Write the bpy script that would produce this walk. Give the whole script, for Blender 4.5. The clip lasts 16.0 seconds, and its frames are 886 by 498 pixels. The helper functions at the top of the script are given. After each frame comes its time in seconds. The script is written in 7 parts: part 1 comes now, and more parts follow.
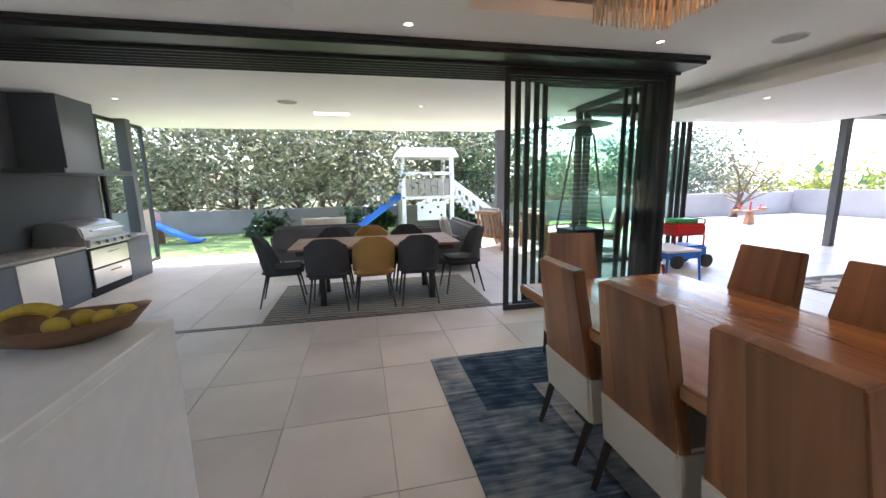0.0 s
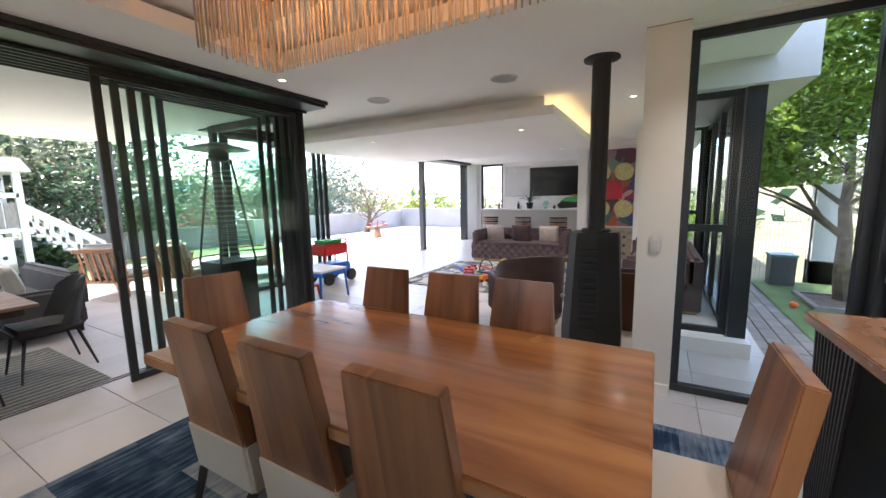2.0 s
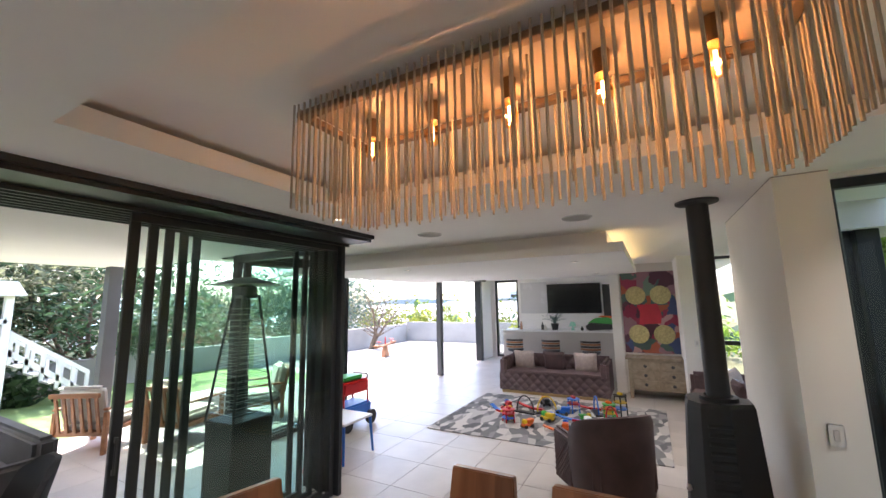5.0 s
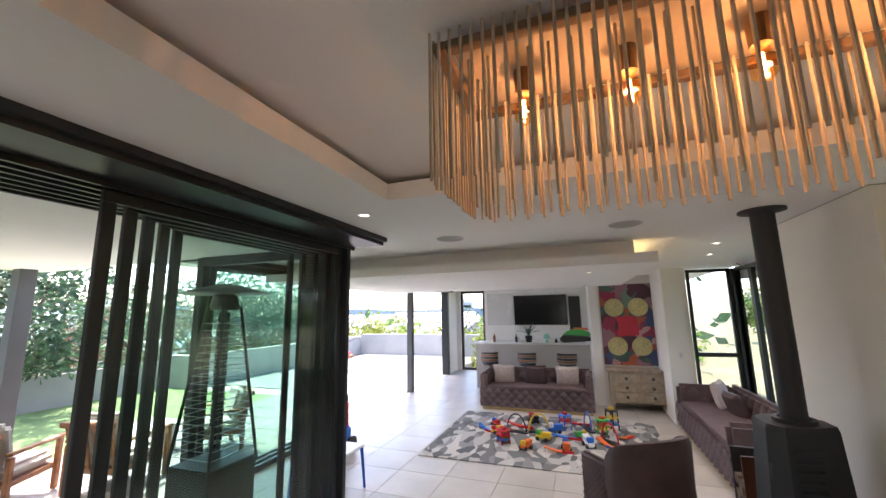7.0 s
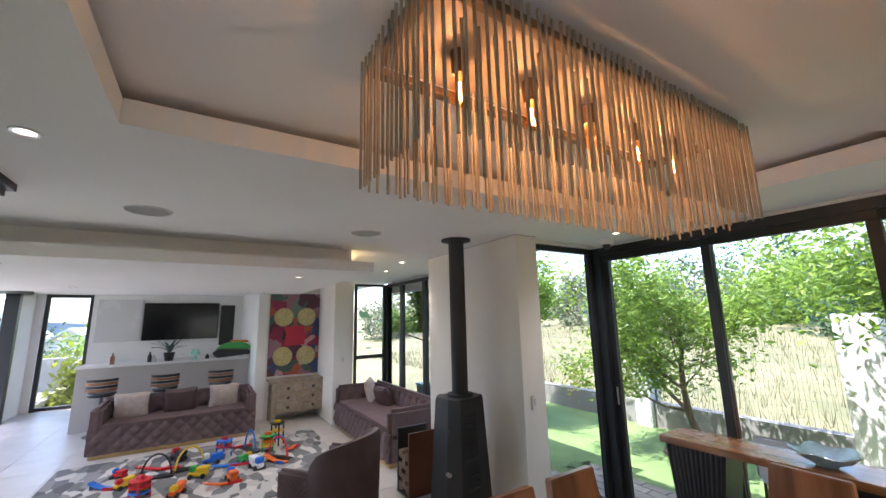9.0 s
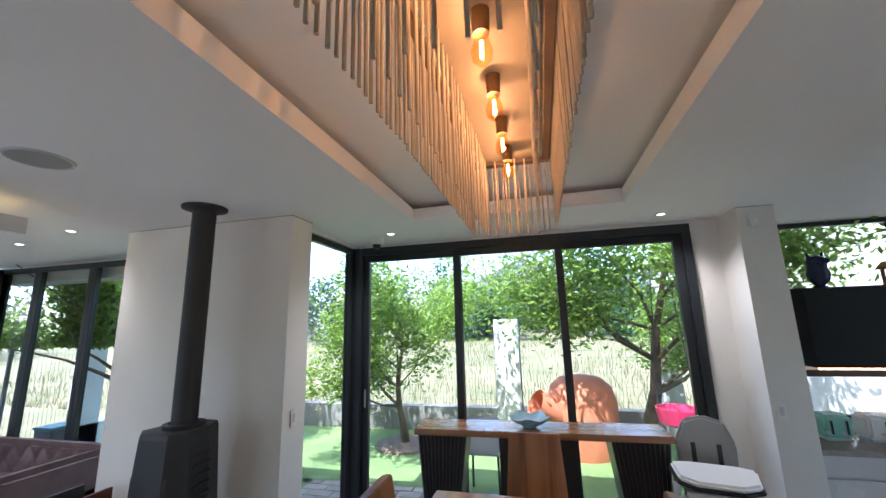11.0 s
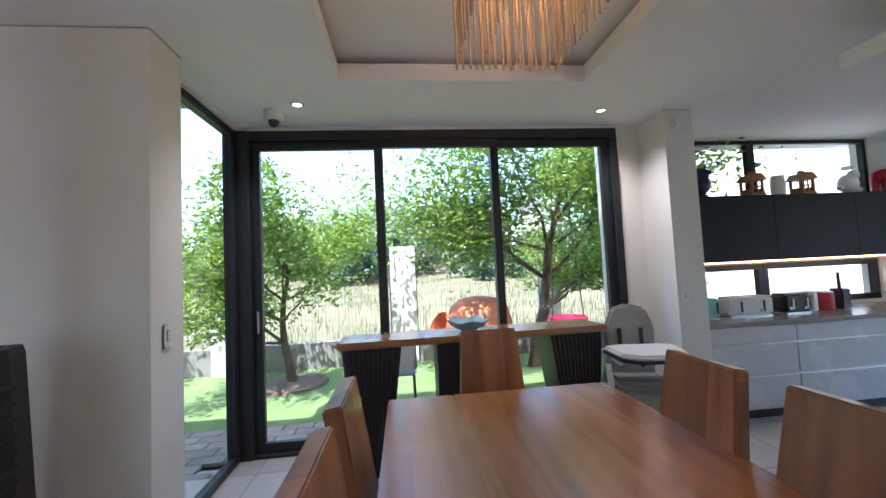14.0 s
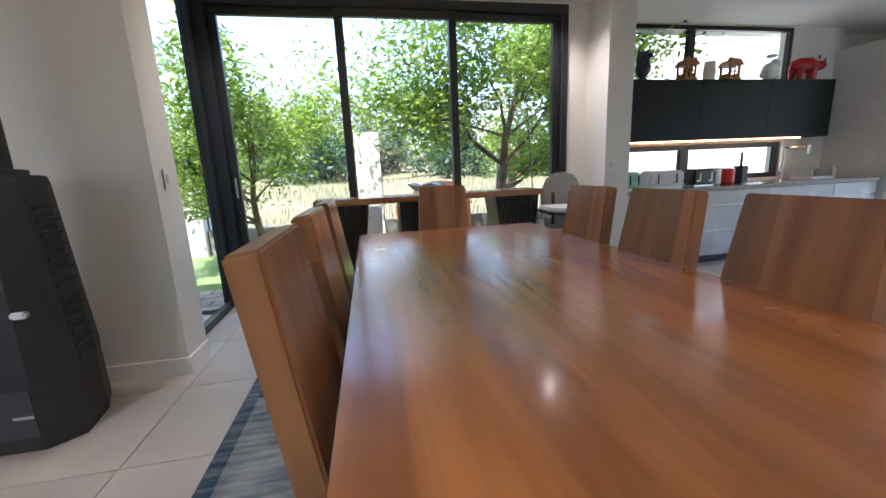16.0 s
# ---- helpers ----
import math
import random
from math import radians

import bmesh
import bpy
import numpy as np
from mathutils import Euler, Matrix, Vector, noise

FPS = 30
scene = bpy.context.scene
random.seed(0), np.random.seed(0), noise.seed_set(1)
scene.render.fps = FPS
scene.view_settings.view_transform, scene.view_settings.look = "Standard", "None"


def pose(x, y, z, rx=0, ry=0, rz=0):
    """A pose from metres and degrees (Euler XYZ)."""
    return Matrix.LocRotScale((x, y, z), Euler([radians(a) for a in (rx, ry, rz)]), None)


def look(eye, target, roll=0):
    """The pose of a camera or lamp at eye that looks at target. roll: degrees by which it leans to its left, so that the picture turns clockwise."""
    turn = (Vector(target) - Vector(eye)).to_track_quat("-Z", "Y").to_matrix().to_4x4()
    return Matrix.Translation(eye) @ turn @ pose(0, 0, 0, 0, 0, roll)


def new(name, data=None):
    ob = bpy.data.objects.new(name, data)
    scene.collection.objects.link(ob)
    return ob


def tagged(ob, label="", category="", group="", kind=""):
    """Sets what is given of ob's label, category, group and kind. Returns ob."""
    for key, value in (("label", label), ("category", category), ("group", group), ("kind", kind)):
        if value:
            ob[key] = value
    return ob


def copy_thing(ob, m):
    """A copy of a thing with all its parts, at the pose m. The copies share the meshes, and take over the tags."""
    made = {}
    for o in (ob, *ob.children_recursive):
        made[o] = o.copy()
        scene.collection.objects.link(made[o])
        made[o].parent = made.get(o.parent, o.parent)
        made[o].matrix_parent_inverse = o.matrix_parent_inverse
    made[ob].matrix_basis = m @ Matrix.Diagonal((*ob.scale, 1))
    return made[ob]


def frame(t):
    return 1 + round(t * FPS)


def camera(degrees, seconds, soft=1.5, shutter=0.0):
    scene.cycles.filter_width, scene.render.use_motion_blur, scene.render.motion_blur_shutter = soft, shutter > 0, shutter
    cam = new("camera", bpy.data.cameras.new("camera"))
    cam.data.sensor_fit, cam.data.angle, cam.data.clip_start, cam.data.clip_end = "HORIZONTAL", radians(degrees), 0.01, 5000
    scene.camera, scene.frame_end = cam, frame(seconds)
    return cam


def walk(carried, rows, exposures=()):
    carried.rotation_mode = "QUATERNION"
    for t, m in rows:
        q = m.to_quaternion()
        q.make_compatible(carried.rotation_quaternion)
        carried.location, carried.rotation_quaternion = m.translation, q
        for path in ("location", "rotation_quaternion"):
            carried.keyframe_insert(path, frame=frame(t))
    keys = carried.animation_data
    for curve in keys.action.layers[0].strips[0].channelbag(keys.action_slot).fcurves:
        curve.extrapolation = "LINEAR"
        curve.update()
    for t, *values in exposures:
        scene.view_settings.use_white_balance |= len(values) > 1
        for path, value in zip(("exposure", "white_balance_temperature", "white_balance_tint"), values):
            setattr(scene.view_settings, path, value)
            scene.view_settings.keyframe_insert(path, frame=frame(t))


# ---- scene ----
cam = camera(98.8, 16.0)
PATH = [
    (0, (0.544, 0.167, 1.435), (0.958, 2.094, 1.093), -1.0),
    (0.5, (0.554, 0.138, 1.425), (1.434, 1.905, 1.1), -1.1),
    (1, (0.554, 0.107, 1.435), (1.781, 1.653, 1.11), -1.2),
    (1.5, (0.613, 0.106, 1.449), (2.13, 1.369, 1.128), -1.2),
    (2, (0.7, 0.191, 1.536), (2.426, 1.164, 1.263), -1.1),
    (2.5, (0.741, 0.274, 1.64), (2.528, 1.17, 1.583), -0.8),
    (3, (0.757, 0.462, 1.795), (2.546, 1.346, 1.939), -0.8),
    (3.5, (0.798, 0.595, 1.869), (2.576, 1.471, 2.135), -1.1),
    (4, (0.812, 0.738, 1.915), (2.58, 1.628, 2.197), -0.9),
    (4.5, (0.834, 0.87, 1.928), (2.577, 1.811, 2.206), -1.1),
    (7, (0.976, 1.954, 1.97), (2.833, 2.619, 2.297), -1.0),
    (7.5, (1.007, 2.176, 1.983), (2.951, 2.501, 2.323), -1.1),
    (8, (1.073, 2.343, 1.942), (3.04, 2.236, 2.286), -1.1),
    (8.5, (1.175, 2.56, 1.927), (3.051, 1.962, 2.274), -1.1),
    (9, (1.256, 2.725, 1.913), (2.927, 1.685, 2.269), -1.3),
    (9.5, (1.364, 2.77, 1.859), (2.756, 1.381, 2.222), -1.3),
    (10, (1.571, 2.819, 1.843), (2.634, 1.165, 2.21), -1.3),
    (12.5, (2.566, 2.542, 1.713), (2.495, 0.577, 2.083), -2.0),
    (13, (2.644, 2.377, 1.651), (2.483, 0.413, 1.99), -2.2),
    (13.5, (2.696, 2.239, 1.528), (2.506, 0.271, 1.828), -2.7),
    (14, (2.679, 2.235, 1.42), (2.464, 0.25, 1.53), -2.8),
    (14.5, (2.678, 2.339, 1.325), (2.434, 0.356, 1.224), -2.4),
    (15, (2.669, 2.461, 1.226), (2.388, 0.492, 1.016), -2.7),
    (15.5, (2.693, 2.605, 1.171), (2.365, 0.658, 0.853), -2.6),
    (16, (2.702, 2.71, 1.134), (2.345, 0.783, 0.735), -2.6),
]
walk(cam, [(t, look(eye, target, roll)) for t, eye, target, roll in PATH], [(0, 3.35, 6300, 20), (1, 3.4, 6350, 21), (2, 3.5, 6350, 20), (3, 3.32, 6450, 20), (8, 3.25, 6400, 20), (10, 3.3, 5650, 17), (13, 3.25, 5450, 16), (14.5, 3.25, 5850, 18), (16, 3.4, 6050, 19)])

# ---- world, sun and exposure ----
world = bpy.data.worlds.new("world")
scene.world = world
world.use_nodes = True
sky = world.node_tree.nodes.new("ShaderNodeTexSky")
sky.sky_type, sky.sun_disc = "NISHITA", False
sky.sun_elevation, sky.sun_rotation = radians(66), radians(22)
sky.air_density, sky.dust_density = 1.0, 2.0
world.node_tree.links.new(sky.outputs[0], world.node_tree.nodes["Background"].inputs[0])
world.node_tree.nodes["Background"].inputs[1].default_value = 0.13
sun = new("sun", bpy.data.lights.new("sun", "SUN"))
sun.data.energy, sun.data.angle, sun.data.color = 2.3, radians(0.53), (1.0, 0.95, 0.87)
sun.matrix_basis = look((1.5, 4.0, 9.2), (0, 0, 0))


# ---- building tools ----
def B():
    return bmesh.new()


def box(bm, x0, x1, y0, y1, z0, z1, bevel=0.0, seg=2):
    g = bmesh.ops.create_cube(bm, size=1.0)
    vs = g["verts"]
    for v in vs:
        v.co = ((x0 + x1) / 2 + v.co.x * (x1 - x0), (y0 + y1) / 2 + v.co.y * (y1 - y0), (z0 + z1) / 2 + v.co.z * (z1 - z0))
    if bevel:
        es = list({e for v in vs for e in v.link_edges})
        bmesh.ops.bevel(bm, geom=es, offset=bevel, segments=seg, affect="EDGES", clamp_overlap=True)
    return bm


def cyl(bm, p0, p1, r0, r1=None, seg=12, caps=True):
    r1 = r0 if r1 is None else r1
    p0, p1 = Vector(p0), Vector(p1)
    d = p1 - p0
    m = Matrix.Translation((p0 + p1) / 2) @ d.to_track_quat("Z", "Y").to_matrix().to_4x4()
    bmesh.ops.create_cone(bm, cap_ends=caps, segments=seg, radius1=r0, radius2=r1, depth=d.length, matrix=m)
    return bm


def ball(bm, c, r, u=12, v=8):
    if isinstance(r, (int, float)):
        r = (r, r, r)
    bmesh.ops.create_uvsphere(bm, u_segments=u, v_segments=v, radius=1.0,
                              matrix=Matrix.Translation(c) @ Matrix.Diagonal((*r, 1)))
    return bm


def prism(bm, pts, axis, a, b, bevel=0.0):
    """A polygon drawn in the two other axes, pushed from a to b along axis."""
    def co(p, w):
        return {"x": (w, p[0], p[1]), "y": (p[0], w, p[1]), "z": (p[0], p[1], w)}[axis]
    lo = [bm.verts.new(co(p, a)) for p in pts]
    hi = [bm.verts.new(co(p, b)) for p in pts]
    n = len(pts)
    fs = [bm.faces.new(lo), bm.faces.new(hi)] + [bm.faces.new((lo[i], lo[(i + 1) % n], hi[(i + 1) % n], hi[i])) for i in range(n)]
    bmesh.ops.recalc_face_normals(bm, faces=fs)
    if bevel:
        es = list({e for f in fs for e in f.edges})
        bmesh.ops.bevel(bm, geom=es, offset=bevel, segments=2, affect="EDGES", clamp_overlap=True)
    return bm


def lathe(bm, prof, seg=20, c=(0, 0, 0), sx=1.0, sy=1.0):
    rings = []
    for r, z in prof:
        rings.append([bm.verts.new((c[0] + sx * r * math.cos(2 * math.pi * i / seg), c[1] + sy * r * math.sin(2 * math.pi * i / seg), c[2] + z)) for i in range(seg)])
    for k in range(len(rings) - 1):
        for i in range(seg):
            j = (i + 1) % seg
            bm.faces.new((rings[k][i], rings[k][j], rings[k + 1][j], rings[k + 1][i]))
    bm.faces.new(rings[0][::-1])
    bm.faces.new(rings[-1])
    return bm


def mesh_of(name, bm, material, smooth=False):
    me = bpy.data.meshes.new(name)
    bm.normal_update()
    bm.to_mesh(me)
    bm.free()
    if material:
        me.materials.append(material)
    if smooth:
        me.shade_smooth()
        me.set_sharp_from_angle(angle=radians(38))
    return me


def part(name, bm, material, parent=None, label="", smooth=False):
    ob = new(name, mesh_of(name, bm, material, smooth))
    if parent:
        ob.parent = parent
    if label:
        tagged(ob, label)
    return ob


def thing(name, label, category, m=None, group=""):
    ob = new(name)
    ob.empty_display_size = 0.1
    ob.matrix_basis = m if m is not None else Matrix()
    return tagged(ob, label, category, group)


def solid(name, bm, material, label, category, m=None, group="", smooth=False):
    """A thing that is one mesh."""
    ob = part(name, bm, material, None, "", smooth)
    if m is not None:
        ob.matrix_basis = m
    return tagged(ob, label, category, group)


def setting(name, bm, material, label="", smooth=False):
    return tagged(part(name, bm, material, None, "", smooth), label, "", "", "structure")


def pillow_shape(bm, w, h, t, m, nx=10, ny=10):
    """A stuffed cushion, w by h, t thick."""
    grid = {}
    for s in (1, -1):
        for i in range(nx + 1):
            for j in range(ny + 1):
                u, v = 2 * i / nx - 1, 2 * j / ny - 1
                if abs(u) == 1 or abs(v) == 1:
                    if s == -1:
                        grid[s, i, j] = grid[1, i, j]
                        continue
                e = (max(0, 1 - u ** 4) * max(0, 1 - v ** 4)) ** 0.5
                pin = 1 - 0.07 * (1 - abs(u)) * v * v - 0.0
                pjn = 1 - 0.07 * (1 - abs(v)) * u * u
                grid[s, i, j] = bm.verts.new(m @ Vector((u * w / 2 * pjn, s * e * t / 2, v * h / 2 * pin)))
        for i in range(nx):
            for j in range(ny):
                q = (grid[s, i, j], grid[s, i + 1, j], grid[s, i + 1, j + 1], grid[s, i, j + 1])
                bm.faces.new(q if s == -1 else q[::-1])
    return bm


# ---- materials ----
def mat(name, col, rough=0.5, metal=0.0, var=0.12, vscale=3.0, bump=0.1, bscale=80.0, tint=None, spec=0.5, coat=0.0, each=0.0, grain=(1, 1, 1)):
    m = bpy.data.materials.new(name)
    m.use_nodes = True
    n, l = m.node_tree.nodes, m.node_tree.links
    b = n["Principled BSDF"]
    b.inputs["Roughness"].default_value = rough
    b.inputs["Metallic"].default_value = metal
    b.inputs["Specular IOR Level"].default_value = spec
    b.inputs["Coat Weight"].default_value = coat
    b.inputs["Coat Roughness"].default_value = 0.12
    tc = n.new("ShaderNodeTexCoord")
    mp = n.new("ShaderNodeMapping")
    mp.inputs["Scale"].default_value = grain
    l.new(tc.outputs["Object"], mp.inputs[0])
    big = n.new("ShaderNodeTexNoise")
    big.inputs["Scale"].default_value, big.inputs["Detail"].default_value = vscale, 6
    l.new(mp.outputs[0], big.inputs["Vector"])
    ramp = n.new("ShaderNodeMix")
    ramp.data_type = "RGBA"
    dark = tint if tint else tuple(c * (1 - var) for c in col)
    ramp.inputs[6].default_value = (*dark, 1)
    ramp.inputs[7].default_value = (*(min(1, c * (1 + var * 0.6)) for c in col), 1)
    mr = n.new("ShaderNodeMapRange")
    mr.inputs[1].default_value, mr.inputs[2].default_value = 0.32, 0.68
    l.new(big.outputs["Fac"], mr.inputs[0])
    l.new(mr.outputs[0], ramp.inputs[0])
    out = ramp.outputs[2]
    if each:
        oi = n.new("ShaderNodeObjectInfo")
        sh = n.new("ShaderNodeMath")
        sh.operation = "MULTIPLY_ADD"
        sh.inputs[1].default_value, sh.inputs[2].default_value = 41.3, 0.37
        l.new(oi.outputs["Random"], sh.inputs[0])
        l.new(sh.outputs[0], mp.inputs["Location"])
        hs = n.new("ShaderNodeHueSaturation")
        m2 = n.new("ShaderNodeMapRange")
        m2.inputs[3].default_value, m2.inputs[4].default_value = 1 - each, 1 + each
        l.new(oi.outputs["Random"], m2.inputs[0])
        l.new(m2.outputs[0], hs.inputs["Value"])
        l.new(out, hs.inputs["Color"])
        out = hs.outputs[0]
    l.new(out, b.inputs["Base Color"])
    fine = n.new("ShaderNodeTexNoise")
    fine.inputs["Scale"].default_value, fine.inputs["Detail"].default_value = bscale, 3
    l.new(mp.outputs[0], fine.inputs["Vector"])
    if bump:
        bp = n.new("ShaderNodeBump")
        bp.inputs["Strength"].default_value, bp.inputs["Distance"].default_value = bump, 0.01
        l.new(fine.outputs["Fac"], bp.inputs["Height"])
        l.new(bp.outputs[0], b.inputs["Normal"])
    rr = n.new("ShaderNodeMapRange")
    rr.inputs[3].default_value, rr.inputs[4].default_value = max(0, rough - 0.06), min(1, rough + 0.08)
    l.new(big.outputs["Fac"], rr.inputs[0])
    l.new(rr.outputs[0], b.inputs["Roughness"])
    return m


def wood(name, light, dark, axis="y", rough=0.34, coat=0.4, scale=1.0, board=0.0, spread=0.25):
    """Sawn boards with long figure along one axis."""
    m = mat(name, light, rough, bump=0.05, bscale=30, coat=coat)
    n, l = m.node_tree.nodes, m.node_tree.links
    b = n["Principled BSDF"]
    tc = n.new("ShaderNodeTexCoord")
    mp = n.new("ShaderNodeMapping")
    k = {"x": (0.9, 9, 9), "y": (9, 0.9, 9), "z": (9, 9, 0.9)}[axis]
    mp.inputs["Scale"].default_value = tuple(q * scale for q in k)
    l.new(tc.outputs["Object"], mp.inputs[0])
    oi = n.new("ShaderNodeObjectInfo")
    ad = n.new("ShaderNodeVectorMath")
    ad.operation = "MULTIPLY_ADD"
    ad.inputs[1].default_value = (37, 53, 71)
    l.new(oi.outputs["Random"], ad.inputs[0])
    l.new(mp.outputs[0], ad.inputs[2])
    nz = n.new("ShaderNodeTexNoise")
    nz.inputs["Scale"].default_value, nz.inputs["Detail"].default_value, nz.inputs["Distortion"].default_value = 1.0, 8, 0.7
    l.new(ad.outputs[0], nz.inputs["Vector"])
    cr = n.new("ShaderNodeValToRGB")
    cr.color_ramp.elements[0].position, cr.color_ramp.elements[1].position = 0.3, 0.72
    cr.color_ramp.elements[0].color, cr.color_ramp.elements[1].color = (*dark, 1), (*light, 1)
    e = cr.color_ramp.elements.new(0.5)
    e.color = (*[0.45 * a + 0.55 * c for a, c in zip(dark, light)], 1)
    l.new(nz.outputs["Fac"], cr.inputs[0])
    out = cr.outputs[0]
    if board:
        # glued boards, each its own tone
        sp = n.new("ShaderNodeSeparateXYZ")
        l.new(tc.outputs["Object"], sp.inputs[0])
        ix = n.new("ShaderNodeMath")
        ix.operation = "MULTIPLY_ADD"
        ix.inputs[1].default_value = 1 / board
        l.new(sp.outputs["Y" if axis == "x" else "X"], ix.inputs[0])
        off = n.new("ShaderNodeMath")
        off.operation = "MULTIPLY"
        off.inputs[1].default_value = 57.3
        l.new(oi.outputs["Random"], off.inputs[0])
        l.new(off.outputs[0], ix.inputs[2])
        fl = n.new("ShaderNodeMath")
        fl.operation = "FLOOR"
        l.new(ix.outputs[0], fl.inputs[0])
        wn = n.new("ShaderNodeTexWhiteNoise")
        wn.noise_dimensions = "1D"
        l.new(fl.outputs[0], wn.inputs["W"])
        rg = n.new("ShaderNodeMapRange")
        rg.inputs[3].default_value, rg.inputs[4].default_value = 1 - spread, 1 + spread
        l.new(wn.outputs["Value"], rg.inputs[0])
        hs = n.new("ShaderNodeHueSaturation")
        l.new(rg.outputs[0], hs.inputs["Value"])
        l.new(out, hs.inputs["Color"])
        out = hs.outputs[0]
    l.new(out, b.inputs["Base Color"])
    return m


def glass(name, tint, gloss=1.0):
    m = bpy.data.materials.new(name)
    m.use_nodes = True
    n, l = m.node_tree.nodes, m.node_tree.links
    n.remove(n["Principled BSDF"])
    t, g, mx, lw = n.new("ShaderNodeBsdfTransparent"), n.new("ShaderNodeBsdfGlossy"), n.new("ShaderNodeMixShader"), n.new("ShaderNodeLayerWeight")
    t.inputs[0].default_value = (*tint, 1)
    g.inputs["Roughness"].default_value = 0.01
    lw.inputs[0].default_value = 0.5
    pw, ma = n.new("ShaderNodeMath"), n.new("ShaderNodeMath")
    pw.operation, ma.operation = "POWER", "MULTIPLY_ADD"
    pw.inputs[1].default_value = 5.0
    ma.inputs[1].default_value, ma.inputs[2].default_value = 0.55 * gloss, 0.035 * gloss
    l.new(lw.outputs["Facing"], pw.inputs[0])
    l.new(pw.outputs[0], ma.inputs[0])
    l.new(ma.outputs[0], mx.inputs[0])
    l.new(t.outputs[0], mx.inputs[1])
    l.new(g.outputs[0], mx.inputs[2])
    l.new(mx.outputs[0], n["Material Output"].inputs[0])
    return m


def glow(name, col, strength):
    m = bpy.data.materials.new(name)
    m.use_nodes = True
    b = m.node_tree.nodes["Principled BSDF"]
    b.inputs["Base Color"].default_value = (*col, 1)
    b.inputs["Emission Color"].default_value = (*col, 1)
    b.inputs["Emission Strength"].default_value = strength
    return m


def pattern_rug(name, kind):
    m = mat(name, (0.3, 0.3, 0.3), 0.95, bump=0.5, bscale=350, spec=0.1)
    n, l = m.node_tree.nodes, m.node_tree.links
    b = n["Principled BSDF"]
    tc = n.new("ShaderNodeTexCoord")
    cr = n.new("ShaderNodeValToRGB")
    els = cr.color_ramp.elements
    if kind == "patch":
        # a patchwork of faded blue and grey fields with a woven streak
        mp = n.new("ShaderNodeMapping")
        mp.inputs["Rotation"].default_value = (0, 0, radians(90))
        l.new(tc.outputs["Object"], mp.inputs[0])
        br = n.new("ShaderNodeTexBrick")
        br.inputs["Scale"].default_value = 1.0
        br.inputs["Brick Width"].default_value, br.inputs["Row Height"].default_value = 0.75, 0.42
        br.inputs["Mortar Size"].default_value = 0.0
        br.inputs["Bias"].default_value = 0.0
        br.offset, br.squash = 0.37, 1.4
        br.inputs["Color1"].default_value, br.inputs["Color2"].default_value = (0, 0, 0, 1), (1, 1, 1, 1)
        l.new(mp.outputs[0], br.inputs["Vector"])
        mp2 = n.new("ShaderNodeMapping")
        mp2.inputs["Scale"].default_value = (4, 34, 1)
        l.new(tc.outputs["Object"], mp2.inputs[0])
        nz = n.new("ShaderNodeTexNoise")
        nz.inputs["Scale"].default_value, nz.inputs["Detail"].default_value = 1.0, 6
        l.new(mp2.outputs[0], nz.inputs["Vector"])
        nb = n.new("ShaderNodeTexNoise")
        nb.inputs["Scale"].default_value, nb.inputs["Detail"].default_value = 6.0, 8
        l.new(tc.outputs["Object"], nb.inputs["Vector"])
        a1 = n.new("ShaderNodeMath")
        a1.operation = "MULTIPLY_ADD"
        a1.inputs[1].default_value = 0.95
        l.new(nz.outputs["Fac"], a1.inputs[0])
        l.new(br.outputs["Color"], a1.inputs[2])
        a2 = n.new("ShaderNodeMath")
        a2.operation = "MULTIPLY_ADD"
        a2.inputs[1].default_value = 0.9
        l.new(nb.outputs["Fac"], a2.inputs[0])
        l.new(a1.outputs[0], a2.inputs[2])
        a3 = n.new("ShaderNodeMapRange")
        a3.inputs[1].default_value, a3.inputs[2].default_value = 0.62, 1.72
        l.new(a2.outputs[0], a3.inputs[0])
        l.new(a3.outputs[0], cr.inputs[0])
        els[0].color, els[1].color = (0.01, 0.02, 0.04, 1), (0.4, 0.41, 0.4, 1)
        for p, c in ((0.25, (0.018, 0.035, 0.065, 1)), (0.42, (0.045, 0.08, 0.12, 1)), (0.6, (0.13, 0.165, 0.2, 1)), (0.8, (0.26, 0.28, 0.29, 1))):
            els.new(p).color = c
    elif kind == "leaf":
        mp = n.new("ShaderNodeMapping")
        mp.inputs["Scale"].default_value = (4.6, 9.0, 1)
        mp.inputs["Rotation"].default_value = (0, 0, 0.6)
        l.new(tc.outputs["Object"], mp.inputs[0])
        nz = n.new("ShaderNodeTexNoise")
        nz.inputs["Scale"].default_value, nz.inputs["Detail"].default_value = 1.2, 2
        l.new(tc.outputs["Object"], nz.inputs["Vector"])
        ad = n.new("ShaderNodeVectorMath")
        ad.operation = "MULTIPLY_ADD"
        ad.inputs[1].default_value = (2.2, 2.2, 0)
        l.new(nz.outputs["Color"], ad.inputs[0])
        l.new(mp.outputs[0], ad.inputs[2])
        vo = n.new("ShaderNodeTexVoronoi")
        vo.inputs["Scale"].default_value = 1.0
        l.new(ad.outputs[0], vo.inputs["Vector"])
        sp = n.new("ShaderNodeSeparateColor")
        l.new(vo.outputs["Color"], sp.inputs[0])
        l.new(sp.outputs[0], cr.inputs[0])
        cr.color_ramp.interpolation = "CONSTANT"
        els[0].color, els[1].color = (0.17, 0.175, 0.175, 1), (0.52, 0.5, 0.47, 1)
        els[1].position = 0.8
        for p, c in ((0.28, (0.42, 0.41, 0.39, 1)), (0.5, (0.25, 0.25, 0.25, 1)), (0.65, (0.12, 0.125, 0.13, 1))):
            els.new(p).color = c
    else:
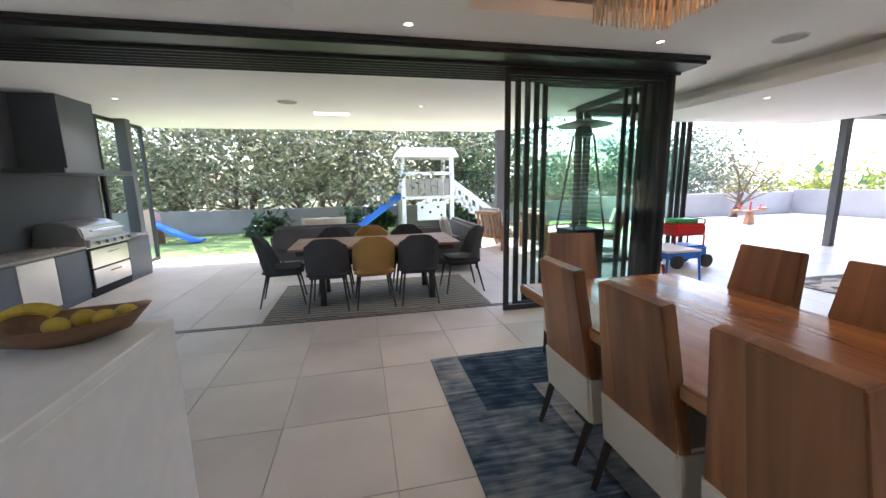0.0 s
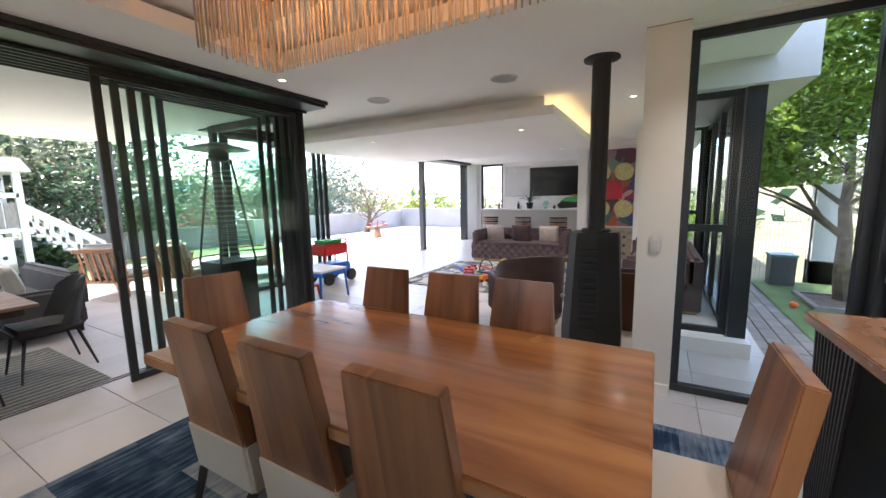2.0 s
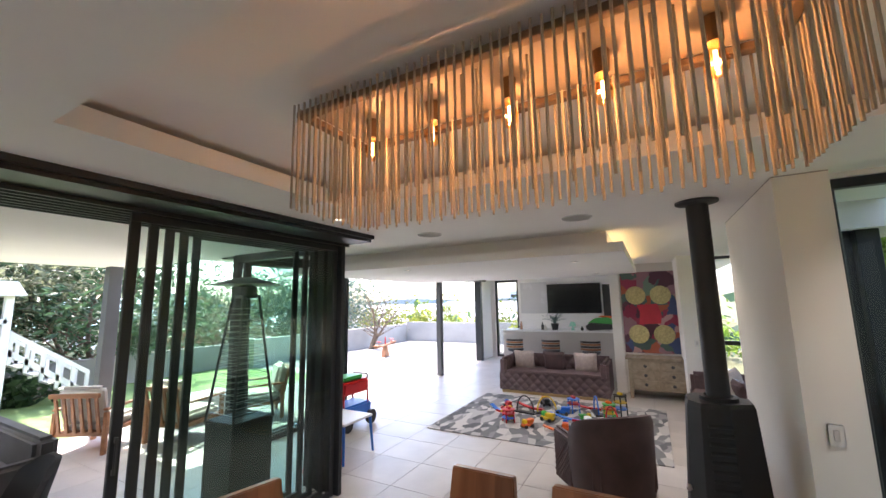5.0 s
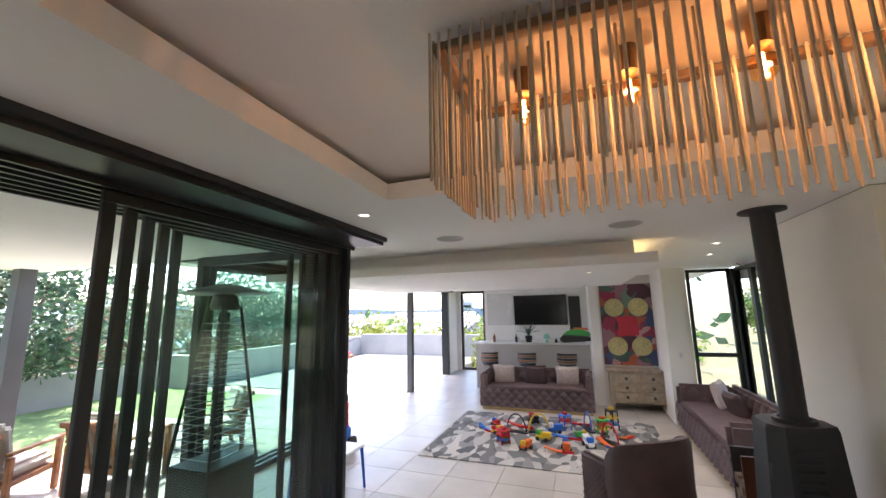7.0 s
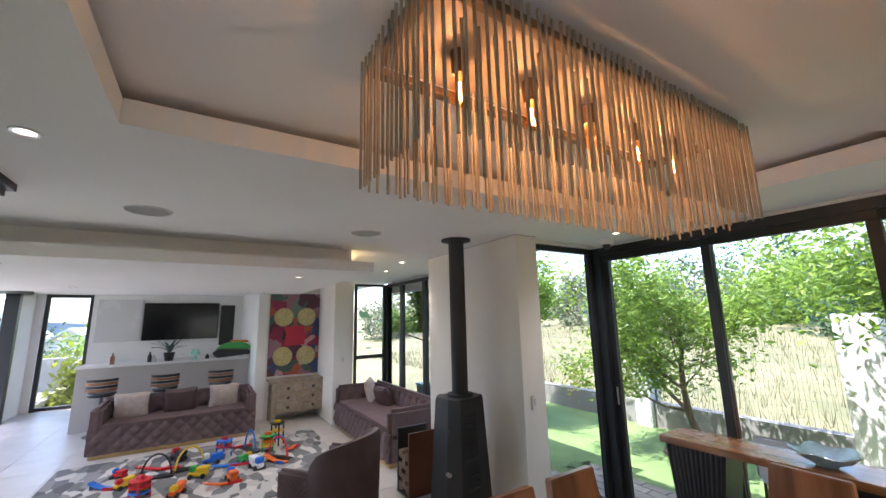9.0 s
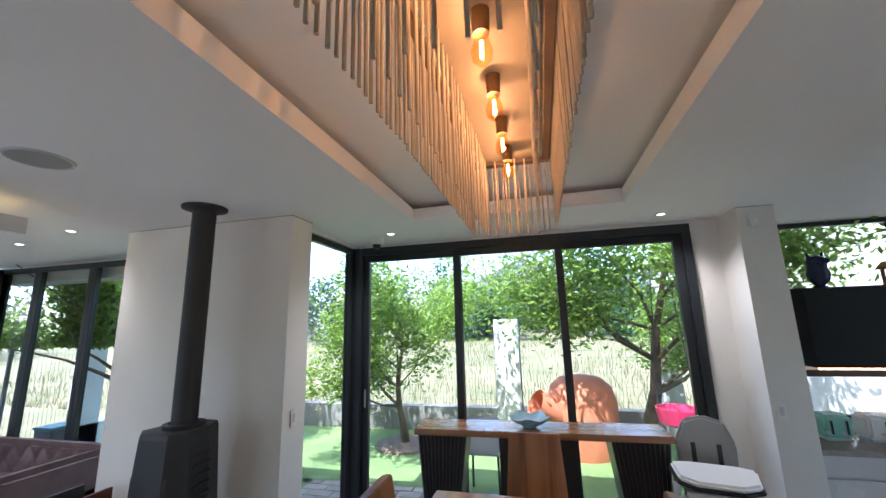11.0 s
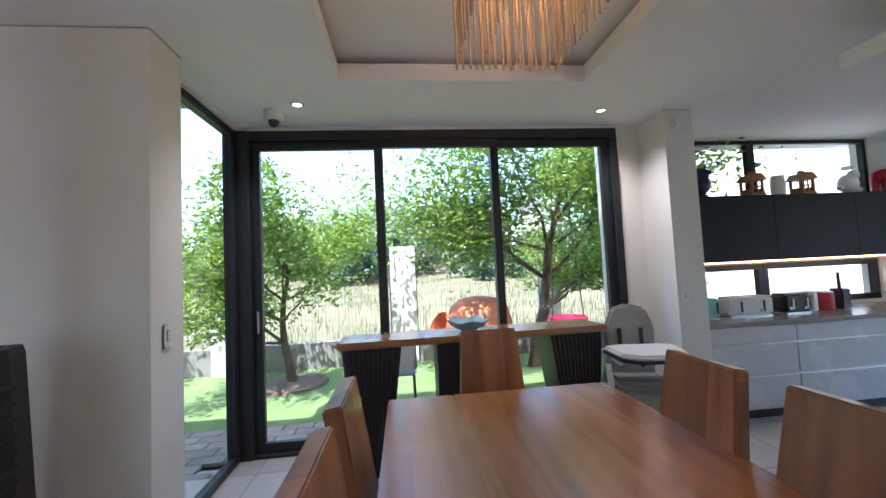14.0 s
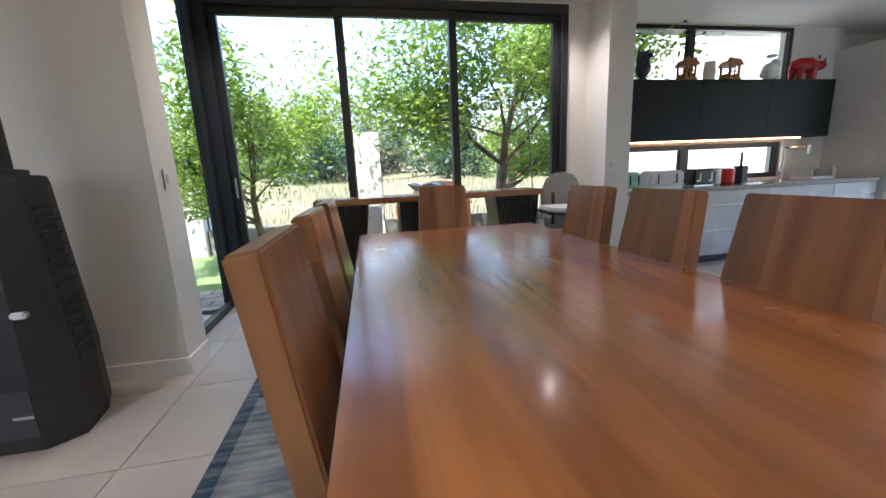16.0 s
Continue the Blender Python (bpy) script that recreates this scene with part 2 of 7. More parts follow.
        # palm fronds: bent parallel lines inside large cells
        vo = n.new("ShaderNodeTexVoronoi")
        vo.inputs["Scale"].default_value = 1.6
        l.new(tc.outputs["Object"], vo.inputs["Vector"])
        ad = n.new("ShaderNodeVectorMath")
        ad.operation = "MULTIPLY_ADD"
        ad.inputs[1].default_value = (2.0, 2.0, 0)
        l.new(vo.outputs["Color"], ad.inputs[0])
        l.new(tc.outputs["Object"], ad.inputs[2])
        wv = n.new("ShaderNodeTexWave")
        wv.wave_type = "RINGS"
        wv.inputs["Scale"].default_value, wv.inputs["Distortion"].default_value = 4.0, 1.5
        l.new(ad.outputs[0], wv.inputs["Vector"])
        l.new(wv.outputs["Color"], cr.inputs[0])
        els[0].color, els[1].color = (0.11, 0.115, 0.1, 1), (0.27, 0.265, 0.23, 1)
        els[0].position, els[1].position = 0.2, 0.6
    l.new(cr.outputs[0], b.inputs["Base Color"])
    return m


def leafy(name, a, c):
    """Leaves: each its own tone, light passing through."""
    m = bpy.data.materials.new(name)
    m.use_nodes = True
    n, l = m.node_tree.nodes, m.node_tree.links
    b = n["Principled BSDF"]
    g = n.new("ShaderNodeNewGeometry")
    mx = n.new("ShaderNodeMix")
    mx.data_type = "RGBA"
    mx.inputs[6].default_value, mx.inputs[7].default_value = (*a, 1), (*c, 1)
    l.new(g.outputs["Random Per Island"], mx.inputs[0])
    l.new(mx.outputs[2], b.inputs["Base Color"])
    b.inputs["Roughness"].default_value = 0.45
    t = n.new("ShaderNodeBsdfTranslucent")
    l.new(mx.outputs[2], t.inputs[0])
    ms = n.new("ShaderNodeMixShader")
    ms.inputs[0].default_value = 0.5
    l.new(b.outputs[0], ms.inputs[1])
    l.new(t.outputs[0], ms.inputs[2])
    l.new(ms.outputs[0], n["Material Output"].inputs[0])
    return m


PLASTER = mat("warm white plaster", (0.84, 0.82, 0.79), 0.85, var=0.04, vscale=1.2, bump=0.06, bscale=120)
CEIL = mat("white ceiling paint", (0.88, 0.865, 0.85), 0.9, var=0.03, vscale=0.8, bump=0.03, bscale=90)
GREIGE = mat("greige wall paint", (0.74, 0.715, 0.67), 0.85, var=0.05, vscale=1.0, bump=0.06, bscale=120)
TILE = mat("greige porcelain tile", (0.47, 0.44, 0.405), 0.36, var=0.15, vscale=1.7, bump=0.02, bscale=40, each=0.05)
GROUT = mat("tile grout", (0.42, 0.39, 0.355), 0.9, var=0.15, vscale=6)
DECK = mat("pale deck stone", (0.2, 0.194, 0.185), 0.8, var=0.12, vscale=2.0, bump=0.1)
PAVER = mat("clay grey paver", (0.27, 0.24, 0.21), 0.85, var=0.2, vscale=5, bump=0.3, bscale=60, each=0.14)
BLACK = mat("charcoal aluminium", (0.028, 0.031, 0.035), 0.38, metal=0.3, var=0.1, vscale=4, bump=0.02)
GREY = mat("dark grey post paint", (0.1, 0.105, 0.11), 0.5, var=0.1, bump=0.03)
GLASS = glass("clear glass", (0.88, 0.955, 0.925))
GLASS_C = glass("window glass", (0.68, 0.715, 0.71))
TABLE = wood("polished teak", (0.4, 0.17, 0.055), (0.2, 0.07, 0.022), "y", 0.24, 0.4, board=0.17, spread=0.14)
CHAIRW = wood("teak chair back", (0.36, 0.155, 0.06), (0.15, 0.055, 0.02), "z", 0.35, 0.2, board=0.11, spread=0.35)
CREAM = mat("cream leather", (0.62, 0.56, 0.46), 0.5, var=0.06, bump=0.15, bscale=260)
DKWOOD = mat("black stained wood", (0.02, 0.018, 0.017), 0.4, var=0.2, bump=0.05)
STEEL = mat("brushed steel", (0.62, 0.6, 0.57), 0.3, metal=1.0, var=0.06, bump=0.03, bscale=200)
CHROME = mat("chrome", (0.8, 0.8, 0.8), 0.08, metal=1.0, var=0.02, bump=0)
STOVE = mat("black cast iron", (0.034, 0.035, 0.038), 0.55, metal=0.2, var=0.15, bump=0.15, bscale=140)
STOVE_D = mat("stove door steel", (0.075, 0.078, 0.085), 0.4, metal=0.5, var=0.1, bump=0.05)
WHITE_L = mat("white lacquer", (0.62, 0.61, 0.61), 0.25, var=0.02, bump=0.0)
DARK_L = mat("charcoal lacquer", (0.013, 0.015, 0.018), 0.55, var=0.08, bump=0.02, spec=0.2)
STONE = mat("grey quartz worktop", (0.3, 0.28, 0.26), 0.2, var=0.15, vscale=30, bump=0.02)
QUARTZ = mat("white quartz worktop", (0.8, 0.79, 0.77), 0.42, var=0.04, vscale=12, bump=0.0)
VELVET = mat("mauve brown velvet", (0.13, 0.085, 0.086), 0.75, var=0.25, vscale=6, bump=0.2, bscale=300)
VELVET_D = mat("dark brown velvet", (0.08, 0.047, 0.046), 0.6, var=0.25, vscale=6, bump=0.2, bscale=300)
PILLOW = mat("blush knit", (0.5, 0.42, 0.38), 0.9, var=0.15, vscale=14, bump=0.6, bscale=70)
GOLD = mat("brushed brass plinth", (0.5, 0.36, 0.17), 0.35, metal=0.9, bump=0.02)
DRESS = wood("weathered oak", (0.4, 0.33, 0.25), (0.24, 0.19, 0.14), "y", 0.6, 0.0)
ROD = mat("pale bamboo rod", (0.38, 0.33, 0.26), 0.6, var=0.18, vscale=9, bump=0.1)
LAMPTOP = mat("lamp plate", (0.3, 0.25, 0.19), 0.5, var=0.05, bump=0.02)
FAB_G = mat("charcoal chair fabric", (0.045, 0.047, 0.052), 0.85, var=0.2, bump=0.35, bscale=280)
FAB_M = mat("mustard chair fabric", (0.36, 0.2, 0.055), 0.85, var=0.15, bump=0.35, bscale=280)
FAB_B = mat("beige outdoor fabric", (0.5, 0.47, 0.42), 0.9, var=0.1, bump=0.35, bscale=200)
FAB_K = mat("dark grey outdoor fabric", (0.1, 0.1, 0.105), 0.9, var=0.2, bump=0.35, bscale=200)
PTABLE = wood("slatted hardwood", (0.3, 0.18, 0.12), (0.16, 0.09, 0.06), "x", 0.5, 0.0)
TIMBER = wood("oiled outdoor timber", (0.38, 0.17, 0.07), (0.2, 0.08, 0.035), "x", 0.5, 0.0)
WHITEW = mat("white painted timber", (0.74, 0.73, 0.7), 0.6, var=0.08, vscale=5, bump=0.2, bscale=40)
GREYW = mat("weathered grey boards", (0.3, 0.27, 0.23), 0.85, var=0.25, vscale=6, bump=0.3, bscale=40, grain=(6, 6, 1))
BLUE_P = mat("blue plastic", (0.02, 0.16, 0.62), 0.35, var=0.05, bump=0)
RED_P = mat("red plastic", (0.55, 0.018, 0.02), 0.35, var=0.05, bump=0)
YEL_P = mat("yellow plastic", (0.75, 0.5, 0.02), 0.35, var=0.05, bump=0)
GRN_P = mat("green plastic", (0.05, 0.4, 0.08), 0.35, var=0.05, bump=0)
ORG_P = mat("orange plastic", (0.75, 0.14, 0.02), 0.35, var=0.05, bump=0)
WHT_P = mat("white plastic", (0.75, 0.75, 0.74), 0.3, var=0.02, bump=0)
BLK_P = mat("black plastic", (0.018, 0.018, 0.02), 0.3, var=0.05, bump=0)
PNK_P = mat("pink plastic", (0.65, 0.05, 0.14), 0.35, var=0.05, bump=0)
MINT = mat("mint enamel", (0.3, 0.62, 0.5), 0.25, var=0.03, bump=0)
LAWN = mat("artificial turf", (0.17, 0.26, 0.085), 0.9, tint=(0.12, 0.19, 0.06), vscale=2.0, bump=1.0, bscale=160)
EARTH = mat("dry veld grass", (0.17, 0.15, 0.08), 0.95, tint=(0.11, 0.11, 0.05), vscale=0.6, bump=1.0, bscale=20)
WALLG = mat("grey garden wall plaster", (0.27, 0.26, 0.24), 0.9, var=0.14, vscale=1.2, bump=0.15)
WALLW = mat("white garden plaster", (0.7, 0.69, 0.67), 0.9, var=0.06, vscale=1.5, bump=0.1)
BARK = mat("rough bark", (0.16, 0.115, 0.08), 0.95, var=0.4, vscale=9, bump=0.9, bscale=35)
TERRA = mat("terracotta", (0.56, 0.19, 0.095), 0.75, var=0.15, vscale=4, bump=0.2)
BRICK = mat("red face brick", (0.4, 0.12, 0.07), 0.9, var=0.2, vscale=2)
ROOF_T = mat("teal roof sheet", (0.14, 0.3, 0.32), 0.6, var=0.1)
ROOF_W = mat("pale roof tile", (0.55, 0.53, 0.52), 0.7, var=0.1, vscale=1)
SCREEN = mat("black screen", (0.006, 0.006, 0.007), 0.12, var=0.02, bump=0)
LEAF_A = leafy("fresh leaf", (0.3, 0.43, 0.065), (0.13, 0.22, 0.04))
LEAF_B = leafy("olive leaf", (0.2, 0.22, 0.13), (0.08, 0.1, 0.055))
# leaf tones paled with the background haze
LEAF_H = leafy("haze paled leaf", (0.3, 0.34, 0.25), (0.15, 0.19, 0.13))
LEAF_C = leafy("dark conifer leaf", (0.08, 0.15, 0.07), (0.03, 0.065, 0.033))
LEAF_Y = leafy("yellow green leaf", (0.26, 0.28, 0.04), (0.12, 0.16, 0.03))
LEAF_S = leafy("blue grey leaf", (0.11, 0.17, 0.14), (0.05, 0.09, 0.075))
BULB = glow("lit filament", (1.0, 0.5, 0.15), 8.0)
BULBGLASS = glass("amber bulb glass", (1.0, 0.8, 0.5))
SPOT = glow("lit downlight", (1.0, 0.86, 0.66), 0.8)
COVE = glow("warm led strip", (1.0, 0.72, 0.3), 0.7)
UNDER = glow("warm under-cabinet led", (1.0, 0.5, 0.2), 1.0)
RUG_BLUE = pattern_rug("faded blue patchwork rug", "patch")
RUG_LEAF = pattern_rug("grey leaf rug", "leaf")
RUG_PALM = pattern_rug("palm frond outdoor rug", "palm")

# ---- structure ----
C = 2.67            # dining and lounge ceiling
PC = 2.62           # patio ceiling
bm = B()
box(bm, -4.6, 0.42, -1.8, 6.22, -0.2, -0.012)
box(bm, 0.42, 4.06, -1.16, 6.22, -0.2, -0.012)
box(bm, 4.06, 4.13, -1.16, -0.64, -0.2, -0.012)
box(bm, 4.06, 14.1, -0.64, 6.22, -0.2, -0.012)
box(bm, -3.8, 4.2, 6.22, 9.0, -0.2, -0.012)
floor = setting("floor", bm, GROUT, "greige porcelain tiled floor with fine dark joints")

bm = B()
for a in ((-4.6, 0.46, -1.8, 4.3), (0.46, 1.38, -1.17, 4.3), (3.04, 4.1, -1.17, 4.3), (1.38, 3.04, 3.06, 4.3), (1.38, 3.04, -1.17, -0.19), (4.1, 14.1, -0.62, 7.25)):
    box(bm, *a, C, 2.78)
box(bm, -4.6, 0.46, -1.8, 4.3, 2.82, 3.3)
box(bm, 0.46, 4.1, -1.17, 4.3, 2.82, 3.3)
box(bm, 4.1, 4.17, -1.17, 0.04, C, 3.3)
box(bm, 4.1, 14.1, -0.62, 7.25, 2.82, 3.3)
for a in ((1.0, 1.2, -0.6, 3.5), (3.22, 3.42, -0.6, 3.5), (1.2, 3.22, 3.24, 3.5), (1.2, 3.22, -0.6, -0.37)):
    box(bm, *a, 2.78, 2.82)
setting("ceiling", bm, CEIL, "white ceiling with a recessed tray over the dining table")
bm = B()
box(bm, -3.9, 4.1, 4.3, 9.1, PC, 3.3)
setting("ceiling_patio", bm, CEIL, "white patio soffit")
# dropped slab over the lounge, hung from an inset box
bm = B()
box(bm, 5.05, 8.85, 1.23, 6.0, 2.41, 2.51)
box(bm, 5.3, 8.6, 1.4, 5.8, 2.51, C)
setting("ceiling_lounge_slab", bm, CEIL, "white dropped ceiling slab with cove")
bm = B()
box(bm, -3.0, 0.23, 0.44, 2.7, 2.41, 2.5)
box(bm, -2.8, 0.0, 0.64, 2.5, 2.5, C)
setting("ceiling_kitchen_slab", bm, CEIL, "white dropped ceiling slab over the kitchen island")
bm = B()
box(bm, 5.34, 8.56, 1.3, 1.33, 2.512, 2.525)
solid("led_strip", bm, COVE, "warm glowing led strip in the ceiling cove", "led strip")

# walls
bm = B()
for a in ((-3.3, 0.2, 0.0, 0.88), (-3.3, 0.2, 1.32, 2.0), (-3.3, 0.2, 2.66, C)):
    box(bm, a[0], a[1], -1.6, -1.42, a[2], a[3])
box(bm, -3.3, -2.55, -1.6, -1.42, 0.88, 1.32)
box(bm, -3.3, -2.55, -1.6, -1.42, 2.0, 2.66)
setting("wall_south_kitchen", bm, PLASTER, "white kitchen wall with two strip windows")
bm = B()
box(bm, 0.2, 0.46, -1.8, -0.66, 0, C)
box(bm, 0.46, 0.69, -1.16, -1.02, 0, C)
setting("wall_south_pier", bm, GREIGE, "greige pier beside the garden doors")
bm = B()
box(bm, 0.69, 4.1, -1.14, -0.99, 2.64, C)
box(bm, 3.97, 4.1, -0.99, 0.045, 2.64, C)
setting("wall_south_lintel", bm, GREIGE, "greige lintel over the garden doors")
bm = B()
box(bm, 3.86, 5.5, 0.045, 0.31, 0, C)
setting("wall_stove", bm, GREIGE, "greige wall behind the stove")
bm = B()
box(bm, 3.843, 3.859, 0.055, 0.326, 0, 0.1)
box(bm, 3.859, 5.5, 0.311, 0.326, 0, 0.1)
setting("baseboard", bm, PLASTER, "white skirting board")
# thin proud strip, its grey painting the shade of a gap under the ceiling
bm = B()
box(bm, 3.857, 3.86, 0.045, 0.313, C - 0.007, C)
box(bm, 3.86, 5.5, 0.31, 0.313, C - 0.007, C)
box(bm, 0.2, 0.463, -0.66, -0.657, C - 0.007, C)
setting("trim_gap_shade", bm, mat("painted gap shade", (0.36, 0.35, 0.33), 0.8), "thin grey strip painting the gap's shade between wall and ceiling")
bm = B()
box(bm, 8.75, 10.1, 0.2, 0.58, 0, C)
box(bm, 9.96, 10.1, 0.58, 1.61, 0, C)
box(bm, 9.9, 14.0, 1.61, 1.8, 0, C)
setting("wall_lounge_east", bm, PLASTER, "white lounge walls round an art niche")
bm = B()
box(bm, 9.94, 9.959, 0.585, 1.605, 0, C)
setting("wall_niche", bm, GREIGE, "greige niche wall behind the painting")
bm = B()
box(bm, 13.9, 14.1, 1.8, 5.1, 0, C)
box(bm, 13.9, 14.1, 5.97, 6.35, 0, C)
box(bm, 12.98, 13.9, 6.12, 6.35, 0, C)
setting("wall_bar", bm, PLASTER, "white wall behind the bar")
# unseen closing wall; its large opening is added to let in fill light
bm = B()
box(bm, -4.8, -4.6, -1.8, 4.3, 0, 0.3)
box(bm, -4.8, -4.6, -1.8, 4.3, 2.45, C)
box(bm, -4.8, -4.6, -1.8, -0.6, 0.3, 2.45)
box(bm, -4.8, -4.6, 3.6, 4.3, 0.3, 2.45)
box(bm, -4.6, -3.6, 4.0, 4.3, 0, C)
box(bm, -4.6, -3.3, -1.8, -1.6, 0, C)
setting("wall_west", bm, PLASTER, "plain white wall")
bm = B()
box(bm, -3.85, -3.6, 4.3, 7.5, 0, PC)
setting("wall_patio", bm, mat("slate grey plaster", (0.085, 0.09, 0.1), 0.8, var=0.1, vscale=1.5), "slate grey barbecue wall")
bm = B()
box(bm, 5.0, 8.95, -0.9, -0.62, 2.45, 3.1)
box(bm, 5.0, 5.14, -0.62, 0.03, 2.45, 3.1)
setting("trim_bay_fascia", bm, WALLW, "white fascia of the bay roof")
bm = B()
box(bm, 5.1, 8.75, -0.56, 0.03, -0.2, 0.02)
box(bm, 4.95, 5.1, -0.62, 0.03, -0.2, 0.14)
setting("trim_bay_plinth", bm, GREIGE, "plastered plinth of the glass bay")


def frame_rect(bm, axis, at, a0, a1, z0, z1, w, d):
    """A rectangular frame in a plane of constant x or y; w face width, d depth."""
    for p0, p1, q0, q1 in ((a0, a1, z0, z0 + w), (a0, a1, z1 - w, z1), (a0, a0 + w, z0 + w, z1 - w), (a1 - w, a1, z0 + w, z1 - w)):
        if axis == "y":
            box(bm, p0, p1, at - d / 2, at + d / 2, q0, q1, 0.004, 1)
        else:
            box(bm, at - d / 2, at + d / 2, p0, p1, q0, q1, 0.004, 1)
    return bm


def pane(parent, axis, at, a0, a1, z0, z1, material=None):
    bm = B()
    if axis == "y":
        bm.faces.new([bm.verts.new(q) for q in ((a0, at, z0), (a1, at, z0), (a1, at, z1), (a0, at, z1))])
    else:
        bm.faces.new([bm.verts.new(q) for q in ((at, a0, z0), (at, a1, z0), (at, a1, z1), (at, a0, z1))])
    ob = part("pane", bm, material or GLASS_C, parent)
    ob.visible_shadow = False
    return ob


def window(name, label, frames, panes, extra=None, material=None):
    ob = thing(name, label, "window")
    ob["kind"] = "structure"
    for f in frames:
        part("window_frame", frame_rect(B(), *f), BLACK, ob)
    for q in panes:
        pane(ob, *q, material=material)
    for e in extra or ():
        part("window_post", box(B(), *e, 0.004, 1), BLACK, ob)
    return ob


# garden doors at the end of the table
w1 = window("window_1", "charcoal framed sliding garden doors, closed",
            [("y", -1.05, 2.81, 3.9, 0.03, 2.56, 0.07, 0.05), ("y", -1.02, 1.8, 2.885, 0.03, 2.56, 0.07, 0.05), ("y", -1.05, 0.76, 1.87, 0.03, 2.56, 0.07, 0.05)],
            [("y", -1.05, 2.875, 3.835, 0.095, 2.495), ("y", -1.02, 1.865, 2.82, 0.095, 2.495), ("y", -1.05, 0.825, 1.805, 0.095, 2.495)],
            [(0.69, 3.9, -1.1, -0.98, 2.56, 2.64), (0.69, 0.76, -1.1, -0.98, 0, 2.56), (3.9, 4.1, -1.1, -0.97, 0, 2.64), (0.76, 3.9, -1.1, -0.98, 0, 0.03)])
bm = B()
box(bm, 3.85, 3.865, -1.02, -0.995, 0.98, 1.16, 0.006)
part("door_handle", bm, STEEL, w1, "steel pull handle")
window("window_2", "charcoal framed fixed glass panel beside the stove wall",
       [("x", 4.03, -0.97, 0.045, 0.0, 2.64, 0.06, 0.06)], [("x", 4.03, -0.91, -0.015, 0.06, 2.58)])
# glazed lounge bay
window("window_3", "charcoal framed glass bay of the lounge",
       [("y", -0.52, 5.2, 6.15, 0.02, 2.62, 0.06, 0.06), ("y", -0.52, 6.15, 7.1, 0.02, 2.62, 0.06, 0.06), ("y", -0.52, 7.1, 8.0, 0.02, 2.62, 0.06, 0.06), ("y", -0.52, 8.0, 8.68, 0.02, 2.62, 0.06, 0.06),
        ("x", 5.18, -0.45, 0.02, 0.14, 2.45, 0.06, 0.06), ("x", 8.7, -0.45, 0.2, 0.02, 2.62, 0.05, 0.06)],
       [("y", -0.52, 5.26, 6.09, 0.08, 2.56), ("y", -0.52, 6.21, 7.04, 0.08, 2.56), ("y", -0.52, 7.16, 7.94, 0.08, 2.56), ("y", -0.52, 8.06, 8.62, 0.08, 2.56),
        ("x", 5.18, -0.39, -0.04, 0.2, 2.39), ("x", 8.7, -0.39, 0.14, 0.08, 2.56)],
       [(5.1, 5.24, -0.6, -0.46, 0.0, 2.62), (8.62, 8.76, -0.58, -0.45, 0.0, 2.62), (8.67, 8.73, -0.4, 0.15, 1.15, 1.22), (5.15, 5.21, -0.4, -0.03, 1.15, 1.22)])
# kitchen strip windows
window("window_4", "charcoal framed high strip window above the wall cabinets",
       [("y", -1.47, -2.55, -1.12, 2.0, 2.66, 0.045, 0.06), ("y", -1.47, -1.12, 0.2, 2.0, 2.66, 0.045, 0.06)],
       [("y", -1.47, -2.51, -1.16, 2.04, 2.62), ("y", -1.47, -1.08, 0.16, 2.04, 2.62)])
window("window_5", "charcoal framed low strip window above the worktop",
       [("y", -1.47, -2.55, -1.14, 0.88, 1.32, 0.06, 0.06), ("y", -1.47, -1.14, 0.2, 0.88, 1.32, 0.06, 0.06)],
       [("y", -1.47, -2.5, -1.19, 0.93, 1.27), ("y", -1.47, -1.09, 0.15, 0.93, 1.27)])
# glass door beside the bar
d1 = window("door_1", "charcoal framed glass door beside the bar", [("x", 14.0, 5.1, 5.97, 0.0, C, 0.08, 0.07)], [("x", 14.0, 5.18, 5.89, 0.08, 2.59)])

# added glazing of the unseen west opening that brightens the room
window("window_7", "unseen charcoal framed window added for fill light", [("x", -4.7, -0.6, 3.6, 0.3, 2.45, 0.06, 0.06)], [("x", -4.7, -0.54, 3.54, 0.36, 2.39)])

# ---- sliding doors ----
bm = B()
box(bm, -3.6, 4.12, 3.68, 4.56, 2.6, 2.72)
for i in range(7):
    box(bm, -3.6, 4.1, 3.98 + 0.085 * i, 4.0 + 0.085 * i, 2.57, 2.6)
box(bm, -3.6, 4.12, 3.64, 3.68, 2.63, 2.71)
setting("trim_door_track", bm, BLACK, "charcoal ceiling track of the sliding doors")
bm = B()
box(bm, -3.6, 4.0, 4.24, 4.265, 0.0, 0.004)
box(bm, -3.6, 4.0, 4.29, 4.31, 0.0, 0.004)
setting("trim_floor_track", bm, BLACK, "charcoal floor track of the sliding doors")


def sliding_panel(axis_y, x0, x1, z1, group, label, face=0.075, deep=0.05):
    ob = thing("sliding_door", label, "sliding door", pose((x0 + x1) / 2, axis_y, 0), group)
    h = (x1 - x0) / 2
    part("frame", frame_rect(B(), "y", 0, -h, h, 0.006, z1, face, deep), BLACK, ob)
    pane(ob, "y", 0, -h + face - 0.005, h - face + 0.005, face, z1 - face + 0.005, GLASS)
    return ob


